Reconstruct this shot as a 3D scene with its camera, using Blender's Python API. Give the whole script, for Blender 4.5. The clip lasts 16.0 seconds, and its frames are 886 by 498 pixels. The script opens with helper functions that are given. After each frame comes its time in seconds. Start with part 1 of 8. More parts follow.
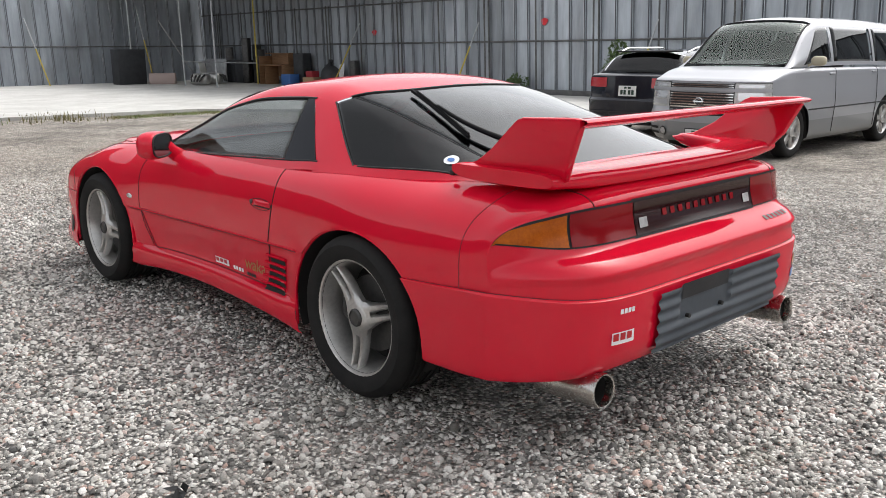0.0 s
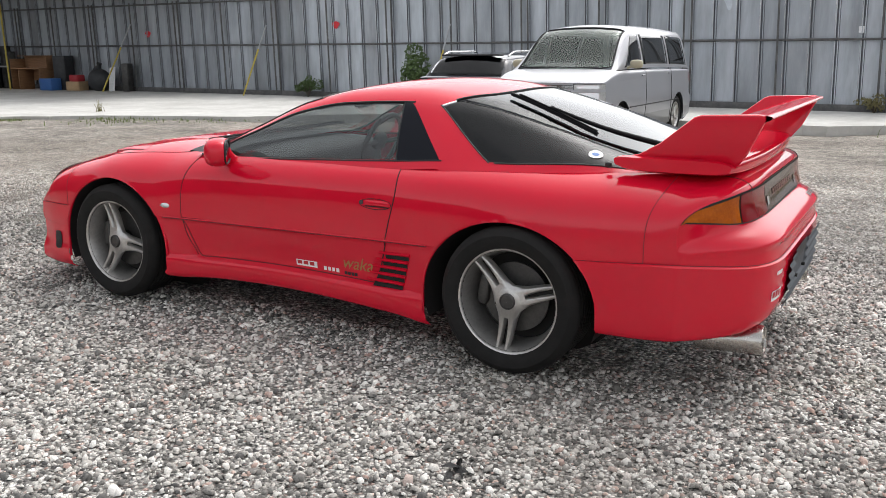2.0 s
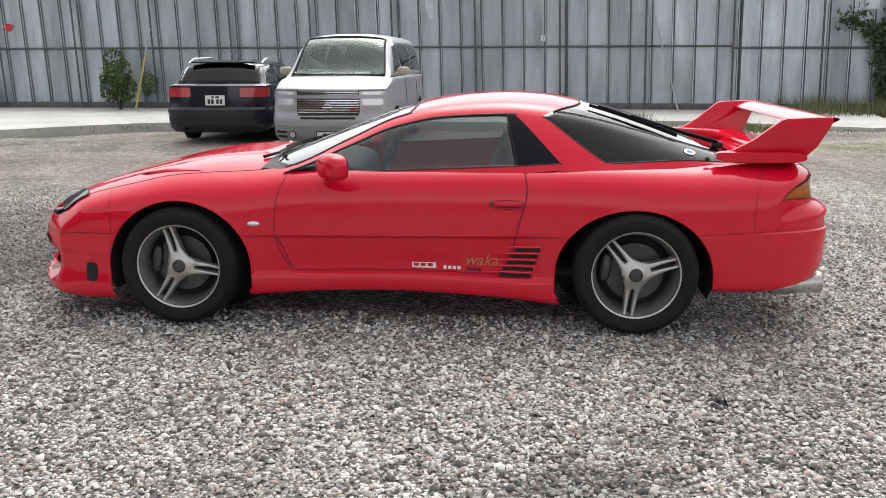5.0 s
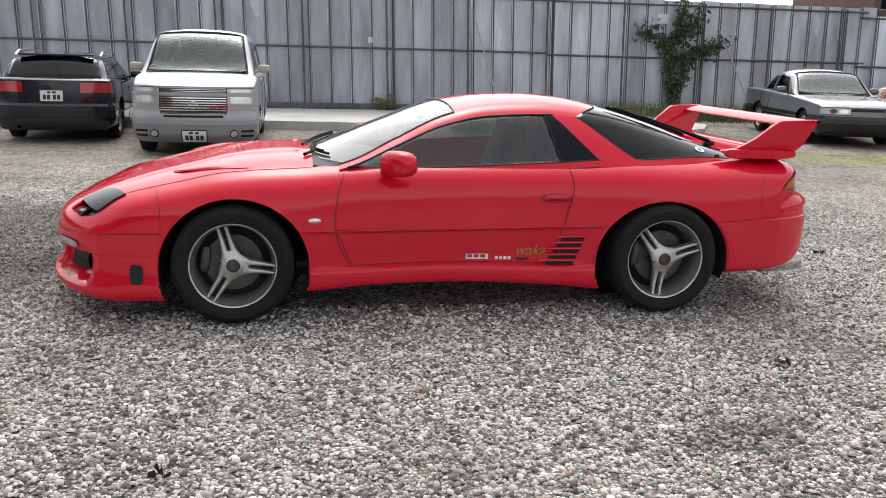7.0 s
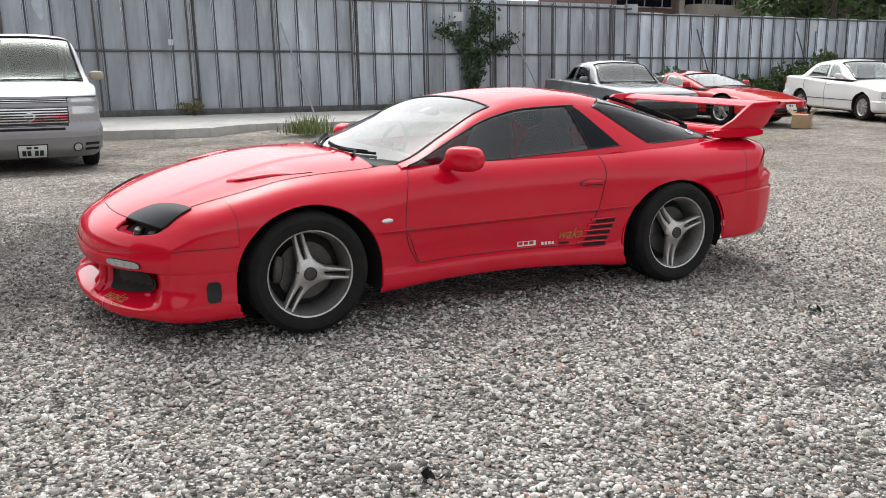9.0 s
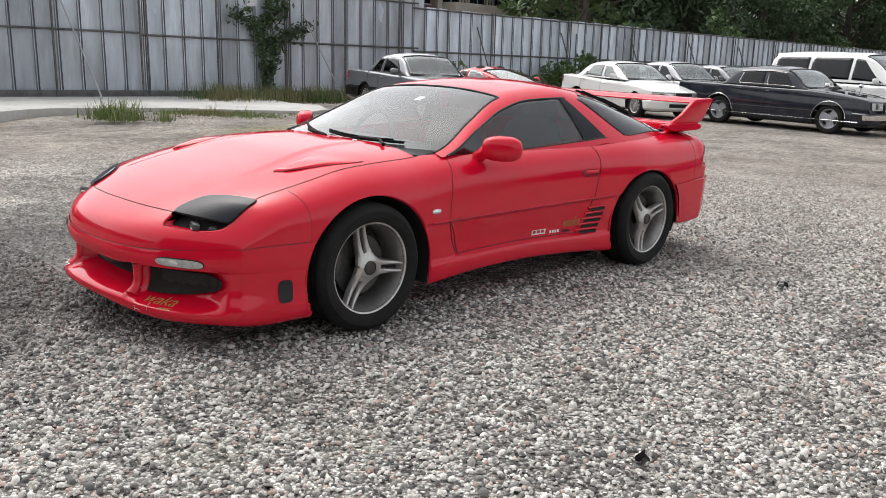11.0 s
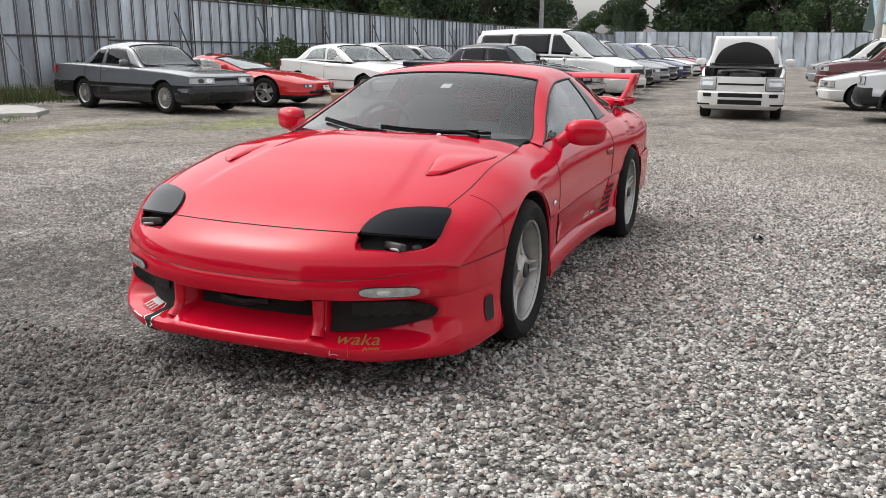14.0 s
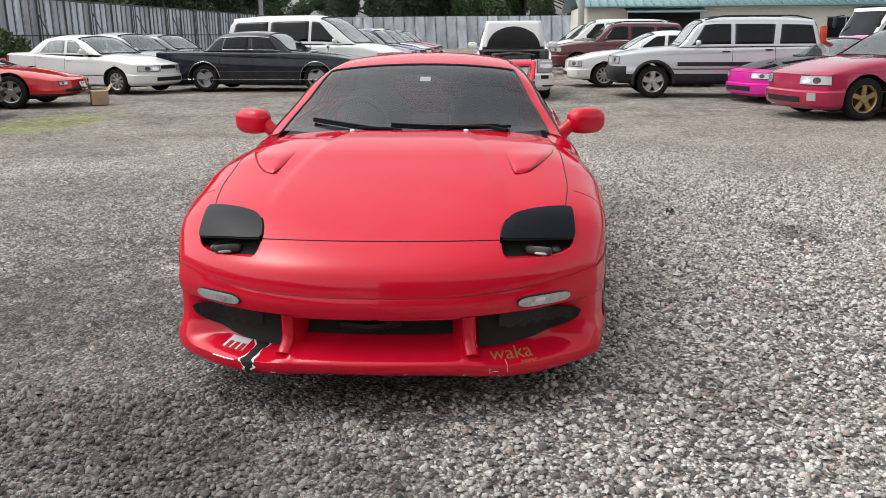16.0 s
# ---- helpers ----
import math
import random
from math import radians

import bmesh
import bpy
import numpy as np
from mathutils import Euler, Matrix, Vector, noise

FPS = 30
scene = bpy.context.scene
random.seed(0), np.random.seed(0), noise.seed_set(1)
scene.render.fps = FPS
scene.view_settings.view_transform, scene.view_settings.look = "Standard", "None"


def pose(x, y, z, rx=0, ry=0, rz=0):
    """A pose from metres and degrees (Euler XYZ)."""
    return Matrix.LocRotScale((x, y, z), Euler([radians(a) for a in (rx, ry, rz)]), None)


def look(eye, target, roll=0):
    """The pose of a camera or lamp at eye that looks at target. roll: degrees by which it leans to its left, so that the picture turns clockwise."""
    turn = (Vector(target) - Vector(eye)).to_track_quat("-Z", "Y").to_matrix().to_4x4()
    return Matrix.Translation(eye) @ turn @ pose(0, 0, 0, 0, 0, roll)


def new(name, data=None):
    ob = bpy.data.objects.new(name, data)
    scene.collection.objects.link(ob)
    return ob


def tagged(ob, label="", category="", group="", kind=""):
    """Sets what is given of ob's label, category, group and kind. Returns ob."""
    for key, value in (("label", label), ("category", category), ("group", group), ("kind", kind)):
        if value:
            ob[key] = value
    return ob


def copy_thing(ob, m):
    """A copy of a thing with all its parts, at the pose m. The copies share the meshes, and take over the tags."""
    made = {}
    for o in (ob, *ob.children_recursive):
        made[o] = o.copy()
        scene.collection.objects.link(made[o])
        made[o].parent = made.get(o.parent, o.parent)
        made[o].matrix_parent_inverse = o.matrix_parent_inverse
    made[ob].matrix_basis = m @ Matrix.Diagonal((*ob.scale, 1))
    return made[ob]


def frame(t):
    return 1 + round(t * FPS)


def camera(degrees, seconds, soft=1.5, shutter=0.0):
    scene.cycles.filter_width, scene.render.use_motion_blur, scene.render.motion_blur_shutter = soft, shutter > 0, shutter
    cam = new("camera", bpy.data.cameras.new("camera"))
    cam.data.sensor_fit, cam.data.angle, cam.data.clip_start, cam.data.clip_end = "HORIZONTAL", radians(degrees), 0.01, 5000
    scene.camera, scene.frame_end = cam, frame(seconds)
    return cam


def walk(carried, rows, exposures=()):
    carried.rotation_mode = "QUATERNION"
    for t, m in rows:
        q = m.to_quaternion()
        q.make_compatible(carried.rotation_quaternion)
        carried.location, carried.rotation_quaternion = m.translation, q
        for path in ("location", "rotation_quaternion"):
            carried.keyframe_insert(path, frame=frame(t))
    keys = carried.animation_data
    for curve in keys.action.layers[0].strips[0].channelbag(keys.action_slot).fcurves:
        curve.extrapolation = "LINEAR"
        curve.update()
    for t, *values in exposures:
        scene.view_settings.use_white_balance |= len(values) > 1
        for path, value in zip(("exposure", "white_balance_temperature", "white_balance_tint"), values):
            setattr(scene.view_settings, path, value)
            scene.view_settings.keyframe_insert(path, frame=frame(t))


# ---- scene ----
cam = camera(54.3, 16.0, soft=0.65)
PATH = [
    (0, (-3.862, 2.761, 1.350), (-2.425, 1.445, 0.897), -0.5),
    (0.5, (-3.631, 3.111, 1.358), (-2.291, 1.696, 0.909), 0.3),
    (1, (-3.366, 3.407, 1.388), (-2.13, 1.907, 0.917), -0.1),
    (1.5, (-3.112, 3.763, 1.404), (-1.992, 2.174, 0.934), -0.3),
    (2, (-2.808, 4.034, 1.383), (-1.822, 2.354, 0.931), -0.3),
    (2.5, (-2.507, 4.33, 1.393), (-1.659, 2.579, 0.93), -0.1),
    (3, (-2.185, 4.602, 1.426), (-1.464, 2.8, 0.944), -0.3),
    (3.5, (-1.814, 4.776, 1.44), (-1.198, 2.932, 0.97), -1.1),
    (4, (-1.464, 5.004, 1.452), (-0.979, 3.118, 0.995), -1.3),
    (4.2, (-1.307, 5.066, 1.461), (-0.883, 3.166, 1.002), -1.2),
    (6.3, (0.332, 5.46, 1.491), (0.182, 3.513, 1.056), 1.6),
    (6.5, (0.479, 5.461, 1.468), (0.28, 3.518, 1.036), 1.7),
    (7, (0.908, 5.472, 1.477), (0.565, 3.552, 1.033), 1.6),
    (7.5, (1.322, 5.4, 1.458), (0.851, 3.506, 1.023), 1.1),
    (8, (1.749, 5.347, 1.441), (1.162, 3.483, 1.013), 0.9),
    (8.5, (2.161, 5.268, 1.449), (1.446, 3.451, 1.019), 0.5),
    (8.7, (2.33, 5.187, 1.446), (1.547, 3.398, 1.014), 0.3),
    (10.8, (3.766, 4.165, 1.374), (2.45, 2.728, 0.927), 2.4),
    (11, (3.884, 4.077, 1.386), (2.522, 2.682, 0.944), 2.6),
    (11.5, (4.137, 3.763, 1.387), (2.694, 2.448, 0.953), 2.5),
    (12, (4.415, 3.435, 1.351), (2.878, 2.232, 0.916), 2.8),
    (12.5, (4.596, 3.088, 1.337), (2.98, 1.99, 0.911), 2.4),
    (13, (4.723, 2.716, 1.355), (3.058, 1.694, 0.928), 1.4),
    (13.5, (4.853, 2.341, 1.34), (3.11, 1.467, 0.894), 1.1),
    (14, (4.931, 1.976, 1.322), (3.134, 1.225, 0.867), 0.7),
    (14.5, (4.971, 1.597, 1.325), (3.123, 0.984, 0.867), -0.1),
    (15, (5.062, 1.198, 1.344), (3.171, 0.746, 0.876), -0.3),
    (15.5, (5.062, 0.806, 1.332), (3.14, 0.521, 0.856), -0.5),
    (16, (5.107, 0.422, 1.347), (3.171, 0.29, 0.864), -0.4),
]
walk(cam, [(t, look(eye, target, roll)) for t, eye, target, roll in PATH], exposures=[(0.0, 0.24), (2.0, 0.26), (4.0, 0.27), (8.0, 0.17), (11.0, 0.13), (12.5, 0.05), (16.0, -0.03)])

# ---- world and light: a bright overcast afternoon ----
world = bpy.data.worlds.new("overcast_sky")
scene.world = world
world.use_nodes = True
wn = world.node_tree
sky = wn.nodes.new("ShaderNodeTexSky")
sky.sky_type, sky.sun_disc = "NISHITA", False
sky.sun_elevation, sky.sun_rotation = radians(58), radians(185)
sky.air_density, sky.dust_density = 1.0, 4.0
grey = wn.nodes.new("ShaderNodeHueSaturation")
grey.inputs["Saturation"].default_value = 0.18
wn.links.new(sky.outputs[0], grey.inputs["Color"])
# an overcast sky is brighter overhead than at the horizon
wco = wn.nodes.new("ShaderNodeTexCoord")
wsep = wn.nodes.new("ShaderNodeSeparateXYZ")
wup = wn.nodes.new("ShaderNodeMapRange")
for key, value in (("From Min", 0.0), ("From Max", 0.9), ("To Min", 1.85), ("To Max", 1.65)):
    wup.inputs[key].default_value = value
wmul = wn.nodes.new("ShaderNodeMix")
wmul.data_type, wmul.blend_type = "RGBA", "MULTIPLY"
wmul.inputs[0].default_value = 1.0
wn.links.new(wco.outputs["Generated"], wsep.inputs[0])
wn.links.new(wsep.outputs["Z"], wup.inputs[0])
wn.links.new(grey.outputs[0], wmul.inputs[6])
wn.links.new(wup.outputs[0], wmul.inputs[7])
wn.links.new(wmul.outputs[2], wn.nodes["Background"].inputs[0])
wn.nodes["Background"].inputs[1].default_value = 0.15
sun = new("sun", bpy.data.lights.new("sun", "SUN"))
sun.data.energy, sun.data.angle, sun.data.color = 0.3, radians(100), (1.0, 0.985, 0.955)
sun.matrix_world = pose(0, 0, 30, 32, 0, 355)


# ---- materials ----
def material(name, color, rough=0.5, metal=0.0, coat=0.0, spec=0.5):
    m = bpy.data.materials.new(name)
    m.use_nodes = True
    b = m.node_tree.nodes["Principled BSDF"]
    b.inputs["Base Color"].default_value = (*color, 1)
    b.inputs["Roughness"].default_value = rough
    b.inputs["Metallic"].default_value = metal
    b.inputs["Coat Weight"].default_value = coat
    b.inputs["Coat Roughness"].default_value = 0.04
    b.inputs["Specular IOR Level"].default_value = spec
    return m


def nd(m, kind, **values):
    n = m.node_tree.nodes.new(kind)
    for key, value in values.items():
        n.inputs[key.replace("_", " ")].default_value = value
    return n


def wire(m, a, b):
    m.node_tree.links.new(a, b)


def coords(m, space="Object"):
    return nd(m, "ShaderNodeTexCoord").outputs[space]


def ramp(m, fac, stops):
    r = m.node_tree.nodes.new("ShaderNodeValToRGB")
    el = r.color_ramp.elements
    while len(el) < len(stops):
        el.new(0.5)
    for e, (p, c) in zip(el, stops):
        e.position, e.color = p, (*c, 1)
    wire(m, fac, r.inputs[0])
    return r.outputs[0]


def mix(m, fac, a, b, mode="MIX"):
    n = m.node_tree.nodes.new("ShaderNodeMix")
    n.data_type, n.blend_type = "RGBA", mode
    for sock, v in ((n.inputs[0], fac), (n.inputs[6], a), (n.inputs[7], b)):
        if hasattr(v, "links"):
            wire(m, v, sock)
        else:
            sock.default_value = v if not isinstance(v, tuple) else (*v, 1)
    return n.outputs[2]


def bsdf(m):
    return m.node_tree.nodes["Principled BSDF"]


def bump(m, height, strength, distance=0.01):
    b = nd(m, "ShaderNodeBump", Strength=strength, Distance=distance)
    wire(m, height, b.inputs["Height"])
    wire(m, b.outputs[0], bsdf(m).inputs["Normal"])


def vary(m, scale, dark, light, rough=None, bumps=0.0, detail=6.0, stretch=None):
    """Two scales of noise over the base colour, and a fine relief."""
    co = coords(m)
    if stretch:
        mp = nd(m, "ShaderNodeMapping", Scale=stretch)
        wire(m, co, mp.inputs[0])
        co = mp.outputs[0]
    n1 = nd(m, "ShaderNodeTexNoise", Scale=scale, Detail=detail, Roughness=0.6)
    n2 = nd(m, "ShaderNodeTexNoise", Scale=scale * 7.3, Detail=4.0, Roughness=0.7)
    wire(m, co, n1.inputs[0]), wire(m, co, n2.inputs[0])
    both = mix(m, 0.4, n1.outputs[0], n2.outputs[0])
    wire(m, ramp(m, both, [(0.3, dark), (0.7, light)]), bsdf(m).inputs["Base Color"])
    if rough:
        r = nd(m, "ShaderNodeMapRange", To_Min=rough[0], To_Max=rough[1])
        wire(m, n2.outputs[0], r.inputs[0])
        wire(m, r.outputs[0], bsdf(m).inputs["Roughness"])
    if bumps:
        bump(m, both, bumps)
    return m


def paint(name, color, rough=0.32, metal=0.0, coat=1.0, dust=0.04):
    """Car paint: clear coat over colour, with a slight film of dust and uneven gloss."""
    m = material(name, color, rough, metal, coat, 0.0 if metal == 0 else 0.3)
    co = coords(m)
    n1 = nd(m, "ShaderNodeTexNoise", Scale=2.2, Detail=5.0, Roughness=0.65)
    n2 = nd(m, "ShaderNodeTexNoise", Scale=60.0, Detail=3.0)
    wire(m, co, n1.inputs[0]), wire(m, co, n2.inputs[0])
    film = nd(m, "ShaderNodeMapRange", From_Min=0.45, From_Max=0.8, To_Min=0.0, To_Max=dust)
    wire(m, n1.outputs[0], film.inputs[0])
    wire(m, mix(m, film.outputs[0], color, (0.45, 0.42, 0.38)), bsdf(m).inputs["Base Color"])
    cr = nd(m, "ShaderNodeMapRange", To_Min=0.02, To_Max=0.11)
    wire(m, n1.outputs[0], cr.inputs[0])
    wire(m, cr.outputs[0], bsdf(m).inputs["Coat Roughness"])
    bump(m, n2.outputs[0], 0.012, 0.002)
    return m


def glass(name, tint, ior=1.45):
    """A thin clear or tinted pane: it lets the view through and gives a mirror image that grows at a slant."""
    m = bpy.data.materials.new(name)
    m.use_nodes = True
    m.node_tree.nodes.remove(m.node_tree.nodes["Principled BSDF"])
    see = nd(m, "ShaderNodeBsdfTransparent", Color=(*tint, 1))
    gloss = nd(m, "ShaderNodeBsdfGlossy", Color=(1, 1, 1, 1), Roughness=0.02)
    slant = nd(m, "ShaderNodeLayerWeight", Blend=0.5)
    steep = nd(m, "ShaderNodeMath")
    steep.operation = "POWER"
    steep.inputs[1].default_value = 5.0
    f0 = ((ior - 1) / (ior + 1)) ** 2
    share = nd(m, "ShaderNodeMapRange", From_Min=0.0, From_Max=1.0, To_Min=f0, To_Max=1.0)
    wire(m, slant.outputs["Facing"], steep.inputs[0])
    wire(m, steep.outputs[0], share.inputs[0])
    both = nd(m, "ShaderNodeMixShader")
    wire(m, share.outputs[0], both.inputs[0])
    wire(m, see.outputs[0], both.inputs[1])
    wire(m, gloss.outputs[0], both.inputs[2])
    wire(m, both.outputs[0], m.node_tree.nodes["Material Output"].inputs[0])
    return m


RED = paint("red_paint", (0.62, 0.005, 0.027), 0.45, 0.0, 0.85, 0.02)
SILVER = paint("silver_paint", (0.34, 0.345, 0.365), 0.42, 0.45, 0.6)
LIGHTGREY = paint("light_grey_paint", (0.24, 0.245, 0.25), 0.4, 0.4, 0.6)
WHITE = paint("white_paint", (0.76, 0.76, 0.74), 0.4)
NAVY = paint("navy_black_paint", (0.012, 0.014, 0.022), 0.3)
PALESILVER = paint("pale_silver_paint", (0.60, 0.61, 0.62), 0.36, 0.4, 0.8)
BLACK = paint("black_paint", (0.012, 0.012, 0.014), 0.3)
GREY = paint("grey_paint", (0.14, 0.147, 0.156), 0.38, 0.5)
CHARCOAL = paint("charcoal_paint", (0.05, 0.052, 0.055), 0.4, 0.3)
MAROON = paint("maroon_paint", (0.10, 0.012, 0.018), 0.34, 0.2)
MAGENTA = paint("magenta_paint", (0.62, 0.02, 0.30), 0.34)
CRIMSON = paint("crimson_paint", (0.42, 0.012, 0.065), 0.34, 0.2)
BLUE = paint("dark_blue_paint", (0.03, 0.03, 0.12), 0.34, 0.3)
SCARLET = paint("scarlet_paint", (0.55, 0.02, 0.022), 0.38)
TINT = glass("tinted_glass", (0.15, 0.16, 0.172), 1.42)
DOORTINT = glass("lightly_tinted_glass", (0.72, 0.74, 0.74), 1.62)
SCREEN = glass("windscreen_glass", (0.84, 0.88, 0.86), 1.9)
COUPESCREEN = glass("coupe_windscreen_glass", (0.58, 0.61, 0.60), 1.62)
HATCHGLASS = glass("hatch_glass", (0.24, 0.255, 0.27), 1.42)
VANSCREEN = glass("van_windscreen_glass", (0.70, 0.78, 0.73), 1.55)
GLOSSBLACK = material("gloss_black", (0.006, 0.007, 0.011), 0.05, 0.0, 0.0, 0.16)
PLASTIC = vary(material("black_plastic", (0.02, 0.02, 0.022), 0.55, 0.0, 0.0, 0.25), 9, (0.014, 0.014, 0.015), (0.035, 0.035, 0.037), (0.4, 0.65), 0.05)
WIPER = material("wiper_black", (0.006, 0.006, 0.007), 0.6, 0.0, 0.0, 0.12)
GREYPLASTIC = vary(material("faded_grey_plastic", (0.09, 0.1, 0.12), 0.6), 6, (0.030, 0.037, 0.045), (0.070, 0.080, 0.095), (0.5, 0.75), 0.06)
GAP = material("shut_line", (0.01, 0.006, 0.006), 0.8)
MIRROR = material("mirror_glass", (0.16, 0.165, 0.175), 0.04, 1.0)
# dark red for joints, and for shade painted along creases
CREASE = material("joint_and_crease_shade", (0.16, 0.004, 0.010), 0.6)
RUBBER = vary(material("tyre_rubber", (0.02, 0.02, 0.02), 0.75, 0.0, 0.0, 0.3), 14, (0.005, 0.005, 0.005), (0.017, 0.016, 0.015), (0.7, 0.9), 0.12)
ALLOY = vary(material("dull_alloy", (0.36, 0.36, 0.35), 0.38, 0.85), 11, (0.38, 0.37, 0.355), (0.62, 0.61, 0.59), (0.28, 0.5), 0.04)
DARKALLOY = vary(material("dark_metal", (0.08, 0.08, 0.08), 0.45, 0.7), 11, (0.04, 0.04, 0.04), (0.12, 0.115, 0.11), (0.35, 0.6), 0.05)
GOLD = material("gold_alloy", (0.42, 0.30, 0.14), 0.35, 0.8)
CHROME = material("chrome", (0.72, 0.72, 0.72), 0.12, 1.0)
STEEL = vary(material("exhaust_steel", (0.5, 0.48, 0.45), 0.25, 1.0), 8, (0.38, 0.36, 0.33), (0.6, 0.58, 0.55), (0.16, 0.35))
# black for sooty and dark parts, and for shade painted into openings
SOOTSHADE = material("soot_and_shade", (0.012, 0.011, 0.010), 0.9)
AMBER = vary(material("amber_lens", (0.50, 0.11, 0.006), 0.12, 0.0, 0.0, 0.3), 14, (0.26, 0.05, 0.004), (0.52, 0.13, 0.008))
REDLENS = material("red_lens", (0.20, 0.004, 0.008), 0.12, 0.0, 0.0, 0.3)
DARKLENS = material("smoked_red_panel", (0.022, 0.004, 0.005), 0.1, 0.0, 0.0)
LAMP = material("lamp_reflector", (0.75, 0.76, 0.78), 0.18, 0.7, 0.6)
FROST = vary(material("frosted_clear_lens", (0.5, 0.5, 0.49), 0.2, 0.2, 0.6), 40, (0.30, 0.30, 0.29), (0.58, 0.58, 0.57))
CLOTH = vary(material("dark_upholstery", (0.03, 0.03, 0.032), 0.85), 20, (0.02, 0.02, 0.022), (0.05, 0.05, 0.052))
PLATE = material("plate_white", (0.75, 0.75, 0.72), 0.5)
INK = material("dark_print", (0.015, 0.04, 0.025), 0.6)
BADGE = material("white_decal", (0.78, 0.78, 0.78), 0.4)
DECALRED = material("red_decal", (0.45, 0.01, 0.015), 0.4)
DECALGOLD = material("gold_decal", (0.36, 0.22, 0.06), 0.4)
DECALBLUE = material("blue_decal", (0.05, 0.16, 0.42), 0.4)
MESHM = vary(material("mesh_grille", (0.03, 0.03, 0.032), 0.5, 0.4), 120, (0.004, 0.004, 0.004), (0.035, 0.035, 0.037))


# ---- mesh helpers ----
def pch(*pairs):
    """A smooth curve through a few (x, value) pairs that does not overshoot."""
    pts = [p for i, p in enumerate(sorted(pairs)) if i == 0 or p[0] - sorted(pairs)[i - 1][0] > 1e-4]
    xs, ys = [p[0] for p in pts], [p[1] for p in pts]
    d = [(ys[i + 1] - ys[i]) / (xs[i + 1] - xs[i]) for i in range(len(xs) - 1)]
    s = [d[0]] + [0.0 if a * b <= 0 else 2 * a * b / (a + b) for a, b in zip(d, d[1:])] + [d[-1]]

    def value(x):
        if x <= xs[0]:
            return ys[0]
        if x >= xs[-1]:
            return ys[-1]
        i = max(k for k in range(len(xs) - 1) if xs[k] <= x)
        h = xs[i + 1] - xs[i]
        t = (x - xs[i]) / h
        return ((2 * t**3 - 3 * t**2 + 1) * ys[i] + (t**3 - 2 * t**2 + t) * h * s[i] + (3 * t**2 - 2 * t**3) * ys[i + 1] + (t**3 - t**2) * h * s[i + 1])

    return value


def lerp(a, b, t):
    return a + (b - a) * t


def smooth(a, b, x):
    t = min(1.0, max(0.0, (x - a) / (b - a)))
    return t * t * (3 - 2 * t)


def steps(a, b, n):
    return [a + (b - a) * i / n for i in range(n + 1)]


def patch(fn, aa, bb):
    """A grid of points fn(a, b), as vertices and faces."""
    verts = [tuple(fn(a, b)) for a in aa for b in bb]
    k = len(bb)
    faces = [(i * k + j, i * k + j + 1, (i + 1) * k + j + 1, (i + 1) * k + j) for i in range(len(aa) - 1) for j in range(k - 1)]
    return verts, faces


def join(*geos):
    verts, faces = [], []
    for v, f in geos:
        k = len(verts)
        verts += v
        faces += [tuple(i + k for i in g) for g in f]
    return verts, faces


def moved(geo, m):
    return [tuple(m @ Vector(v)) for v in geo[0]], geo[1]


def mirrored(geo):
    return [(x, -y, z) for x, y, z in geo[0]], [tuple(reversed(f)) for f in geo[1]]


def box(x0, x1, y0, y1, z0, z1, r=0.0):
    """A box with bevelled edges."""
    bm = bmesh.new()
    bmesh.ops.create_cube(bm, size=1)
    for v in bm.verts:
        v.co = ((x0 + x1) / 2 + v.co.x * (x1 - x0), (y0 + y1) / 2 + v.co.y * (y1 - y0), (z0 + z1) / 2 + v.co.z * (z1 - z0))
    if r:
        bmesh.ops.bevel(bm, geom=bm.edges[:], offset=r, segments=2, affect="EDGES", profile=0.5)
    return taken(bm)


def taken(bm):
    bm.verts.index_update()
    geo = [tuple(v.co) for v in bm.verts], [tuple(v.index for v in f.verts) for f in bm.faces]
    bm.free()
    return geo


def lathe(profile, n=32, axis="y", arc=(0, 2 * math.pi)):
    """Turns a profile of (radius, along) round an axis."""
    def at(a, p):
        r, h = p
        c, s = r * math.cos(a), r * math.sin(a)
        return (c, h, s) if axis == "y" else (c, s, h) if axis == "z" else (h, c, s)

    return patch(at, steps(*arc, n), profile)


def tube(points, r, n=8, closed=False):
    """A round rod along points; r may be a list, one radius a point."""
    pts = [Vector(p) for p in points]
    k = len(pts)
    rs = r if isinstance(r, (list, tuple)) else [r] * k
    verts, faces = [], []
    side = None
    for i, p in enumerate(pts):
        d = (pts[(i + 1) % k] - pts[i - 1]) if closed else (pts[min(i + 1, k - 1)] - pts[max(i - 1, 0)])
        d = d.normalized() if d.length > 1e-9 else Vector((0, 0, 1))
        if side is None:
            side = d.orthogonal().normalized()
        side = side - d * side.dot(d)
        side = side.normalized() if side.length > 1e-6 else d.orthogonal().normalized()
        up = d.cross(side)
        verts += [tuple(p + rs[i] * (math.cos(2 * math.pi * j / n) * side + math.sin(2 * math.pi * j / n) * up)) for j in range(n)]
    for i in range(k if closed else k - 1):
        a, b = i * n, (i + 1) % k * n
        faces += [(a + j, a + (j + 1) % n, b + (j + 1) % n, b + j) for j in range(n)]
    if not closed:
        faces += [tuple(range(n))[::-1], tuple(range((k - 1) * n, k * n))]
    return verts, faces


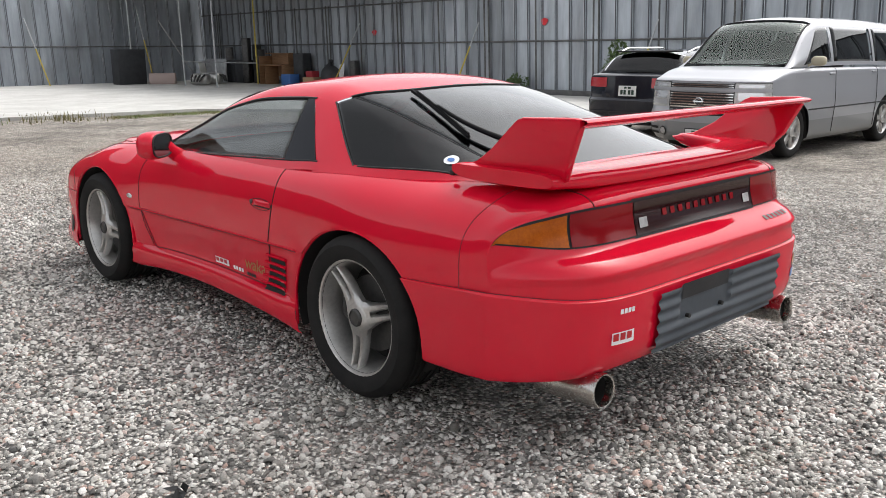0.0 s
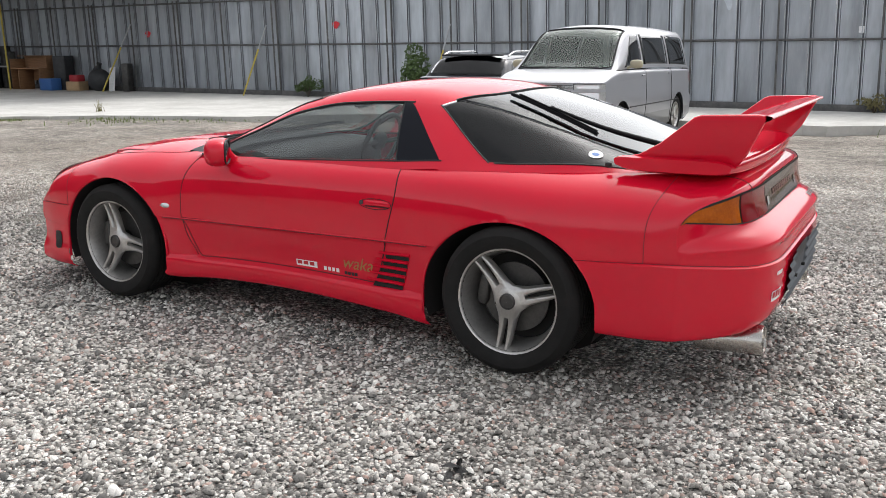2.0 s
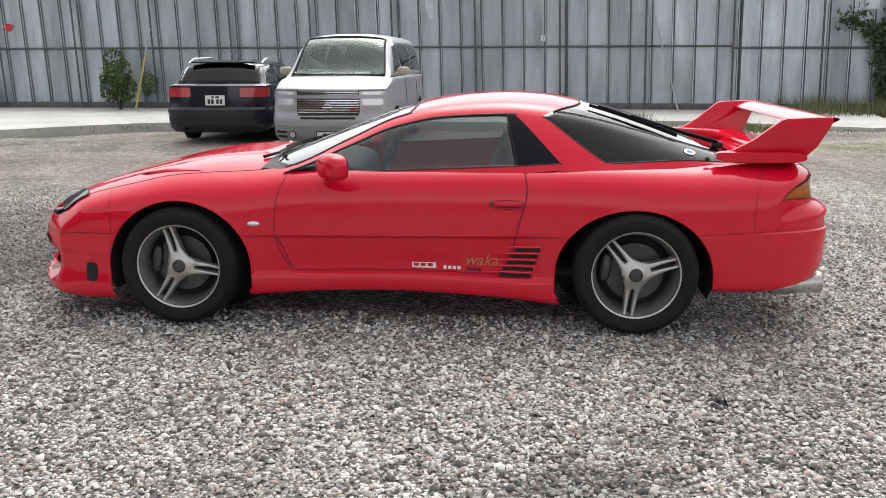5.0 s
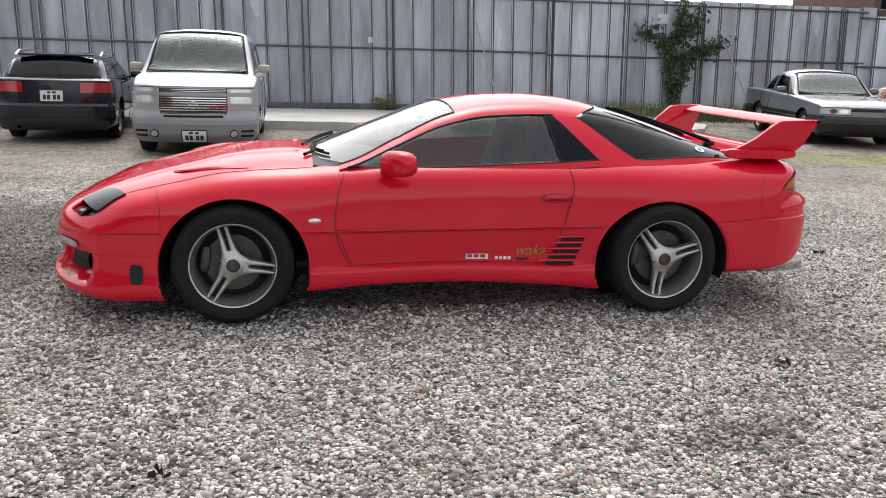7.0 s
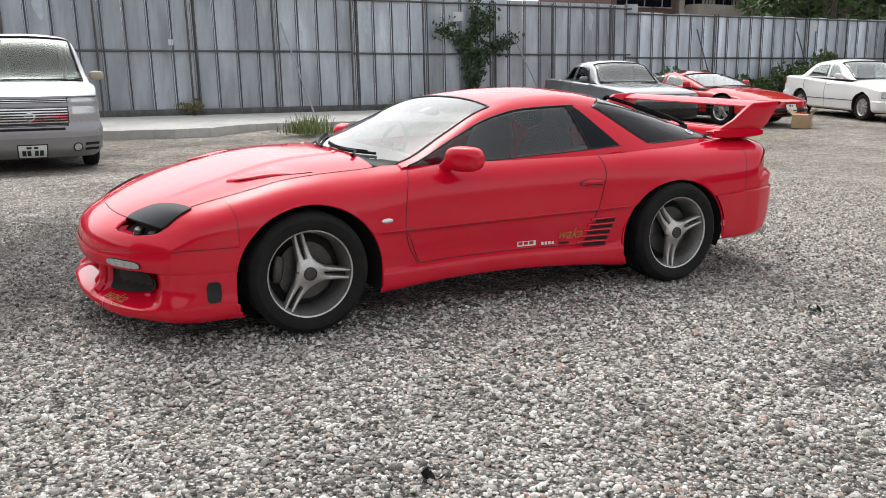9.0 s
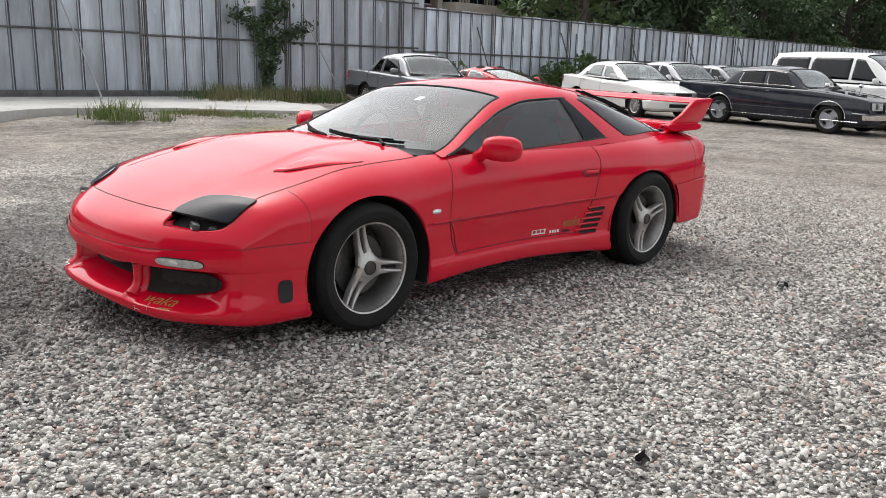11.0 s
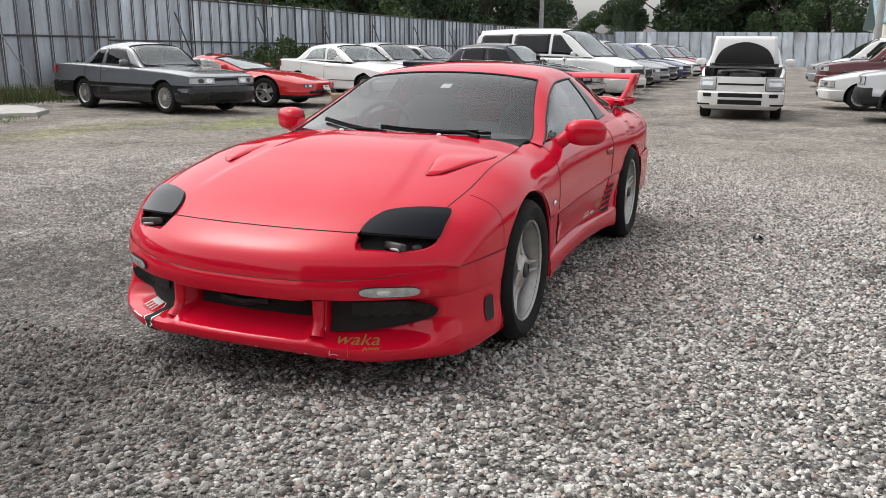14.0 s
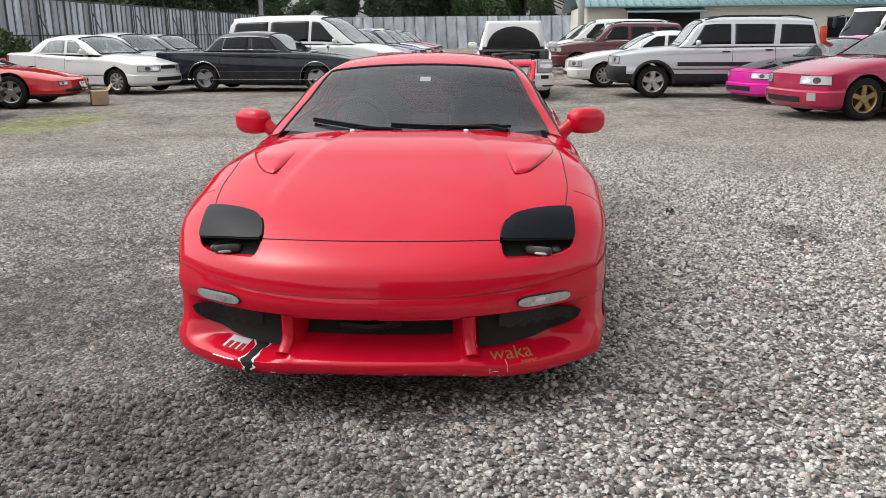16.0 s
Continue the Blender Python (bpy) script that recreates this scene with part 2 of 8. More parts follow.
def prism(outline, y0, y1, r=0.0):
    """A plate of an (x, z) outline between y0 and y1, with bevelled rims."""
    bm = bmesh.new()
    a = [bm.verts.new((x, y0, z)) for x, z in outline]
    f = bm.faces.new(a)
    ext = bmesh.ops.extrude_face_region(bm, geom=[f])
    for g in ext["geom"]:
        if isinstance(g, bmesh.types.BMVert):
            g.co.y = y1
    bmesh.ops.recalc_face_normals(bm, faces=bm.faces[:])
    if r:
        rims = [e for e in bm.edges if abs(e.verts[0].co.y - e.verts[1].co.y) < 1e-6]
        bmesh.ops.bevel(bm, geom=rims, offset=r, segments=2, affect="EDGES", profile=0.5)
    return taken(bm)


def part(name, geo, mat, parent=None, label="", flat=False, solid=0.0, weld=True):
    """One mesh object, under a thing or under a part."""
    me = bpy.data.meshes.new(name)
    me.from_pydata(geo[0], [], geo[1])
    if weld:
        bm = bmesh.new()
        bm.from_mesh(me)
        bmesh.ops.remove_doubles(bm, verts=bm.verts[:], dist=0.0002)
        bmesh.ops.recalc_face_normals(bm, faces=bm.faces[:])
        bm.to_mesh(me)
        bm.free()
    if not flat:
        me.polygons.foreach_set("use_smooth", [True] * len(me.polygons))
        me.set_sharp_from_angle(angle=radians(38))
    for m in mat if isinstance(mat, (list, tuple)) else [mat]:
        me.materials.append(m)
    ob = new(name, me)
    ob.parent = parent
    if solid:
        s = ob.modifiers.new("thickness", "SOLIDIFY")
        s.thickness, s.offset = solid, -1.0
    if label:
        tagged(ob, label)
    return ob


def thing(name, label, category, m=None, group="", kind=""):
    ob = new(name)
    ob.empty_display_size = 0.2
    if m is not None:
        ob.matrix_world = m
    return tagged(ob, label, category, group, kind)


def pane(name, geo, mat, parent, label="", solid=0.004):
    ob = part(name, geo, mat, parent, label, solid=solid)
    ob.visible_shadow = False
    return ob


# ---- bodywork: two lofted skins, lower body and cabin ----
class Shell:
    """The upper skin of a car's lower body: rows along the car, th from -1 to 1 across it, bowed in plan at nose and tail."""

    def __init__(self, top, wid, seam, power, bow, p=2.6, p_tail=0):
        self.p_tail = p_tail
        self.top, self.wid, self.seam, self.power, self.bow, self.p = pch(*top), pch(*wid), pch(*seam), pch(*power), pch(*bow), p

    def at(self, u, th):
        n, a = self.power(u), abs(th) * math.pi / 2
        v, e = math.sin(a) ** (2 / n), max(0.0, math.cos(a)) ** (2 / n)
        x = u - self.bow(u) * v ** (self.p if u > 0 or not self.p_tail else self.p_tail)
        z = self.seam(x)
        return Vector((x, math.copysign(self.wid(u) * v, th), z + (self.top(u) - z) * e))

    def th(self, u, y):
        v = min(1.0, max(0.0, y / self.wid(u)))
        return math.asin(min(1.0, v ** (self.power(u) / 2))) * 2 / math.pi

    def th_z(self, u, z):
        e = min(1.0, max(0.0, (z - self.seam(u)) / (self.top(u) - self.seam(u))))
        return math.acos(e ** (self.power(u) / 2)) * 2 / math.pi

    def side(self, x, z, out=0.0):
        """The point of the flank at x and z."""
        p = self.at(x, self.th_z(x, z))
        return Vector((x, p.y + out, z))

    def normal(self, u, th):
        d = 0.004
        a = self.at(u + d, th) - self.at(u - d, th)
        b = self.at(u, min(1, th + d)) - self.at(u, max(-1, th - d))
        n = a.cross(b)
        return n.normalized() if n.length > 1e-12 else Vector((0, 0, 1))

    def proud(self, u, th, h):
        n = self.normal(u, th)
        return self.at(u, th) + (n if n.z > 0 or n.y * th > 0 else -n) * h


class Cabin:
    """The greenhouse: v runs from the roof's middle (0) over the rail (0.6) to the belt line (1)."""

    def __init__(self, roof, rail_y, rail_z, belt_y, belt_z):
        self.zr, self.yr, self.zl, self.yb, self.zb = pch(*roof), pch(*rail_y), pch(*rail_z), pch(*belt_y), pch(*belt_z)

    def raw(self, x, v):
        zr, yr, zl = self.zr(x), self.yr(x), min(self.zl(x), self.zr(x) - 0.003)
        if v <= 0.6:
            t = v / 0.6
            return Vector((x, yr * t, zr - (zr - zl) * t**2.3))
        q = (v - 0.6) / 0.4
        return Vector((x, lerp(yr, self.yb(x), q) + 0.012 * math.sin(math.pi * q), lerp(zl, min(zl, self.zb(x)), q)))

    def at(self, x, v):
        s, v = (-1 if v < 0 else 1), abs(v)
        if 0.5 < v < 0.7:
            t = (v - 0.5) / 0.2
            p = self.raw(x, 0.5) * (1 - t) ** 2 + self.raw(x, 0.6) * 2 * t * (1 - t) + self.raw(x, 0.7) * t * t
        else:
            p = self.raw(x, v)
        return Vector((x, p.y * s, p.z))

    def panel(self, v0, v1, xa, xb, nv, nx, lift=0.0):
        """A patch between v0 and v1, from xa(v) to xb(v)."""
        def at(v, t):
            p = self.at(lerp(xa(abs(v)), xb(abs(v)), t), v)
            return p + Vector((0, math.copysign(lift, v) * min(1, abs(v)), lift))

        return patch(at, steps(v0, v1, nv), steps(0, 1, nx))

    def edge(self, v0, v1, x_of, n=24, lift=0.002):
        return [self.at(x_of(abs(v)), v) + Vector((0, math.copysign(lift, v), lift)) for v in steps(v0, v1, n)]


def cut_arch(geo, arches):
    """Cuts wheel arches, given as (x, z, half length, height), out of the flanks."""
    verts, faces = [list(v) for v in geo[0]], geo[1]
    for cx, cz, a, b in arches:
        inside = []
        for x, y, z in verts:
            inside.append(abs(y) > 0.5 and ((x - cx) / a) ** 2 + ((z - cz) / b) ** 2 < 1)
        faces = [f for f in faces if not all(inside[i] for i in f)]
        used = {i for f in faces for i in f}
        for i in used:
            if inside[i]:
                dx, dz = (verts[i][0] - cx) / a, (verts[i][2] - cz) / b
                if dz < 0.8:
                    verts[i][0] = cx + math.copysign(a * math.sqrt(max(0.0, 1 - max(0.0, dz) ** 2)), dx)
                else:
                    r = math.hypot(dx, dz) or 1.0
                    verts[i][0], verts[i][2] = cx + a * dx / r, cz + b * dz / r
    index = {i: k for k, i in enumerate(sorted({i for f in faces for i in f}))}
    return [tuple(verts[i]) for i in sorted(index)], [tuple(index[i] for i in f) for f in faces]


def along(points):
    """Arc-length access to a plan curve: s -> (x, y, nx, ny), the normal pointing outwards."""
    d = [0.0]
    for a, b in zip(points, points[1:]):
        d.append(d[-1] + math.dist(a, b))

    def at(s):
        s = min(max(s, 0.0), d[-1])
        i = max(k for k in range(len(d) - 1) if d[k] <= s + 1e-9)
        t = (s - d[i]) / (d[i + 1] - d[i])
        a, b = points[max(0, i - 1)], points[min(len(points) - 1, i + 2)]
        tx, ty = b[0] - a[0], b[1] - a[1]
        r = math.hypot(tx, ty)
        return lerp(points[i][0], points[i + 1][0], t), lerp(points[i][1], points[i + 1][1], t), ty / r, -tx / r

    return at, d[-1]


def blob(c, r, e=2.6, n=20):
    """A rounded box."""
    def f(w, k):
        return math.copysign(abs(w) ** (2 / e), w) * k

    def at(a, b):
        return (c[0] + f(math.cos(a), 1) * f(math.cos(b), 1) * r[0], c[1] + f(math.sin(a), 1) * f(math.cos(b), 1) * r[1], c[2] + f(math.sin(b), 1) * r[2])

    return patch(at, steps(0, 2 * math.pi, n * 2), steps(-math.pi / 2, math.pi / 2, n))


def tyre_geo(r, rim, half, n=56):
    prof = [(rim - 0.012, -half * 0.80), (rim + 0.004, -half * 0.92), (rim + 0.03, -half), (lerp(rim, r, 0.62), -half * 1.02), (r - 0.018, -half * 0.93),
            (r - 0.004, -half * 0.8)]
    groove = []
    for k in range(-3, 4):
        y = half * 0.74 * k / 3.5
        groove += [(r, y - 0.008), (r, y + 0.008), (r - 0.007, y + 0.010), (r - 0.007, y + half * 0.74 / 3.5 * 2 - 0.022)] if k < 3 else [(r, y - 0.008), (r, y + 0.008)]
    return lathe(prof + (groove if n > 40 else [(r, -half * 0.6), (r, half * 0.6)]) + [(a, -b) for a, b in reversed(prof)], n)


def wheel(car, x, y, z, r, rim, half, spokes, angles, style, label="", metal=None):
    """A wheel under a car: tyre, rim, hub cap; y is the outer face's side."""
    s = 1 if y > 0 else -1
    w = new("wheel")
    w.parent, w.location = car, (x, y, z)
    if s < 0:
        w.rotation_euler = (0, 0, math.pi)
    if label:
        tagged(w, label)
    metal = metal or ALLOY
    near = style == "twin"
    part("tyre", tyre_geo(r, rim, half, 56 if near else 32), RUBBER, w)
    lip = half * 0.86
    barrel = [(rim - 0.006, -half * 0.8), (rim - 0.03, -half * 0.6), (rim - 0.035, half * 0.1), (rim - 0.018, lip * 0.78), (rim - 0.008, lip), (rim + 0.003, lip + 0.005), (rim + 0.008, lip)]
    part("rim", lathe(barrel, 48 if near else 28), metal, w)
    part("brake_disc", lathe([(0.05, half * 0.15), (rim * 0.66, half * 0.15), (rim * 0.66, half * 0.05), (0.05, half * 0.05)], 40 if near else 20), DARKALLOY, w)
    # black disc added behind the spokes, where only shade is
    part("dust_shield", lathe([(0.02, -half * 0.3), (rim - 0.03, -half * 0.3)], 32 if near else 20), SOOTSHADE, w)
    if near:
        part("brake_caliper", moved(blob((0, 0, 0), (0.028, 0.03, 0.075), 3.5, 8), Matrix.Rotation(radians(-8), 4, "Y") @ Matrix.Translation((0.150, half * 0.12, 0))), DARKALLOY, w)
    hub = half * 0.72
    for a in angles:
        m = Matrix.Rotation(-radians(a), 4, "Y")
        if style == "twin":
            bars = []
            for k in (-1, 1):
                def at(t, c, k=k):
                    d = lerp(0.03, rim - 0.008, t)
                    mid = k * lerp(0.024, 0.0200, t)
                    wdt = lerp(0.0205, 0.0085, t) + 0.018 * max(0.0, 1 - 2.4 * t) ** 2
                    prof = ((-1, -0.036), (-1, -0.014), (-0.6, -0.003), (0, 0.0), (0.6, -0.003), (1, -0.014), (1, -0.036))[c]
                    return (d, lerp(hub + 0.012, lip - 0.010, t) - 0.015 * math.sin(math.pi * t) + prof[1], mid + prof[0] * wdt)
                bars.append(patch(at, steps(0, 1, 14), range(7)))
            fill = patch(lambda t, c: (lerp(0.03, 0.080, t), lerp(hub + 0.0115, lerp(hub + 0.012, lip - 0.010, 0.27) - 0.0115, t), c * 0.026), steps(0, 1, 4), (-1, 0, 1))
            spoke = part("spoke", moved(join(*bars, fill), m), metal, w)
            # black strip paints the shade down the spoke's slit
            part("slot", moved(patch(lambda t, c: (lerp(0.078, rim - 0.02, t), lerp(hub, lip - 0.02, t) - 0.030, c * 0.018), steps(0, 1, 6), (-1, 0, 1)), m), SOOTSHADE, spoke)
        else:
            wid = style
            bar = patch(lambda t, c: (lerp(0.02, rim - 0.012, t), lerp(hub, lip - 0.01, t) + (0.0 if abs(c) < 2 else -0.02), (c / 2) * lerp(wid * 0.8, wid, t)), steps(0, 1, 5), (-2, -1.5, 1.5, 2))
            part("spoke", moved(bar, m), metal, w)
    cap = 0.025 if style == "twin" else rim * 0.2
    if near:
        part("hub_face", lathe([(0.062, hub - 0.02), (0.060, hub + 0.004), (0.052, hub + 0.010), (0.0005, hub + 0.011)], 32), metal, w)
    part("hub_cap", lathe([(cap * 1.5, hub - 0.03), (cap * 1.45, hub + 0.016), (cap * 1.2, hub + 0.022), (cap * 1.1, hub + 0.017), (0.0005, hub + 0.018)], 28 if near else 16), DARKALLOY if style == "twin" else metal, w)
    return w


def bars_of(fn, x0, x1, n, h, fill, mat, name, parent, label=""):
    """A line of unreadable writing as plain bars along fn(x, z)."""
    step = (x1 - x0) / n
    for i in range(n):
        a, b = x0 + step * i, x0 + step * (i + fill)
        part(name, patch(lambda s, t: fn(s, t), steps(a, b, 2), (h[0], h[1])), mat, parent, label)


def lettering(words, fn, wide, high, mat, parent, label=""):
    """Slanted letters laid on fn(x, z), wide by high metres."""
    cu = bpy.data.curves.new("letters", "FONT")
    cu.body, cu.shear, cu.size, cu.resolution_u = words, 0.35, 1.0, 3
    ob = bpy.data.objects.new("letters", cu)
    me = bpy.data.meshes.new_from_object(ob)
    bpy.data.objects.remove(ob)
    x0, x1 = min(v.co.x for v in me.vertices), max(v.co.x for v in me.vertices)
    y0, y1 = min(v.co.y for v in me.vertices), max(v.co.y for v in me.vertices)
    geo = [tuple(fn((v.co.x - x0) / (x1 - x0) * wide, (v.co.y - y0) / (y1 - y0) * high)) for v in me.vertices], [tuple(p.vertices) for p in me.polygons]
    bpy.data.meshes.remove(me)
    return part("decal_lettering", geo, mat, parent, label, flat=True)


# ---- the red coupe ----
coupe = thing("sports_coupe", "red two-door sports coupe with tall rear wing on gravel", "car")
skin = Shell(
    top=[(2.262, 0.458), (2.256, 0.503), (2.236, 0.543), (2.196, 0.577), (2.12, 0.620), (2.035, 0.660), (1.95, 0.694), (1.73, 0.755), (1.52, 0.805), (1.3, 0.852), (1.08, 0.876), (0.9, 0.882), (0.7, 0.885),
         (0.4, 0.90), (-0.6, 0.915), (-1.2, 0.935), (-1.6, 0.935), (-1.85, 0.918), (-2.05, 0.90), (-2.12, 0.885), (-2.15, 0.868)],
    wid=[(2.262, 0.802), (2.0, 0.848), (1.6, 0.882), (1.235, 0.898), (0.8, 0.878), (0.3, 0.868), (-0.4, 0.872), (-0.85, 0.888), (-1.25, 0.905), (-1.7, 0.896), (-2.15, 0.882)],
    seam=[(2.285, 0.454), (2.1, 0.477), (1.75, 0.505), (0.9, 0.51), (-0.9, 0.53), (-1.6, 0.55), (-2.0, 0.57), (-2.35, 0.562)],
    power=[(2.285, 2.8), (2.1, 3.6), (1.95, 4.5), (1.4, 3.9), (0.9, 3.7), (0.55, 4.6), (-0.5, 4.8), (-0.9, 4.4), (-1.5, 3.6), (-1.95, 3.9), (-2.15, 5.0)],
    p_tail=8.0,
    bow=[(2.262, 0.335), (2.0, 0.215), (1.8, 0.13), (1.5, 0.05), (1.25, 0.0), (-1.4, 0.0), (-1.7, -0.03), (-2.0, -0.135), (-2.15, -0.22)],
)
cab = Cabin(
    roof=[(0.92, 0.835), (0.78, 0.882), (0.6, 0.95), (0.3, 1.062), (0.0, 1.166), (-0.15, 1.20), (-0.35, 1.225), (-0.55, 1.233), (-0.75, 1.222), (-0.95, 1.188),
          (-1.3, 1.098), (-1.6, 0.985), (-1.82, 0.91), (-1.95, 0.87)],
    rail_y=[(0.95, 0.790), (0.62, 0.765), (0.3, 0.668), (0.0, 0.592), (-0.3, 0.548), (-0.6, 0.545), (-0.95, 0.545), (-1.3, 0.55), (-1.6, 0.56), (-1.9, 0.57)],
    rail_z=[(0.92, 0.79), (0.62, 0.845), (0.33, 0.982), (0.04, 1.118), (-0.22, 1.172), (-0.56, 1.184), (-0.75, 1.168), (-0.95, 1.135), (-1.3, 1.04), (-1.6, 0.952), (-1.9, 0.87)],
    belt_y=[(0.70, 0.71), (0.4, 0.748), (0.0, 0.768), (-0.6, 0.776), (-1.1, 0.758), (-1.5, 0.70), (-1.9, 0.61)],
    belt_z=[(0.70, 0.83), (0.2, 0.836), (-0.6, 0.868), (-0.85, 0.884), (-1.1, 0.888), (-1.5, 0.905), (-1.9, 0.87)],
)
ARCHES = [(1.226, 0.318, 0.402, 0.376), (-1.22, 0.318, 0.414, 0.356)]
NOSE, HOOD, TAIL = 2.262, 2.110, -2.15
DOOR_F = pch((0.25, 0.60), (0.31, 0.61), (0.42, 0.665), (0.55, 0.69), (0.70, 0.675), (0.86, 0.62))
DOOR_R = pch((0.25, -0.49), (0.29, -0.51), (0.41, -0.57), (0.60, -0.625), (0.76, -0.66), (0.88, -0.64))


def th_belt(u):
    return skin.th(u, cab.yb(u) - 0.004) if u > -1.80 else skin.th(u, 0.60)


def hood_y(u):
    return lerp(0.685, 0.715, smooth(2.0, 1.6, u)) - 0.03 * smooth(1.2, 0.7, u)


# Nose panel with the two lamp openings left out of it.
LAMP_IN, LAMP_OUT = 0.445, 0.70
edges = [-1, -skin.th(HOOD, LAMP_OUT + 0.012), -skin.th(HOOD, LAMP_IN - 0.01), skin.th(HOOD, LAMP_IN - 0.01), skin.th(HOOD, LAMP_OUT + 0.012), 1]
OPEN_U = 2.200
nose_geo = [patch(skin.at, steps(NOSE, OPEN_U, 18), steps(-1, 1, 90))]
def taper(u):
    q = min(1.0, max(0.0, (u - HOOD) / (OPEN_U - HOOD)))
    return 1 - math.sqrt(1 - q**2.6)


nose_geo.append(patch(lambda u, t: skin.at(u, t * skin.th(u, LAMP_IN - 0.010 + 0.030 * taper(u))), steps(OPEN_U, HOOD, 16), steps(-1, 1, 60)))
for s in (1, -1):
    nose_geo.append(patch(lambda u, t: skin.at(u, s * lerp(skin.th(u, LAMP_OUT + 0.012 - 0.130 * taper(u)), 1, t)), steps(OPEN_U, HOOD, 16), steps(0, 1, 24)))
part("nose_panel", join(*nose_geo), RED, coupe)
def hood_at(u, t):
    """The bonnet, with a low raised field between two creases."""
    p = skin.at(u, t * skin.th(u, hood_y(u)))
    edge = lerp(0.30, 0.44, smooth(0.85, 1.9, u))
    return p + Vector((0, 0, 0.007 * (1 - smooth(edge - 0.015, edge + 0.045, abs(p.y))) * smooth(1.990, 1.72, u) * smooth(0.80, 0.90, u)))


part("hood", patch(hood_at, steps(1.990, 0.80, 44), steps(-1, 1, 110)), RED, coupe)
front_strip = patch(lambda u, t: skin.at(u, t * skin.th(u, LAMP_IN - 0.009 + 0.052 * max(0.0, (HOOD - u) / 0.165) ** 2.2)), steps(HOOD, 1.990, 10), steps(-1, 1, 40))
part("hood_lip", front_strip, RED, coupe)
for s in (1, -1):
    flip = (lambda g: g) if s > 0 else mirrored
    part("front_fender", flip(cut_arch(join(
        patch(lambda u, t: skin.at(u, lerp(skin.th(u, LAMP_OUT + 0.012), 1, t)), steps(HOOD, 1.990, 5), steps(0, 1, 26)),
        patch(lambda u, t: skin.at(u, lerp(skin.th(u, hood_y(u)), 1, t)), steps(1.990, 0.72, 72), steps(0, 1, 44)),
        patch(lambda t, k: skin.at(lerp(0.72, DOOR_F(skin.at(0.66, k).z), t), k), steps(0, 1, 4), steps(skin.th(0.66, 0.70), 1, 40))), ARCHES[:1])), RED, coupe)
    door = part("door", flip(patch(lambda t, k: (lambda z: skin.side(lerp(DOOR_F(z), DOOR_R(z), t), z))(lerp(lerp(0.838, 0.872, t), skin.seam(0), k)), steps(0, 1, 46), steps(0, 1, 34))), RED, coupe)
    part("rear_quarter", flip(cut_arch(join(
        patch(lambda t, k: (lambda z: skin.side(lerp(DOOR_R(z), -0.78, t), z))(lerp(lerp(0.872, 0.884, t), skin.seam(-0.7), k)), steps(0, 1, 6), steps(0, 1, 34)),
        patch(lambda u, t: skin.at(u, lerp(th_belt(u), 1, t)), steps(-0.78, TAIL, 84), steps(0, 1, 46))), ARCHES[1:])), RED, coupe)
    # rounded rim round each arch, and a dark liner
    for cx, cz, a, b in ARCHES:
        foot = 0.20 if cx > 0 else 0.262
        ring = [(cx + a, z) for z in steps(0.20, cz - 0.02, 4)] + [(cx + a * math.cos(t), cz + b * math.sin(t)) for t in steps(0, math.pi, 40)] + [(cx - a, z) for z in steps(cz - 0.02, foot, 4)]
        lipped = [Vector((x, (skin.at(min(x, 1.7), 1).y if z < skin.seam(x) else skin.side(x, z).y) - 0.012, z)) for x, z in ring]
        part("arch_lip", flip(tube([(x, y, z) for x, y, z in lipped], 0.007, 8)), RED, coupe)
        liner = patch(lambda t, y: (cx + a * 1.0 * math.cos(t), y, cz + b * math.sin(t)), steps(radians(-20), radians(200), 24), (0.40, 0.6, 0.865))
        wall = patch(lambda t, r: (cx + a * r * math.cos(t), 0.42, cz + b * r * math.sin(t)), steps(0, 2 * math.pi, 28), (0.02, 1.0))
        # black boxes added beside the wheels to stop bright gaps showing
        gap_blockers = [box(x0, x0 + 0.02, 0.36, 0.84, 0.23, 0.50) for x0 in (cx - a - 0.030, cx + a + 0.010)]
        part("wheel_well", flip(join(liner, wall, *gap_blockers)), SOOTSHADE, coupe)

# Rear deck, tail panel and the lamp strip across it.
part("hatch_lip", patch(lambda u, t: skin.at(u, t * skin.th(u, 0.60)), steps(-1.80, TAIL, 18), steps(-1, 1, 50)), RED, coupe)
RING_W = 0.885


def ring_x(y):
    return -2.272 + 0.32 * (abs(y) / RING_W) ** 8


tail_f = pch((0, 0), (0.05, 0.09), (0.12, 0.07), (0.50, 0.27), (0.545, 0.42), (0.61, 0.74), (0.70, 1.0), (0.735, 1.05), (0.77, 1.02), (0.84, 0.965), (0.93, 0.985), (1, 1))


def tail(t, q, out=0.0):
    a = skin.at(TAIL, t)
    y = a.y if abs(t) < 1 else math.copysign(RING_W - 0.003, t)
    b = Vector((ring_x(y), y, 0.563))
    k = smooth(1.0, 0.85, abs(t))
    return Vector((lerp(a.x, b.x, lerp(q, tail_f(q), k)) - out, y + math.copysign(out * 0.4 * abs(t), t), lerp(a.z, b.z, q)))


def th_tail(y):
    return skin.th(TAIL, y)


part("tail_panel", patch(tail, steps(-1, 1, 110), steps(0, 1, 40)), RED, coupe)


def lamp_at(y, z, out):
    """The point of the tail at y and height z."""
    t = math.copysign(th_tail(min(abs(y), 0.878)), y)
    top = skin.at(TAIL, t).z
    return tail(t, min(0.96, max(0.02, (top - z) / (top - 0.563))), out)


def lamp_top(y):
    return lamp_foot(y) + (0.836 - lamp_foot(y)) * (1 - min(1, max(0, (y - 0.58) / 0.297)) ** 2.5) ** 0.58


def lamp_foot(y):
    return 0.724 + 0.012 * smooth(0.70, 0.87, y)


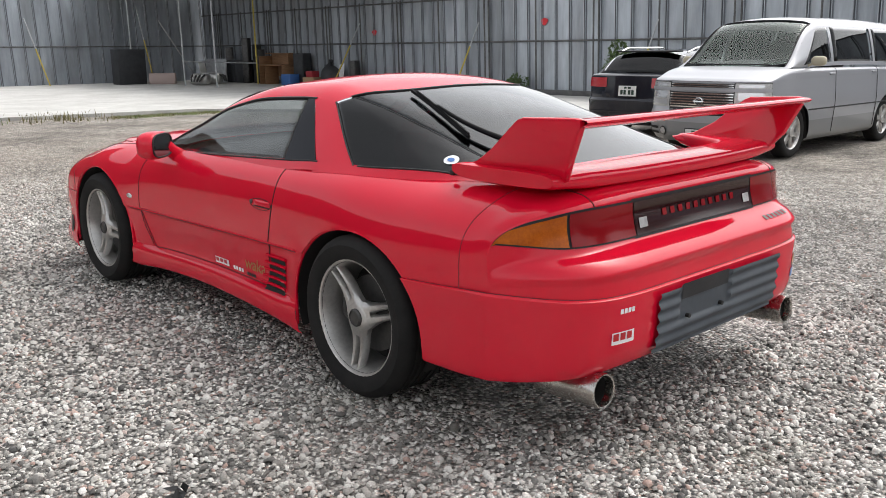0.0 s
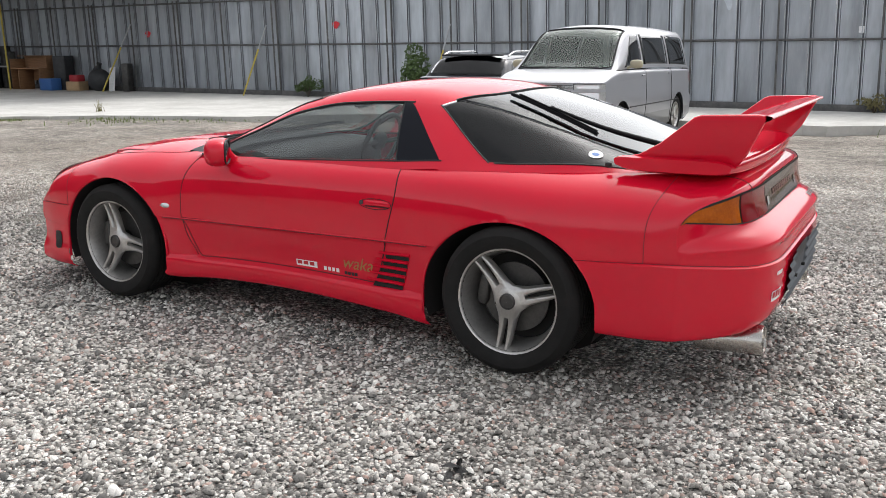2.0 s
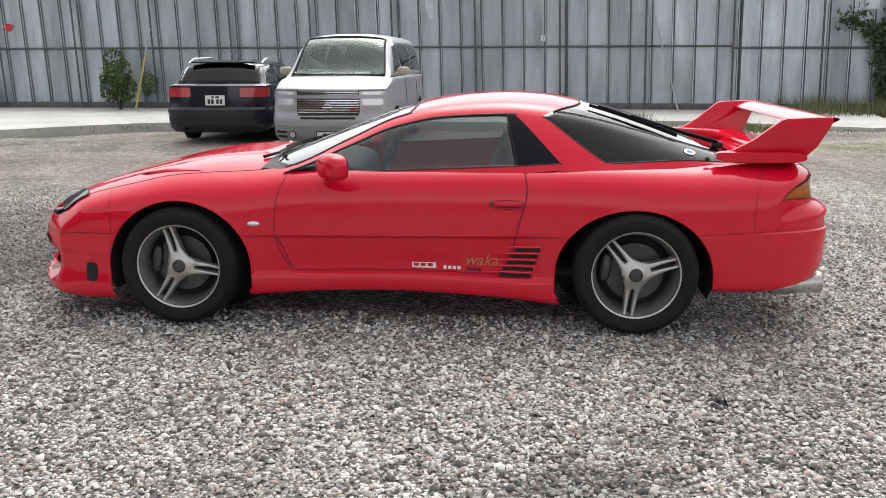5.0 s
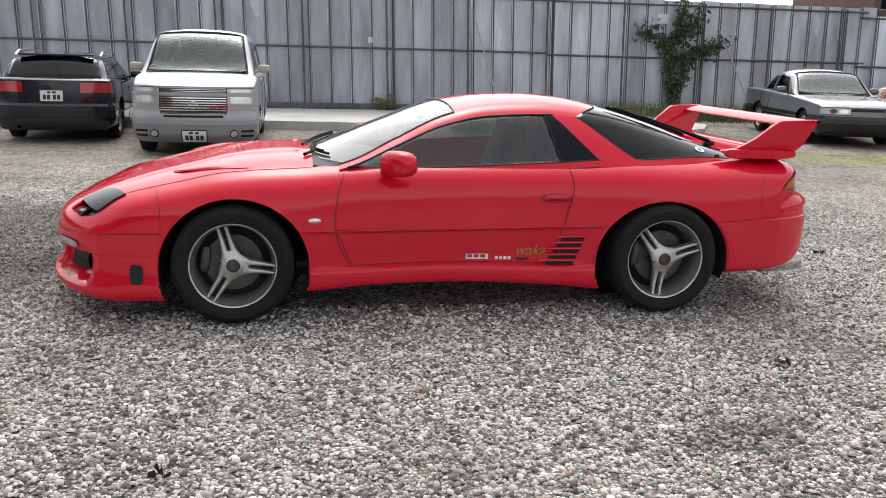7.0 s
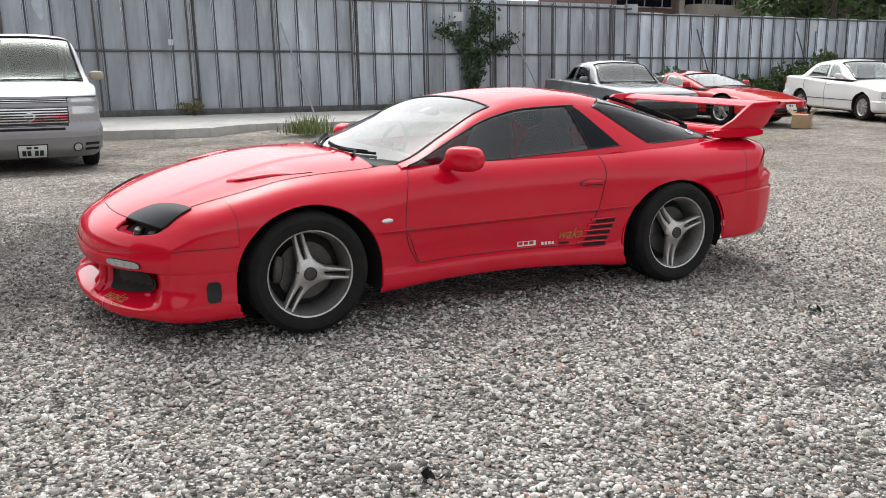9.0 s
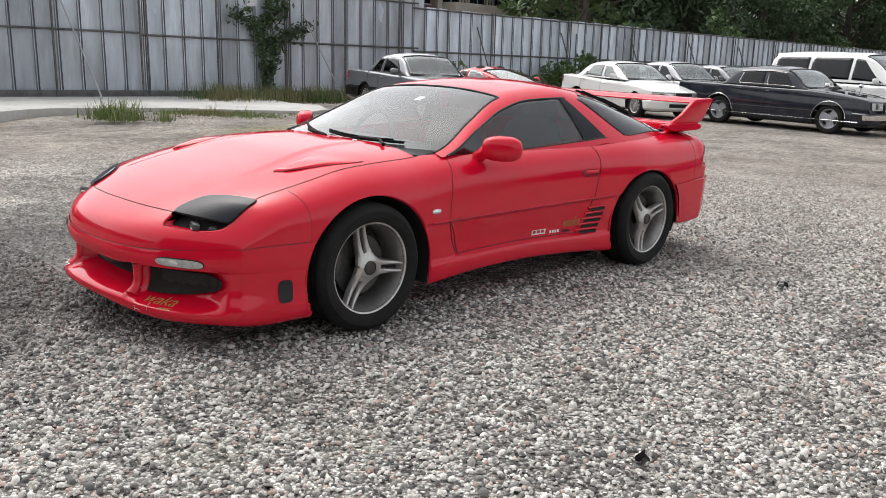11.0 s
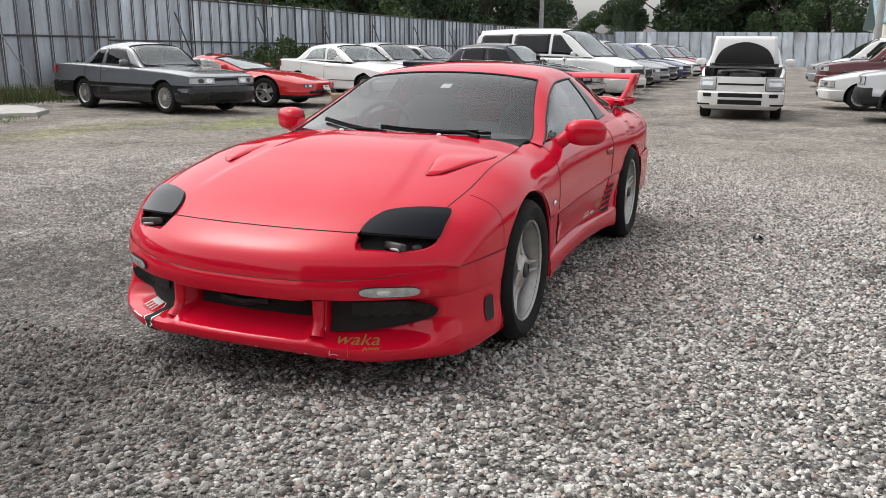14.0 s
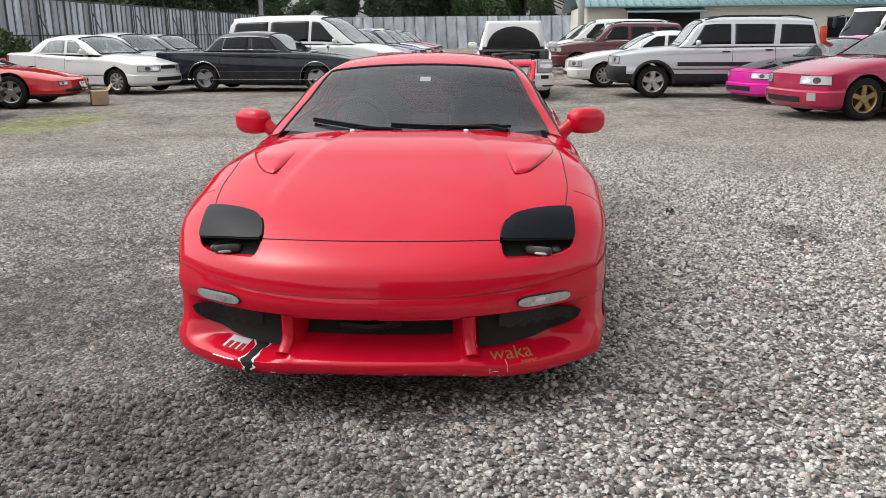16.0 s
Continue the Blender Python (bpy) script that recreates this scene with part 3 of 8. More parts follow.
def lens(name, y0, y1, mat, label, out=0.007):
    for s in (1, -1):
        g = patch(lambda y, k: lamp_at(y * s, lerp(lamp_top(y), lamp_foot(y), k), out), steps(y0, y1, 24), steps(0, 1, 5))
        rim = patch(lambda y, k: lamp_at(y * s, lerp(lamp_top(y) + 0.007, lamp_foot(y) - 0.006, k), 0.003), steps(y0 - 0.006, y1 + 0.008, 24), steps(0, 1, 5))
        o = part(name, g, mat, coupe, label)
        part("lamp_rubber", rim, PLASTIC, o)


lens("turn_lamp", 0.708, 0.874, AMBER, "amber rear turn lamp with a tapered end")
lens("brake_lamp", 0.405, 0.699, REDLENS, "dark red rear lamp")
part("garnish", patch(lambda y, z: lamp_at(y, z, 0.007), steps(-0.398, 0.398, 40), steps(0.836, 0.724, 5)), DARKLENS, coupe, "smoked red panel between the rear lamps")
for s in (1, -1):
    part("reversing_lamp", patch(lambda y, z: lamp_at(y * s, z, 0.010), steps(0.330, 0.378, 4), steps(0.780, 0.746, 3)), FROST, coupe, "small clear reversing lamp")
    part("lamp_rubber", patch(lambda y, k: lamp_at(y * s, lerp(0.847, 0.714, k), 0.003), steps(0, 0.41, 20), steps(0, 1, 5)), PLASTIC, coupe)
bars_of(lambda y, z: lamp_at(y, z, 0.010), -0.26, 0.26, 10, (0.770, 0.794), 0.5, REDLENS, "name_bar", coupe, "red bar where a raised letter stands")
bars_of(lambda y, z: lamp_at(y, z, 0.006), -0.60, -0.38, 6, (0.676, 0.689), 0.6, DARKALLOY, "name_bar", coupe)

# Lower body: front bumper with intakes and lip, rockers, rear bumper.
front_line = [tuple(skin.at(NOSE, t).xy) for t in steps(0, 1, 60)] + [tuple(skin.at(u, 1).xy) for u in steps(2.25, 1.50, 31)]
front_at, FRONT_LEN = along(front_line)
bar_off = pch((0.14, -0.05), (0.16, 0.015), (0.185, 0.034), (0.21, 0.034), (0.285, 0.004), (0.31, 0.0), (0.378, 0.0), (0.390, 0.006), (0.43, 0.012), (0.46, 0.004), (0.52, 0.0))


def gate(x, a, b, soft):
    return smooth(a - soft, a + soft, x) * (1 - smooth(b - soft, b + soft, x))


def intake(s, z):
    """How far the bumper is drawn in at s along it and height z."""
    a = abs(s)
    upper = 0.382 - 0.010 * gate(a, 0.0, 0.30, 0.02)
    mid = gate(a, -1, 0.300, 0.010) * 0.135 + gate(a, 0.30, 0.378, 0.010) * 0.048 + gate(a, 0.378, 2.0, 0.012) * (1 - smooth(0.69, 0.86, a)) * 0.095
    floor = 0.300 - 0.050 * gate(a, 0.32, 0.9, 0.02)
    ramp_in = smooth(0.205, floor - 0.006, z)
    return mid * (1 - smooth(upper - 0.006, upper + 0.004, z)) * ramp_in


def front(s, z, out=0.0):
    x, y, nx, ny = front_at(abs(s))
    side = smooth(0.80, 1.05, abs(s))
    o = bar_off(z) * lerp(1, 0.35, side) - intake(s, z) + out
    drop = -0.034 * smooth(0.15, 0.6, abs(s)) * lerp(1, 0.6, smooth(0.9, 1.2, abs(s)))
    z = lerp(z, skin.seam(x), smooth(0.44, 0.468, z)) + drop * smooth(0.29, 0.17, z) + 0.018 * smooth(0.30, 0.17, z)
    return Vector((x + nx * o, math.copysign(y + ny * o, s) if abs(s) > 1e-9 else 0.0, z))


zs = [0.468, 0.462, 0.45, 0.43, 0.41, 0.40] + steps(0.392, 0.360, 11) + steps(0.352, 0.200, 21) + [0.19, 0.175, 0.16, 0.148, 0.14]
part("front_bumper", cut_arch(patch(front, steps(-FRONT_LEN, FRONT_LEN, 240), zs), ARCHES[:1]), RED, coupe, "red front bumper with broken lower lip")
for s in (1, -1):
    def hole(q, k, out):
        tip = (1 - q ** 5) ** 0.5
        return front(s * lerp(0.388, 0.815, q), lerp(0.338, lerp(lerp(0.246, 0.262, q), 0.362, k), tip), out)
    # black patch laid in the recess paints the shade of the opening
    part("intake_mesh", patch(lambda q, k: hole(q, k, 0.020), steps(0, 1, 48), steps(0, 1, 18)), SOOTSHADE, coupe, "black patch for the shade inside the side intake")
    part("torn_mesh", patch(lambda q, k: hole(lerp(0.20, 0.93, q), lerp(lerp(0.50, 0.36, q) + 0.05 * math.sin(q * 31) + 0.03 * math.sin(q * 77 + s), 0.97, k), 0.028), steps(0, 1, 48), steps(0, 1, 8)), MESHM, coupe, "torn black wire mesh")
    def fog(t, z, s=s, out=0.010):
        return front(s * t, z, out)
    def oval(q, k, grow, out):
        h = (0.0185 + grow) * (1 - abs(2 * q - 1) ** 5) ** 0.5
        return fog(lerp(0.505 - grow, 0.735 + grow, q), 0.421 - 0.004 * q + h * k, out=out)
    f = part("fog_lamp", patch(lambda q, k: oval(q, k, 0.0, 0.010), steps(0, 1, 60), steps(-1, 1, 5)), FROST, coupe, "clear front position lamp")
    part("lamp_rubber", patch(lambda q, k: oval(q, k, 0.0035, 0.004), steps(0, 1, 60), steps(-1, 1, 5)), PLASTIC, f)
    part("lamp_bulb", patch(lambda q, k: oval(0.28 + 0.22 * q, 0.55 * k, 0.0, 0.012), steps(0, 1, 6), steps(-1, 1, 3)), LAMP, f)
    # side slot ahead of the wheel: a dark patch paints the hole's shade
    sx = FRONT_LEN - 0.325
    part("brake_duct", patch(lambda a, r: front(s * (sx + 0.040 + 0.036 * r * math.copysign(abs(math.cos(a)) ** 0.5, math.cos(a))), 0.287 + 0.052 * r * math.copysign(abs(math.sin(a)) ** 0.5, math.sin(a)), 0.004), steps(0, 2 * math.pi, 28), (0.02, 0.6, 1.0)), MESHM, coupe, "dark patch for the shade in the bumper's side duct")
for k in (1, -1):
    part("intake_post", tube([front(k * 0.339, 0.372, 0.0), front(k * 0.339, 0.34, 0.002), front(k * 0.339, 0.30, 0.002), front(k * 0.339, 0.26, 0.0), front(k * 0.339, 0.225, -0.012)], [0.028, 0.025, 0.024, 0.026, 0.034], 12), RED, coupe)
# black patch over the red recess paints the shade inside the mouth
part("intake_back", patch(lambda s, z: front(s, z, 0.010), steps(-0.292, 0.292, 40), steps(0.284, 0.372, 14)), SOOTSHADE, coupe)
part("radiator_pipe", tube([(2.15, -0.14, 0.325), (2.165, -0.03, 0.318), (2.15, 0.08, 0.335)], 0.016, 8), PLASTIC, coupe)
# torn corner of the lip: dark hole with white broken fibreglass either side of it
def tear_edge(z, side):
    """How far out the tear's inner (0) or outer (1) edge lies at height z."""
    wobble = 0.007 * math.sin(z * 150 + 2 * side) + 0.004 * math.sin(z * 390 + side)
    return lerp(0.452, 0.520 - 0.30 * (0.285 - z), side) + wobble


part("lip_crack", patch(lambda t, z: front(-lerp(tear_edge(z, 0), tear_edge(z, 1), t), z, 0.004), steps(0, 1, 4), steps(0.285, 0.150, 22)), SOOTSHADE, coupe, "dark jagged crack through the lip")
for k, w in ((0, -0.012), (1, 0.009)):
    part("torn_edge", patch(lambda t, z: front(-(tear_edge(z, k) + w * t * (0.6 + 0.6 * math.sin(z * 210 + k))), z, 0.0055), steps(0, 1, 2), steps(0.255, 0.150, 22)), BADGE, coupe, "torn white fibreglass edge")
for a, w, zz, h in ((0.36, 0.010, 0.262, 0.003), (0.40, 0.028, 0.188, 0.002), (0.395, 0.002, 0.20, 0.02), (0.46, 0.002, 0.215, 0.03), (0.42, 0.03, 0.166, 0.003), (0.30, 0.012, 0.172, 0.005), (0.10, 0.012, 0.172, 0.004), (0.02, 0.03, 0.366, 0.003), (-0.15, 0.012, 0.368, 0.003), (-0.38, 0.02, 0.174, 0.004)):
    part("paint_chip", patch(lambda t, z: front(a + w * t, z + 0.006 * math.sin(40 * a + 9 * t), 0.0048), steps(0, 1, 3), (zz, zz - h)), BADGE, coupe)


def rocker_off(z):
    return pch((0.17, -0.06), (0.185, -0.012), (0.21, -0.002), (0.265, 0.0), (0.285, -0.012), (0.30, -0.038), (0.36, -0.034), (0.44, -0.018), (0.495, -0.012), (0.51, -0.001), (0.56, 0.0))(z)


def rocker(x, z, out=0.0):
    """The lower flank; z is taken between the sill (0.17) and the moulding (0.51)."""
    q = (z - 0.17) / 0.34
    flare = smooth(0.45, 0.78, x) + smooth(-0.62, -0.8, x)
    o = rocker_off(z) * (1 - 0.55 * flare)
    sill = 0.172 + 0.028 * math.sin(math.pi * min(1, max(0, (0.83 - x) / 1.64))) - 0.02 * smooth(0.2, -0.8, x)
    return Vector((x, skin.wid(x) + o + out, lerp(sill, skin.seam(x), q)))


rz = [0.51, 0.506, 0.498, 0.48, 0.44, 0.40, 0.36, 0.33, 0.31, 0.30, 0.292, 0.284, 0.275, 0.262, 0.24, 0.215, 0.2, 0.188, 0.178, 0.17]
for s in (1, -1):
    flip = (lambda g: g) if s > 0 else mirrored
    part("side_skirt", flip(cut_arch(patch(rocker, steps(1.0, -1.0, 126), rz), ARCHES)), RED, coupe)
    part("moulding", flip(tube([skin.at(x, 1) + Vector((0, 0.001, 0.0)) for x in steps(0.825, -0.835, 40)], 0.0042, 8)), RED, coupe)
    part("skirt_crease", flip(tube([rocker(x, lerp(0.50, 0.302, smooth(0.69, 0.58, x)), 0.001) for x in steps(0.69, 0.59, 10)] + [rocker(x, 0.300, 0.001) for x in steps(0.575, -0.52, 24)], 0.0032, 6)), CREASE, coupe)

rear_line = [(ring_x(y), y) for y in steps(0, RING_W, 60)] + [(x, skin.wid(x)) for x in steps(-1.945, -1.48, 16)]
rear_at, REAR_LEN = along(rear_line)
rear_off = pch((0.19, -0.10), (0.215, -0.03), (0.235, -0.006), (0.28, 0.0), (0.40, 0.006), (0.50, 0.010), (0.55, 0.012), (0.565, 0.0))


def rear(s, z, out=0.0):
    x, y, nx, ny = rear_at(abs(s))
    bottom = (0.028 + 0.038 * smooth(1.25, 0.7, abs(s))) * smooth(0.34, 0.2, z)
    o = rear_off(z) - 0.05 * smooth(0.40, 0.2, z) * smooth(1.0, 0.5, abs(s)) + out
    zz = lerp(z, skin.seam(x), smooth(0.53, 0.565, z)) + bottom
    return Vector((x - nx * o, math.copysign(y - ny * o, s) if abs(s) > 1e-9 else 0.0, zz))


part("rear_bumper", cut_arch(patch(rear, steps(-REAR_LEN, REAR_LEN, 200), [0.565, 0.56, 0.55, 0.53, 0.5, 0.46, 0.42, 0.38, 0.34, 0.30, 0.27, 0.25, 0.235, 0.225, 0.215, 0.20, 0.19]), ARCHES[1:]), RED, coupe)


def insert(s, z):
    well = gate(s, -0.055, 0.28, 0.006) * gate(z, 0.415, 0.60, 0.005)
    rib = 0.005 * math.sin((z - 0.30) / 0.22 * math.pi * 10) * (1 - well) - 0.007 * well
    return rear(s, z, 0.014 + rib)


part("bumper_insert", patch(insert, steps(-0.435, 0.412, 84), steps(0.318, 0.538, 60)), GREYPLASTIC, coupe, "ribbed faded grey plastic insert round the empty plate recess")
part("plate_recess", patch(lambda s, z: rear(s, z, 0.0105), steps(-0.045, 0.27, 8), steps(0.492, 0.542, 6)), PLASTIC, coupe)
for y in (0.0, 0.225):
    part("plate_bolt", moved(lathe([(0.0005, -0.012), (0.008, -0.012), (0.008, 0.01)], 12, "x"), Matrix.Translation((ring_x(y) - 0.016, y, 0.425))), SOOTSHADE, coupe)
for s in (1, -1):
    part("exhaust", moved(join(lathe([(0.046, 0.26), (0.056, 0.25), (0.058, 0.05), (0.060, -0.005), (0.058, -0.012), (0.052, -0.010), (0.050, 0.0), (0.050, 0.2)], 32, "x")), Matrix.Translation((-2.238, s * 0.645, 0.246)) @ pose(0, 0, 0, 0, 4, 0)), STEEL, coupe, "wide polished steel tailpipe")
    part("exhaust_bore", moved(lathe([(0.049, 0.02), (0.049, 0.15), (0.0005, 0.15)], 24, "x"), Matrix.Translation((-2.238, s * 0.645, 0.246)) @ pose(0, 0, 0, 0, 4, 0)), SOOTSHADE, coupe)
part("underbody", box(-1.95, 1.80, -0.62, 0.62, 0.20, 0.26, 0.02), SOOTSHADE, coupe)

# Seam lines between panels, and a painted shade line under the moulding.
def seam_line(points, r=0.0021, name="shut_line", mat=GAP):
    return part(name, tube(points, r, 6), mat, coupe)


seam_line([skin.at(HOOD, t) for t in steps(edges[2], edges[3], 40)], 0.0024)
for s in (1, -1):
    side = lambda p: Vector((p.x, p.y * s, p.z))
    seam_line([side(skin.at(u, skin.th(u, hood_y(u)))) for u in steps(1.90, 0.78, 40)])
    seam_line([side(skin.side(DOOR_F(z), z)) for z in steps(0.84, skin.seam(0.68), 20)] + [side(rocker(DOOR_F(z), 0.17 + 0.34 * (z - 0.18) / (skin.seam(0.68) - 0.18), 0.001)) for z in steps(0.50, 0.315, 10)])
    seam_line([side(skin.side(DOOR_R(z), z)) for z in steps(0.872, skin.seam(-0.62), 20)] + [side(rocker(DOOR_R(z), 0.17 + 0.34 * (z - 0.18) / (skin.seam(-0.6) - 0.18), 0.001)) for z in steps(0.52, 0.315, 10)], 0.0028)
    seam_line([side(skin.at(u, 1) + Vector((0, 0.0045, 0))) for u in steps(1.70, 2.262, 24)] + [side(front(t, 0.4665, 0.0006)) for t in steps(0.62, 0.0, 26)], 0.0019, mat=CREASE)
    # no joint here: dark red line paints the shade under the moulding
    seam_line([side(skin.at(x, 1) + Vector((0, 0.001, -0.006))) for x in steps(0.825, -0.835, 40)], 0.0021, mat=CREASE)
    seam_line([side(rear(t, 0.5645, 0.0015)) for t in steps(REAR_LEN - 0.085, 0.0, 50)], 0.0022, mat=CREASE)
    seam_line([side(skin.at(1.70, k)) for k in steps(skin.th(1.70, 0.735), 1, 20)], 0.0016, mat=CREASE)
    seam_line([side(skin.at(-1.865 - 0.05 * k, k)) for k in steps(skin.th(-1.87, 0.66), 1, 20)], 0.0016, mat=CREASE)
    seam_line([side(skin.at(u, skin.th(u, 0.60))) for u in steps(-1.82, TAIL, 12)] + [side(tail(th_tail(0.60), q, 0.001)) for q in steps(0, 0.10, 4)])

def cover_at(a, b, h=0.010):
    """The lamp cover's outline with rounded corners; a runs back, b outwards."""
    a, b = a * (1 - 0.05 * abs(b) ** 6), b * (1 - 0.05 * abs(a) ** 6)
    q, w = (a + 1) / 2, (b + 1) / 2
    u = lerp(HOOD + 0.004, lerp(1.935, 1.888, w) + 0.030 * (1 - w) ** 3, q)
    return skin.proud(u, skin.th(u, lerp(LAMP_IN - 0.006 + 0.050 * q**2.2, LAMP_OUT + 0.016, w)), h)


# Lamp pods: black covers over dark openings with small projector lamps.
for s in (1, -1):
    flip = (lambda g: g) if s > 0 else mirrored
    lamp = part("headlamp_cover", flip(patch(cover_at, steps(-1, 1, 18), steps(-1, 1, 24))), GLOSSBLACK, coupe, "gloss black lamp cover")
    pocket = patch(lambda u, t: skin.at(u, lerp(skin.th(u, LAMP_IN - 0.012), skin.th(u, LAMP_OUT + 0.014), t)) + Vector((-0.015, 0, -0.045 * smooth(OPEN_U + 0.004, OPEN_U - 0.04, u))), steps(OPEN_U + 0.006, HOOD - 0.05, 10), steps(0, 1, 16))
    part("lamp_pocket", flip(pocket), SOOTSHADE, coupe)
    c = skin.at(2.150, skin.th(2.150, 0.555))
    part("projector_lamp", flip(moved(blob((0, 0, 0), (0.018, 0.050, 0.016), 5, 10), Matrix.Translation((c.x - 0.018, c.y + 0.022, c.z - 0.018)) @ pose(0, 0, 0, 0, -14, -20))), DARKALLOY, lamp)
    part("lamp_bulb", flip(moved(blob((0, 0, 0), (0.008, 0.026, 0.006), 3, 8), Matrix.Translation((c.x + 0.000, c.y + 0.030, c.z - 0.026)) @ pose(0, 0, 0, 0, -14, -20))), FROST, lamp)
    c = skin.at(2.142, skin.th(2.142, 0.640))
    part("projector_lamp", flip(moved(lathe([(0.0005, 0.012), (0.012, 0.009), (0.018, 0.0), (0.020, -0.02)], 18, "x"), Matrix.Translation((c.x - 0.012, c.y, c.z - 0.028)) @ pose(0, 0, 0, 0, -14, -20))), DARKALLOY, lamp)
    rim = [cover_at(a, b, 0.002) for a, b in [(-1, t) for t in steps(-1, 1, 12)] + [(t, 1) for t in steps(-1, 1, 12)] + [(1, t) for t in steps(1, -1, 12)] + [(t, -1) for t in steps(1, -1, 12)][:-1]]
    seam_line([Vector((p.x, p.y * s, p.z)) for p in rim], 0.0035)
    rows = steps(HOOD + 0.012, OPEN_U, 14)
    lip = [skin.at(u, skin.th(u, LAMP_IN - 0.010 + 0.030 * taper(u))) for u in rows]
    lip += [skin.at(OPEN_U, lerp(skin.th(OPEN_U, LAMP_IN + 0.020), skin.th(OPEN_U, LAMP_OUT - 0.118), t)) for t in steps(0.1, 0.9, 10)]
    lip += [skin.at(u, skin.th(u, LAMP_OUT + 0.012 - 0.130 * taper(u))) for u in reversed(rows)]
    ledge = lip[8:-8]
    part("lamp_ledge", patch(lambda i, k: (ledge[i].x - 0.055 * k, ledge[i].y * s, ledge[i].z - 0.012 + 0.006 * k), range(len(ledge)), steps(0, 1, 3)), RED, coupe)
    part("lamp_lip", tube([(p.x - 0.003, p.y * s, p.z - 0.008) for p in lip], 0.008, 8), RED, coupe)

# Hood scoops: two raised teardrops.
corners = [Vector(c) for c in ((1.575, 0.500), (1.53, 0.560), (1.285, 0.46), (1.11, 0.695))]
for s in (1, -1):
    def scoop(a, b, s=s):
        a, b = 0.5 + (a - 0.5) * (1 - 0.07 * abs(b) ** 4), b * (1 - 0.10 * abs(2 * a - 1) ** 4)
        k = (b + 1) / 2
        p = corners[0].lerp(corners[2], a).lerp(corners[1].lerp(corners[3], a), k)
        y = p.y + 0.022 * math.sin(math.pi * a) * k
        u = p.x + skin.bow(p.x) * (y / skin.wid(p.x)) ** 2.6
        rise = 0.011 * (1 - abs(b) ** 7) * smooth(0, 0.06, a) * smooth(1.0, 0.35, a)
        q = skin.proud(u, skin.th(u, y), 0.0015 + rise)
        return (q.x, q.y * s, q.z)
    part("hood_scoop", patch(scoop, steps(0, 1, 30), steps(-1, 1, 18)), RED, coupe)
    # dark red rod along the scoop's edge, its shadow line painted
    part("scoop_rim", tube([Vector(scoop(a, -1)) for a in steps(0.5, 0.0, 12)] + [Vector(scoop(0, b)) for b in steps(-0.8, 1, 8)] + [Vector(scoop(a, 1)) for a in steps(0.05, 0.95, 20)], 0.0017, 6), CREASE, coupe)
for y in (-0.28, 0.28):
    part("washer_jet", moved(blob((0, 0, 0), (0.014, 0.012, 0.009)), Matrix.Translation(skin.at(0.88, math.copysign(skin.th(0.88, abs(y)), y)) + Vector((0, 0, 0.006)))), BADGE, coupe)

# Cabin skin.
wind_top = lambda v: -0.035 + 0.02 * (v / 0.55) ** 2
wind_base = lambda v: 0.865 - 0.255 * (v / 0.56) ** 2.2
roof_back = lambda v: -0.965 + 0.225 * (v / 0.655) ** 3.5
pane("windscreen", cab.panel(-0.545, 0.545, wind_base, wind_top, 50, 26), COUPESCREEN, coupe, "lightly tinted windscreen", 0)
part("roof", cab.panel(-0.655, 0.655, lambda v: wind_top(min(v, 0.545)), roof_back, 70, 34), RED, coupe)
part("headliner", cab.panel(-0.645, 0.645, lambda v: wind_top(0) - 0.01, lambda v: -0.93, 30, 14, -0.02), CLOTH, coupe)
pillar_back = lambda v: lerp(-0.58, -0.845, ((v - 0.655) / 0.345) ** 0.85 if v > 0.655 else 0)
quarter_front = lambda v: lerp(-0.74, -1.09, ((v - 0.655) / 0.345) ** 0.9 if v > 0.655 else 0)
DOOR_GLASS_END = lambda v: lerp(-0.545, -0.61, (v - 0.655) / 0.345)
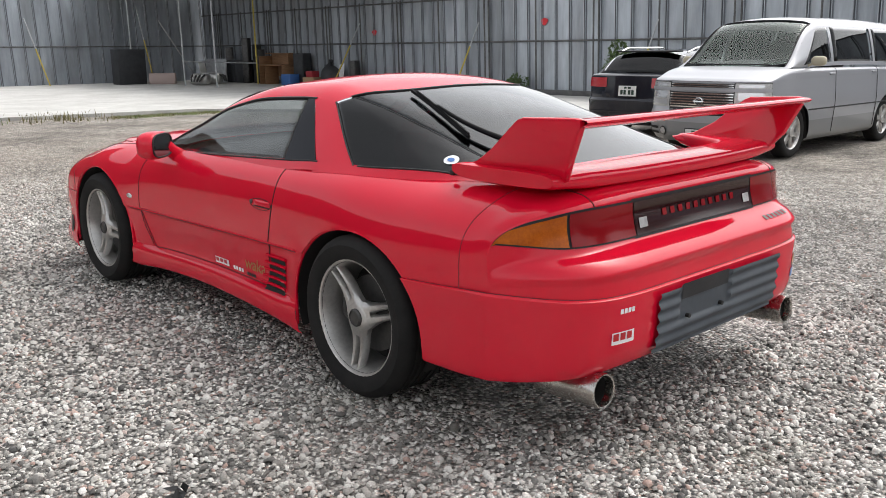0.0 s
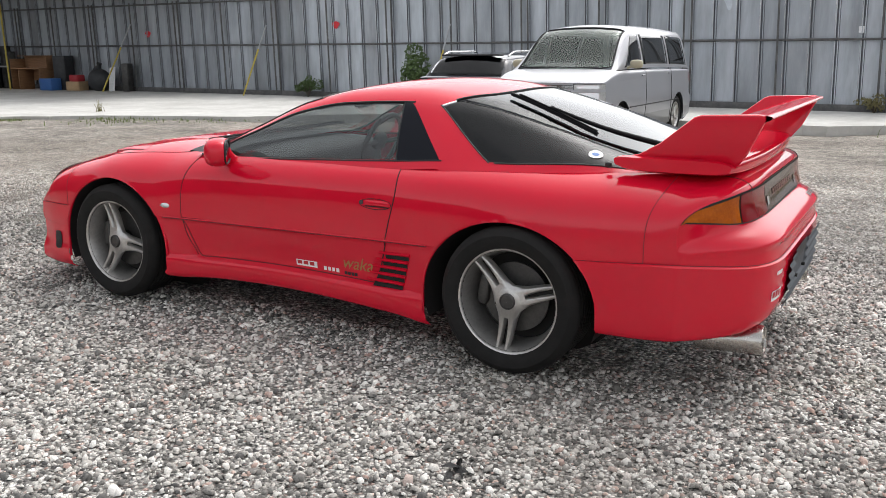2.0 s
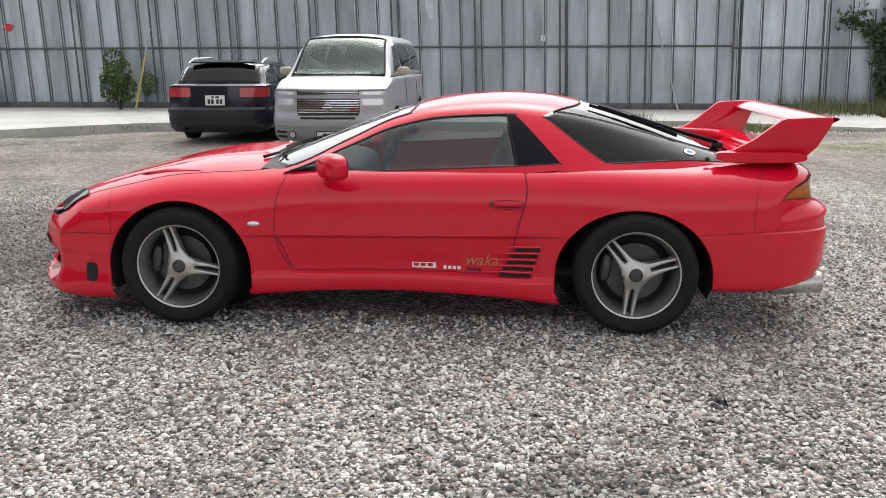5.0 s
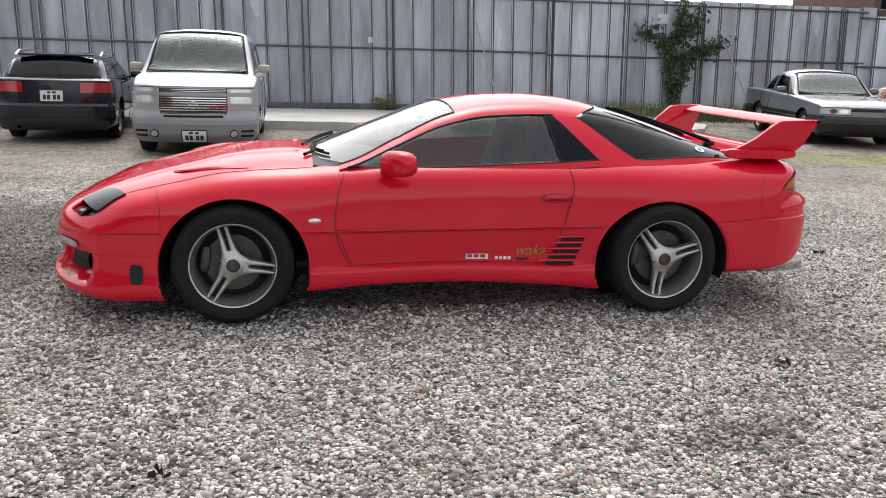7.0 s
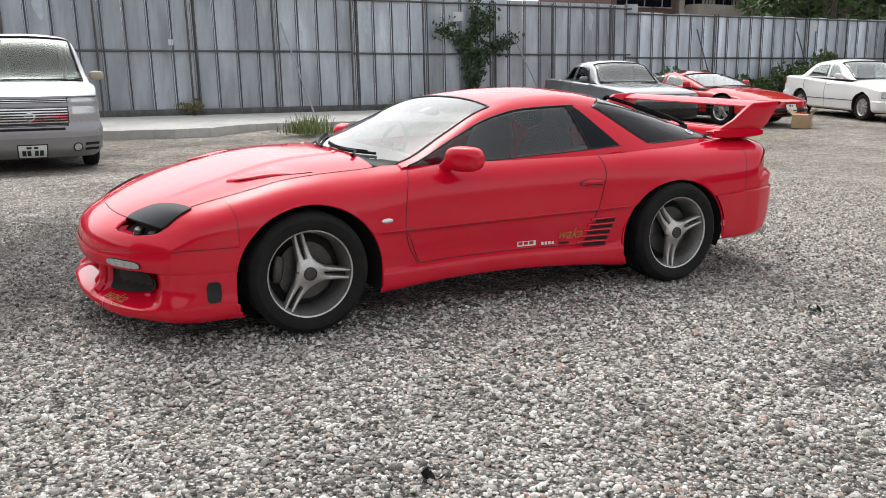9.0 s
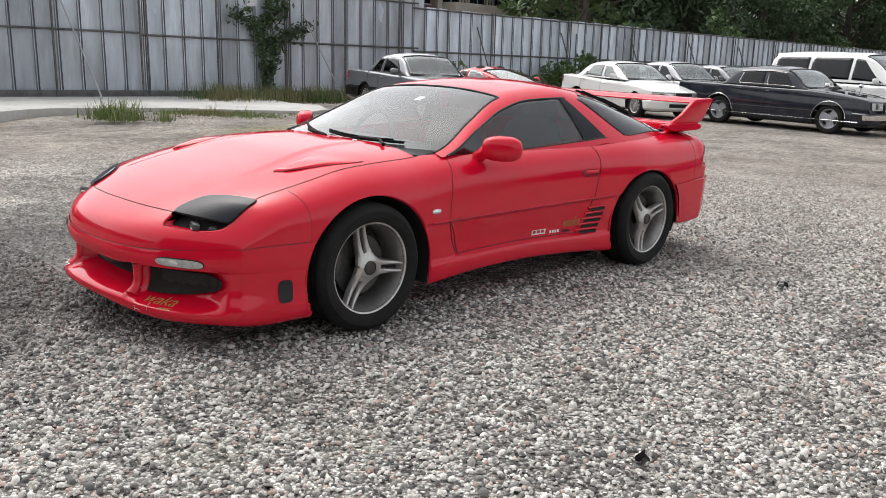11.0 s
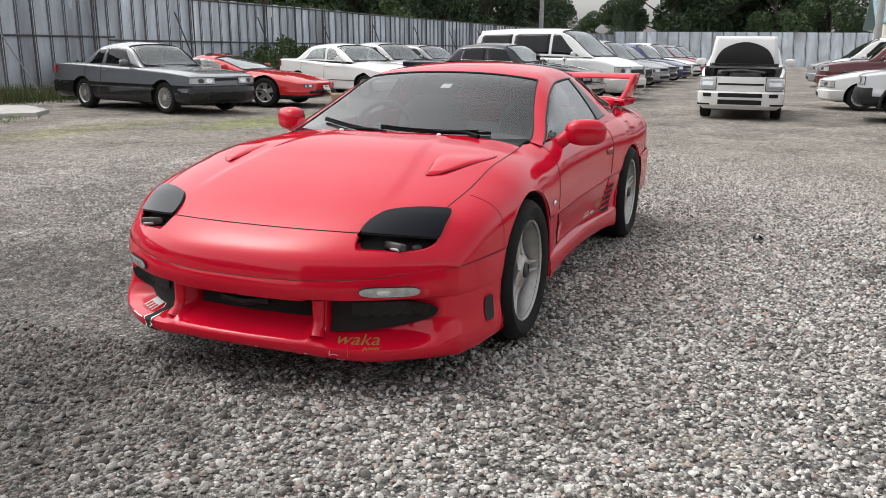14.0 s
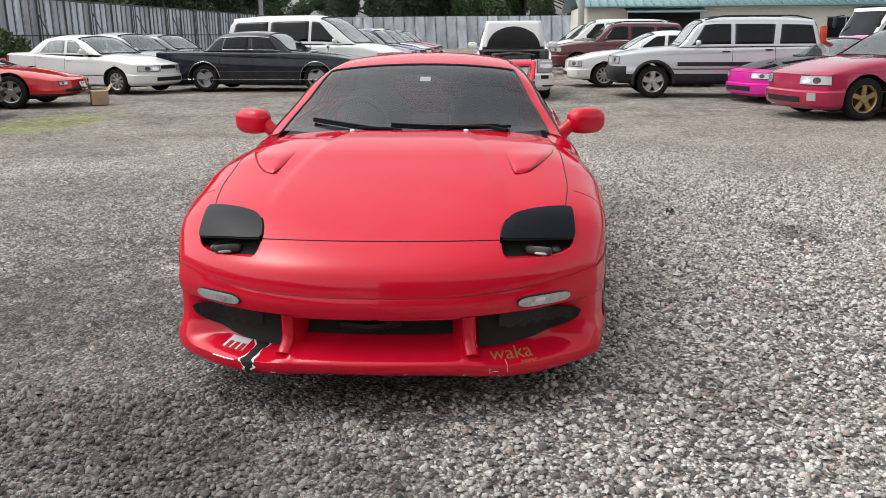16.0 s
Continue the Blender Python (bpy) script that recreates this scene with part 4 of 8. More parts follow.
for s in (1, -1):
    part("windscreen_pillar", cab.panel(s * 0.545, s * 0.655, lambda v: 0.66, lambda v: wind_top(0.545), 8, 30), RED, coupe)
    pane("door_glass", cab.panel(s * 0.655, s * 0.985, lambda v: 0.62, DOOR_GLASS_END, 14, 34), DOORTINT, coupe, "dark tinted door window")
    part("pillar_trim", cab.panel(s * 0.655, s * 0.985, DOOR_GLASS_END, pillar_back, 14, 10, 0.002), GLOSSBLACK, coupe, "black panel behind the door window")
    part("rear_pillar", cab.panel(s * 0.655, s * 1.0, pillar_back, quarter_front, 16, 14), RED, coupe)
    pane("quarter_glass", cab.panel(s * 0.60, s * 0.985, lambda v: quarter_front(v) if v > 0.655 else roof_back(v), lambda v: lerp(-1.83, -1.72, (v - 0.6) / 0.385), 70, 30), TINT, coupe, "dark tinted rear quarter window")
    # rubber round the side windows
    def rub(pts, r=0.006):
        part("window_rubber", tube(pts, r, 6), PLASTIC, coupe)
    rub([cab.at(x, s * 0.655) for x in steps(0.62, -0.60, 40)], 0.006)
    rub([cab.at(x, s * 0.985) for x in steps(0.66, -0.845, 40)], 0.0045)
    rub([cab.at(DOOR_GLASS_END(v), s * v) for v in steps(0.655, 0.985, 16)], 0.004)
    rub([cab.at(quarter_front(v), s * v) for v in steps(0.655, 0.985, 16)], 0.0035)
    rub([cab.at(x, s * 0.985) for x in steps(-1.10, -1.72, 24)], 0.004)
    rub([cab.at(x, s * 0.60) for x in steps(-0.82, -1.84, 30)], 0.0022)
    rub([cab.at(x, s * 0.545) for x in steps(0.66, -0.02, 30)], 0.006)
    part("sill_cap", cab.panel(s * 0.975, s * 1.03, lambda v: 0.66, lambda v: -0.86, 3, 40, -0.003), RED, coupe)
    def sill(x, k):
        p = cab.at(x, 0.978).lerp(skin.at(x, skin.th(x, cab.yb(x) + 0.022)) + Vector((0, 0, 0.0012)), k)
        return Vector((p.x, s * p.y, p.z))
    part("sill_cap", patch(sill, steps(-0.84, -1.80, 48), steps(0, 1, 4)), RED, coupe)
pane("hatch_glass", cab.panel(-0.60, 0.60, roof_back, lambda v: -1.83, 50, 34), HATCHGLASS, coupe, "dark tinted sloping hatch window")
part("window_rubber", tube(cab.edge(-0.60, 0.60, roof_back, 40, 0.001), 0.0045, 6), PLASTIC, coupe)
part("window_rubber", tube(cab.edge(-0.545, 0.545, wind_top, 40, 0.001), 0.006, 6), PLASTIC, coupe)
part("window_rubber", tube(cab.edge(-0.60, 0.60, lambda v: -1.83, 40, 0.001), 0.007, 6), PLASTIC, coupe)
part("cowl", patch(lambda u, t: skin.at(u, t * skin.th(u, 0.66)) - Vector((0, 0, 0.012 * smooth(0.80, 0.74, u))), steps(0.80, 0.52, 10), steps(-1, 1, 40)), PLASTIC, coupe, "black cowl under the windscreen")

# Wipers.
def wiper(points, name="wiper", w=0.010):
    return part(name, join(tube(points, w * 0.8, 6), tube([p + Vector((0.0, 0, 0.012)) for p in points[1:]], w * 0.45, 6)), WIPER, coupe)


def on_screen(x, y, h=0.012):
    v = 0.6 * abs(y) / cab.yr(x)
    p = cab.at(x, math.copysign(min(v, 0.54), y))
    return p + Vector((0.35 * h, 0, h))


for y0, y1 in ((0.50, -0.10), (-0.02, -0.52)):
    wiper([on_screen(lerp(0.835, 0.765, t) - 0.20 * (abs(lerp(y0, y1, t)) / 0.6) ** 2.2, lerp(y0, y1, t), 0.012) for t in steps(0, 1, 10)])
    part("wiper_arm", tube([Vector((0.84, y0 - 0.02, 0.885)), on_screen(0.82 - 0.1 * abs(y0), lerp(y0, y1, 0.2), 0.026), on_screen(0.79, lerp(y0, y1, 0.5), 0.022)], [0.011, 0.008, 0.006], 6), WIPER, coupe)
def on_hatch(x, y, h=0.012):
    return cab.at(x, math.copysign(0.6 * abs(y) / cab.yr(x), y)) + Vector((-0.2 * h, 0, h))


wiper([on_hatch(lerp(-1.0, -1.47, t), lerp(0.37, 0.50, t), 0.018) for t in steps(0, 1, 10)], "rear_wiper", 0.011)
part("rear_wiper_arm", tube([on_hatch(lerp(-1.22, -1.71, t), lerp(0.43, 0.36, t) + 0.05 * math.sin(math.pi * t), 0.034) for t in steps(0, 1, 10)], [lerp(0.007, 0.013, t) for t in steps(0, 1, 10)], 8), WIPER, coupe)
part("wiper_pivot", moved(blob((0, 0, 0), (0.035, 0.025, 0.02)), Matrix.Translation(on_hatch(-1.72, 0.35, 0.02))), PLASTIC, coupe)

# Mirrors.
for s in (1, -1):
    flip = (lambda g: g) if s > 0 else mirrored
    shell = blob((0, 0, 0), (0.068, 0.112, 0.070), 2.8)
    shell = [(max(x, -0.040), y, z) for x, y, z in shell[0]], shell[1]
    place = Matrix.Translation((0.352, 0.915, 0.886)) @ pose(0, 0, 0, 0, 0, 36)
    mirror = part("wing_mirror", flip(join(moved(shell, place), tube([(0.40, 0.765, 0.815), (0.40, 0.80, 0.840), (0.385, 0.845, 0.880)], [0.040, 0.036, 0.036], 14))), RED, coupe)
    def face(a, b):
        return (-0.0425, 0.094 * b * math.copysign(abs(math.cos(a)) ** 0.62, math.cos(a)), 0.057 * b * math.copysign(abs(math.sin(a)) ** 0.62, math.sin(a)))
    part("mirror_rim", flip(moved(tube([face(a, 1.0) for a in steps(0, 2 * math.pi, 40)[:-1]], 0.005, 6, True), place)), PLASTIC, mirror)
    part("mirror_glass", flip(moved(patch(face, steps(0, 2 * math.pi, 40), (0.01, 0.5, 1.0)), place)), MIRROR, mirror)
    # door handle
    c = Vector((-0.555, 0, 0.690))
    handle = part("door_handle", flip(patch(lambda a, b: skin.side(c.x + 0.088 * math.cos(a) * b, c.z + 0.024 * math.sin(a) * b, 0.0015), steps(0, 2 * math.pi, 30), (0.02, 0.8, 1.0))), RED, coupe, "recessed door handle")
    part("handle_bar", flip(patch(lambda a, b: skin.side(c.x - 0.010 + 0.066 * a, c.z + 0.004 + 0.013 * b, 0.010 - 0.007 * max(abs(a), abs(b)) ** 4), steps(-1, 1, 10), steps(-1, 1, 6))), RED, handle)
    part("key_lock", flip(moved(lathe([(0.0005, 0.006), (0.010, 0.006), (0.011, 0.0)], 16), Matrix.Translation(skin.side(-0.478, 0.694)))), DARKALLOY, handle)
    part("handle_gap", flip(tube([skin.side(c.x + 0.088 * math.cos(a), c.z + 0.024 * math.sin(a), 0.0015) for a in steps(0, 2 * math.pi, 30)[:-1]], 0.0018, 5, True)), GAP, handle)
    part("handle_gap", flip(tube([skin.side(c.x - 0.010 + 0.066 * a, c.z - 0.011, 0.002) for a in steps(-1, 1, 8)], 0.0035, 5)), GAP, handle)
    # side marker
    mk = part("side_marker", flip(patch(lambda a, b: skin.side(0.80 + 0.034 * math.cos(a) * b, 0.572 + 0.0135 * math.sin(a) * b, 0.010 - 0.007 * b**3), steps(0, 2 * math.pi, 24), (0.02, 0.6, 1.0))), LAMP, coupe, "small clear side marker lamp")
    # vents behind the door: black strips paint the shade between the slats
    for k in range(5):
        z = 0.455 - 0.034 * k
        part("side_vent", flip(patch(lambda t, b: rocker(lerp(-0.600 + 0.02 * k, -0.735 + 0.012 * k, t), z - 0.028 + 0.017 * b + 0.004 * t, 0.004), steps(0, 1, 8), (0, 0.5, 1))), SOOTSHADE, coupe, "black strip for the shade in a side vent slot")
        part("vent_slat", flip(tube([rocker(lerp(-0.565 + 0.022 * k, -0.74 + 0.012 * k, t), z - 0.004 + 0.004 * t, 0.003) for t in steps(0, 1, 8)], 0.0065, 6)), RED, coupe)
# decals on the doors and corners
for s in (1, -1):
    flip = (lambda g: g) if s > 0 else mirrored
    dec = lambda x, z: rocker(x, z, 0.003)
    part("decal", flip(patch(dec, steps(-0.05, -0.18, 4), (0.318, 0.350))), BADGE, coupe, "white sticker with red bars")
    bars_of((lambda x, z: dec(x, z) + Vector((0, 0.0015, 0))) if s > 0 else (lambda x, z: Vector((1, -1, 1)) * (dec(x, z) + Vector((0, 0.0015, 0)))), -0.058, -0.172, 3, (0.327, 0.346), 0.75, DECALRED, "decal_bar", coupe)
    fn = (lambda x, z: dec(x, z)) if s > 0 else (lambda x, z: Vector((1, -1, 1)) * dec(x, z))
    bars_of(fn, -0.22, -0.32, 4, (0.316, 0.335), 0.7, BADGE, "decal_bar", coupe)
    bars_of(fn, -0.345, -0.425, 4, (0.312, 0.328), 0.8, PLASTIC, "decal_bar", coupe)
    lettering("waka", lambda x, z: dec(-0.345 - x, 0.345 + z) if s > 0 else Vector((1, -1, 1)) * dec(-0.515 + x, 0.345 + z), 0.17, 0.062, DECALGOLD, coupe, "gold slanted lettering")
rd = lambda s, z: rear(s, z, 0.003)
bars_of(rd, 0.60, 0.53, 4, (0.506, 0.523), 0.75, BADGE, "decal_bar", coupe)
part("decal", patch(rd, steps(0.63, 0.53, 4), (0.403, 0.445)), BADGE, coupe, "white sticker with red bars")
bars_of(lambda s, z: rear(s, z, 0.0045), 0.625, 0.535, 3, (0.416, 0.441), 0.75, DECALRED, "decal_bar", coupe)
part("decal", patch(rd, steps(-0.62, -0.76, 4), (0.40, 0.435)), DECALBLUE, coupe, "blue and white sticker")
bars_of(rd, -0.62, -0.72, 3, (0.505, 0.525), 0.7, BADGE, "decal_bar", coupe)
bars_of(rd, -0.63, -0.74, 3, (0.455, 0.485), 0.85, DECALGOLD, "decal_bar", coupe)
fd = lambda s, z: front(s, z, 0.004)
lettering("waka", lambda x, z: front(0.420 + x, 0.219 + z * 0.30, 0.003), 0.165, 0.062, DECALGOLD, coupe, "gold slanted lettering")
lettering("power", lambda x, z: front(0.515 + x, 0.207 + z * 0.4, 0.003), 0.070, 0.02, DECALGOLD, coupe)
part("decal", patch(fd, steps(-0.535, -0.645, 4), (0.205, 0.245)), BADGE, coupe, "white sticker with red bars")
bars_of(lambda s, z: front(s, z, 0.006), -0.54, -0.64, 3, (0.222, 0.242), 0.7, DECALRED, "decal_bar", coupe)
# oval sticker on the quarter window and faint writing on the glass
def quarter_pt(x, v, out=0.004):
    p = cab.at(x, v)
    return p + Vector((0, out, out * 0.6))


part("oval_sticker", patch(lambda a, b: quarter_pt(-1.52 + 0.031 * math.cos(a) * b, 0.78 + 0.070 * math.sin(a) * b), steps(0, 2 * math.pi, 26), (0.02, 1.0)), BADGE, coupe, "oval white and blue sticker")
part("oval_print", patch(lambda a, b: quarter_pt(-1.52 + 0.016 * math.cos(a) * b, 0.78 + 0.030 * math.sin(a) * b, 0.006), steps(0, 2 * math.pi, 26), (0.02, 1.0)), DECALBLUE, coupe)

# Wheels.
for x, angles in ((1.235, (75, 187, 303)), (-1.235, (50, 162, 278))):
    for y in (1, -1):
        wheel(coupe, x, y * (0.757 if x > 0 else 0.778), 0.326, 0.326, 0.234, 0.134, 3, angles if y > 0 else [180 - a for a in angles], "twin", "wheel with three twin-bar spokes, dull alloy")

# Rear wing: a plinth over the deck, two swept end plates and a blade between them.
def deck(x, y, h):
    u = min(-1.5, x - 0.02)
    return skin.at(u, math.copysign(skin.th(u, abs(y)), y)).z + h


def slab(a, y):
    """A closed section of the wing's base, run round by a, at y across the car."""
    w = abs(y) / 0.745
    x0, x1 = lerp(-1.93, -1.635, smooth(0.74, 0.96, w)), -2.135 + 0.04 * w * w
    c, k = math.cos(a), math.sin(a)
    crown = 0.010 * (1 - w * w)
    mid, half = lerp(0.910, 0.930, w**3) + crown, 0.033 * (1 - 0.25 * smooth(0.96, 1.0, w))
    return (lerp(x0, x1, 0.5) + math.copysign(abs(c) ** 0.5, c) * (x0 - x1) / 2, y, mid + math.copysign(abs(k) ** 0.6, k) * half + 0.010 * (c > 0) * smooth(0.74, 0.96, w) * c ** 2)


def slab_end(a, r, y):
    p, c = Vector(slab(a, y)), (Vector(slab(0, y)) + Vector(slab(math.pi, y))) / 2
    return c.lerp(p, r)


wing = part("rear_wing", join(patch(slab, steps(0, 2 * math.pi, 36), steps(-0.745, 0.745, 60)), *[patch(lambda a, r: slab_end(a, r, y), steps(0, 2 * math.pi, 36), (0.02, 0.6, 1.0)) for y in (-0.745, 0.745)]), RED, coupe, "tall red rear wing on two end plates")
plate_shape = [(-1.625, 0.945), (-1.66, 0.925), (-1.80, 0.915), (-2.02, 0.915), (-2.10, 0.925), (-2.145, 0.985), (-2.208, 1.118), (-2.206, 1.137), (-2.185, 1.141), (-1.975, 1.133), (-1.948, 1.123), (-1.90, 1.085), (-1.82, 1.02), (-1.73, 0.968)]
for s in (1, -1):
    g = prism(plate_shape, -0.016, 0.016, 0.008)
    g = [(x, s * (0.724 + y - 0.045 * smooth(1.02, 0.92, z) ** 1.5 + 0.02 * smooth(1.0, 1.15, z)), z) for x, y, z in g[0]], g[1] if s > 0 else [tuple(reversed(f)) for f in g[1]]
    part("end_plate", g, RED, wing)
part("wing_blade", patch(lambda a, b: (-2.145 + 0.088 * math.cos(a), 0.755 * b, 1.115 + 0.017 * math.sin(a) - 0.014 * math.cos(a)), steps(0, 2 * math.pi, 24), steps(-1, 1, 30)), RED, wing)
part("fuel_pin", moved(blob((0, 0, 0), (0.014, 0.010, 0.012)), Matrix.Translation((-1.60, 0.705, 0.915))), PLASTIC, coupe)

# Cabin fittings seen through the glass.
part("floor_pan", box(-1.7, 0.9, -0.66, 0.66, 0.26, 0.30, 0.01), CLOTH, coupe)
part("dashboard", moved(blob((0, 0, 0), (0.26, 0.66, 0.13), 3.2), Matrix.Translation((0.56, 0, 0.735))), PLASTIC, coupe)
part("parcel_shelf", box(-1.75, -1.0, -0.62, 0.62, 0.70, 0.74, 0.015), CLOTH, coupe)
for y in (0.36, -0.36):
    part("seat_back", moved(blob((0, 0, 0), (0.09, 0.24, 0.30), 3), Matrix.Translation((-0.52, y, 0.72)) @ pose(0, 0, 0, 0, -18, 0)), CLOTH, coupe)
    part("seat_cushion", moved(blob((0, 0, 0), (0.26, 0.25, 0.09), 3), Matrix.Translation((-0.22, y, 0.45))), CLOTH, coupe)
    part("headrest", moved(blob((0, 0, 0), (0.05, 0.13, 0.085), 3), Matrix.Translation((-0.64, y, 1.03)) @ pose(0, 0, 0, 0, -15, 0)), CLOTH, coupe)
part("steering_wheel", moved(join(tube([(0.0, 0.185 * math.cos(a), 0.185 * math.sin(a)) for a in steps(0, 2 * math.pi, 30)[:-1]], 0.016, 8, True), blob((0.02, 0, 0), (0.03, 0.06, 0.055)), tube([(0.01, -0.18, 0), (0.015, 0.18, 0)], 0.014, 6)), Matrix.Translation((0.22, -0.36, 0.82)) @ pose(0, 0, 0, 0, -22, 0)), PLASTIC, coupe)
part("rear_view_mirror", moved(blob((0, 0, 0), (0.02, 0.10, 0.032)), Matrix.Translation((0.10, 0.0, 1.09))), PLASTIC, coupe)
part("inspection_sticker", patch(lambda y, z: (cab.at(0.13 + z, 0.03).x, y, cab.zr(0.13 + z) - 0.012), steps(0.0, 0.06, 1), steps(0, 0.06, 1)), BADGE, coupe)

coupe.matrix_world = pose(0, -0.04, 0, 0, 0, 0.7)


# ---- ground: one gravel sheet, loose stones round the coupe, a concrete apron along the fence ----
def gravel_colour(m, random_fac):
    """Stone colours by a random value, with broad dirty and dark areas."""
    co = coords(m)
    base = ramp(m, random_fac, [(0.0, (0.075, 0.074, 0.072)), (0.2, (0.19, 0.182, 0.168)), (0.42, (0.41, 0.39, 0.355)), (0.66, (0.62, 0.595, 0.55)), (0.9, (0.80, 0.78, 0.735)), (0.955, (0.40, 0.28, 0.235)), (1.0, (0.55, 0.42, 0.36))])
    big = nd(m, "ShaderNodeTexNoise", Scale=0.55, Detail=5.0, Roughness=0.65)
    wire(m, co, big.inputs[0])
    dirty = nd(m, "ShaderNodeMapRange", From_Min=0.50, From_Max=0.72, To_Min=0.0, To_Max=0.6)
    wire(m, big.outputs[0], dirty.inputs[0])
    c = mix(m, dirty.outputs[0], base, (0.17, 0.15, 0.125))
    # oil-dark gravel beside the car's nose
    def stain(at, size, amount, c, tint=(0.022, 0.022, 0.023)):
        mp = nd(m, "ShaderNodeMapping", Location=(-at[0] / size[0], -at[1] / size[1], 0), Scale=(1 / size[0], 1 / size[1], 0))
        wire(m, co, mp.inputs[0])
        ln = nd(m, "ShaderNodeVectorMath")
        ln.operation = "LENGTH"
        wire(m, mp.outputs[0], ln.inputs[0])
        wob = nd(m, "ShaderNodeMath")
        wob.operation = "ADD"
        wire(m, ln.outputs["Value"], wob.inputs[0])
        sc = nd(m, "ShaderNodeMapRange", From_Min=0.3, From_Max=0.7, To_Min=-0.35, To_Max=0.35)
        wn2 = nd(m, "ShaderNodeTexNoise", Scale=2.4, Detail=6.0, Roughness=0.7)
        wire(m, co, wn2.inputs[0]), wire(m, wn2.outputs[0], sc.inputs[0]), wire(m, sc.outputs[0], wob.inputs[1])
        fac = nd(m, "ShaderNodeMapRange", From_Min=0.55, From_Max=1.15, To_Min=amount, To_Max=0.0)
        wire(m, wob.outputs[0], fac.inputs[0])
        return mix(m, fac.outputs[0], c, tint)
    c = stain((2.6, -1.6), (2.7, 2.1), 0.62, c)
    c = stain((7.0, -5.0), (3.4, 2.6), 0.45, c)
    c = stain((-0.6, -3.1), (3.8, 2.2), 0.45, c, (0.07, 0.062, 0.053))
    c = stain((-0.92, 2.48), (0.30, 0.20), 0.45, c)
    # thin moss and brown dust farther off
    moss = nd(m, "ShaderNodeTexNoise", Scale=0.9, Detail=6.0, Roughness=0.7)
    wire(m, co, moss.inputs[0])
    mf = nd(m, "ShaderNodeMapRange", From_Min=0.58, From_Max=0.75, To_Min=0.0, To_Max=0.35)
    wire(m, moss.outputs[0], mf.inputs[0])
    c = mix(m, mf.outputs[0], c, (0.24, 0.24, 0.13))
    # trodden brown earth shows through away from the coupe
    ln = nd(m, "ShaderNodeVectorMath")
    ln.operation = "LENGTH"
    wire(m, co, ln.inputs[0])
    worn = nd(m, "ShaderNodeMapRange", From_Min=3.0, From_Max=8.0, To_Min=0.0, To_Max=0.74)
    wire(m, ln.outputs["Value"], worn.inputs[0])
    c = mix(m, worn.outputs[0], c, (0.30, 0.258, 0.212))
    c = stain((-8.4, -6.95), (2.2, 0.9), 0.7, c, (0.25, 0.29, 0.06))
    return stain((-5.5, -8.6), (2.6, 0.7), 0.5, c, (0.26, 0.27, 0.085))


GRAVEL = material("gravel", (0.3, 0.3, 0.3), 0.9)
co = coords(GRAVEL)
cells = nd(GRAVEL, "ShaderNodeTexVoronoi", Scale=60.0, Randomness=1.0)
fine = nd(GRAVEL, "ShaderNodeTexVoronoi", Scale=120.0)
far = nd(GRAVEL, "ShaderNodeTexNoise", Scale=9.0, Detail=9.0, Roughness=0.92)
far.noise_dimensions = "2D"
for t in (cells, fine, far):
    wire(GRAVEL, co, t.inputs[0])
sep = nd(GRAVEL, "ShaderNodeSeparateColor")
wire(GRAVEL, cells.outputs["Color"], sep.inputs[0])
col = gravel_colour(GRAVEL, sep.outputs[0])
# cell edges darkened: shade between the stones put into the colour
gaps = nd(GRAVEL, "ShaderNodeMapRange", From_Min=0.35, From_Max=0.85, To_Min=0.0, To_Max=0.85)
wire(GRAVEL, cells.outputs["Distance"], gaps.inputs[0])
col = mix(GRAVEL, gaps.outputs[0], col, (0.075, 0.07, 0.063))
speck = nd(GRAVEL, "ShaderNodeMapRange", From_Min=0.34, From_Max=0.66, To_Min=0.22, To_Max=1.95)
wire(GRAVEL, far.outputs[0], speck.inputs[0])
patchy = nd(GRAVEL, "ShaderNodeTexNoise", Scale=0.7, Detail=8.0, Roughness=0.78)
wire(GRAVEL, co, patchy.inputs[0])
tone = nd(GRAVEL, "ShaderNodeMapRange", From_Min=0.36, From_Max=0.64, To_Min=0.52, To_Max=1.42)
wire(GRAVEL, patchy.outputs[0], tone.inputs[0])
col = mix(GRAVEL, 1.0, col, tone.outputs[0], "MULTIPLY")
wire(GRAVEL, mix(GRAVEL, 1.0, col, speck.outputs[0], "MULTIPLY"), bsdf(GRAVEL).inputs["Base Color"])
inv = nd(GRAVEL, "ShaderNodeMapRange", From_Min=0.0, From_Max=0.8, To_Min=1.0, To_Max=0.0)
wire(GRAVEL, cells.outputs["Distance"], inv.inputs[0])
bump(GRAVEL, inv.outputs[0], 1.0, 0.016)

STONE = material("stone", (0.4, 0.4, 0.4), 0.85)
geo_node = nd(STONE, "ShaderNodeNewGeometry")
colour = gravel_colour(STONE, geo_node.outputs["Random Per Island"])
grain = nd(STONE, "ShaderNodeTexNoise", Scale=220.0, Detail=3.0)
wire(STONE, coords(STONE), grain.inputs[0])
gr = nd(STONE, "ShaderNodeMapRange", From_Min=0.3, From_Max=0.7, To_Min=0.75, To_Max=1.2)
wire(STONE, grain.outputs[0], gr.inputs[0])
wire(STONE, mix(STONE, 1.0, colour, gr.outputs[0], "MULTIPLY"), bsdf(STONE).inputs["Base Color"])


def relief(x, y):
    dip = -0.10 * smooth(-4, -1, x) * (1 - smooth(8.2, 10.5, x)) * smooth(-6.0, -7.5, y) * smooth(-15.5, -14, y)
    return dip + 0.012 * (noise.noise((x * 0.9, y * 0.9, 0.3)) + 0.5 * noise.noise((x * 2.7, y * 2.7, 1.3)))


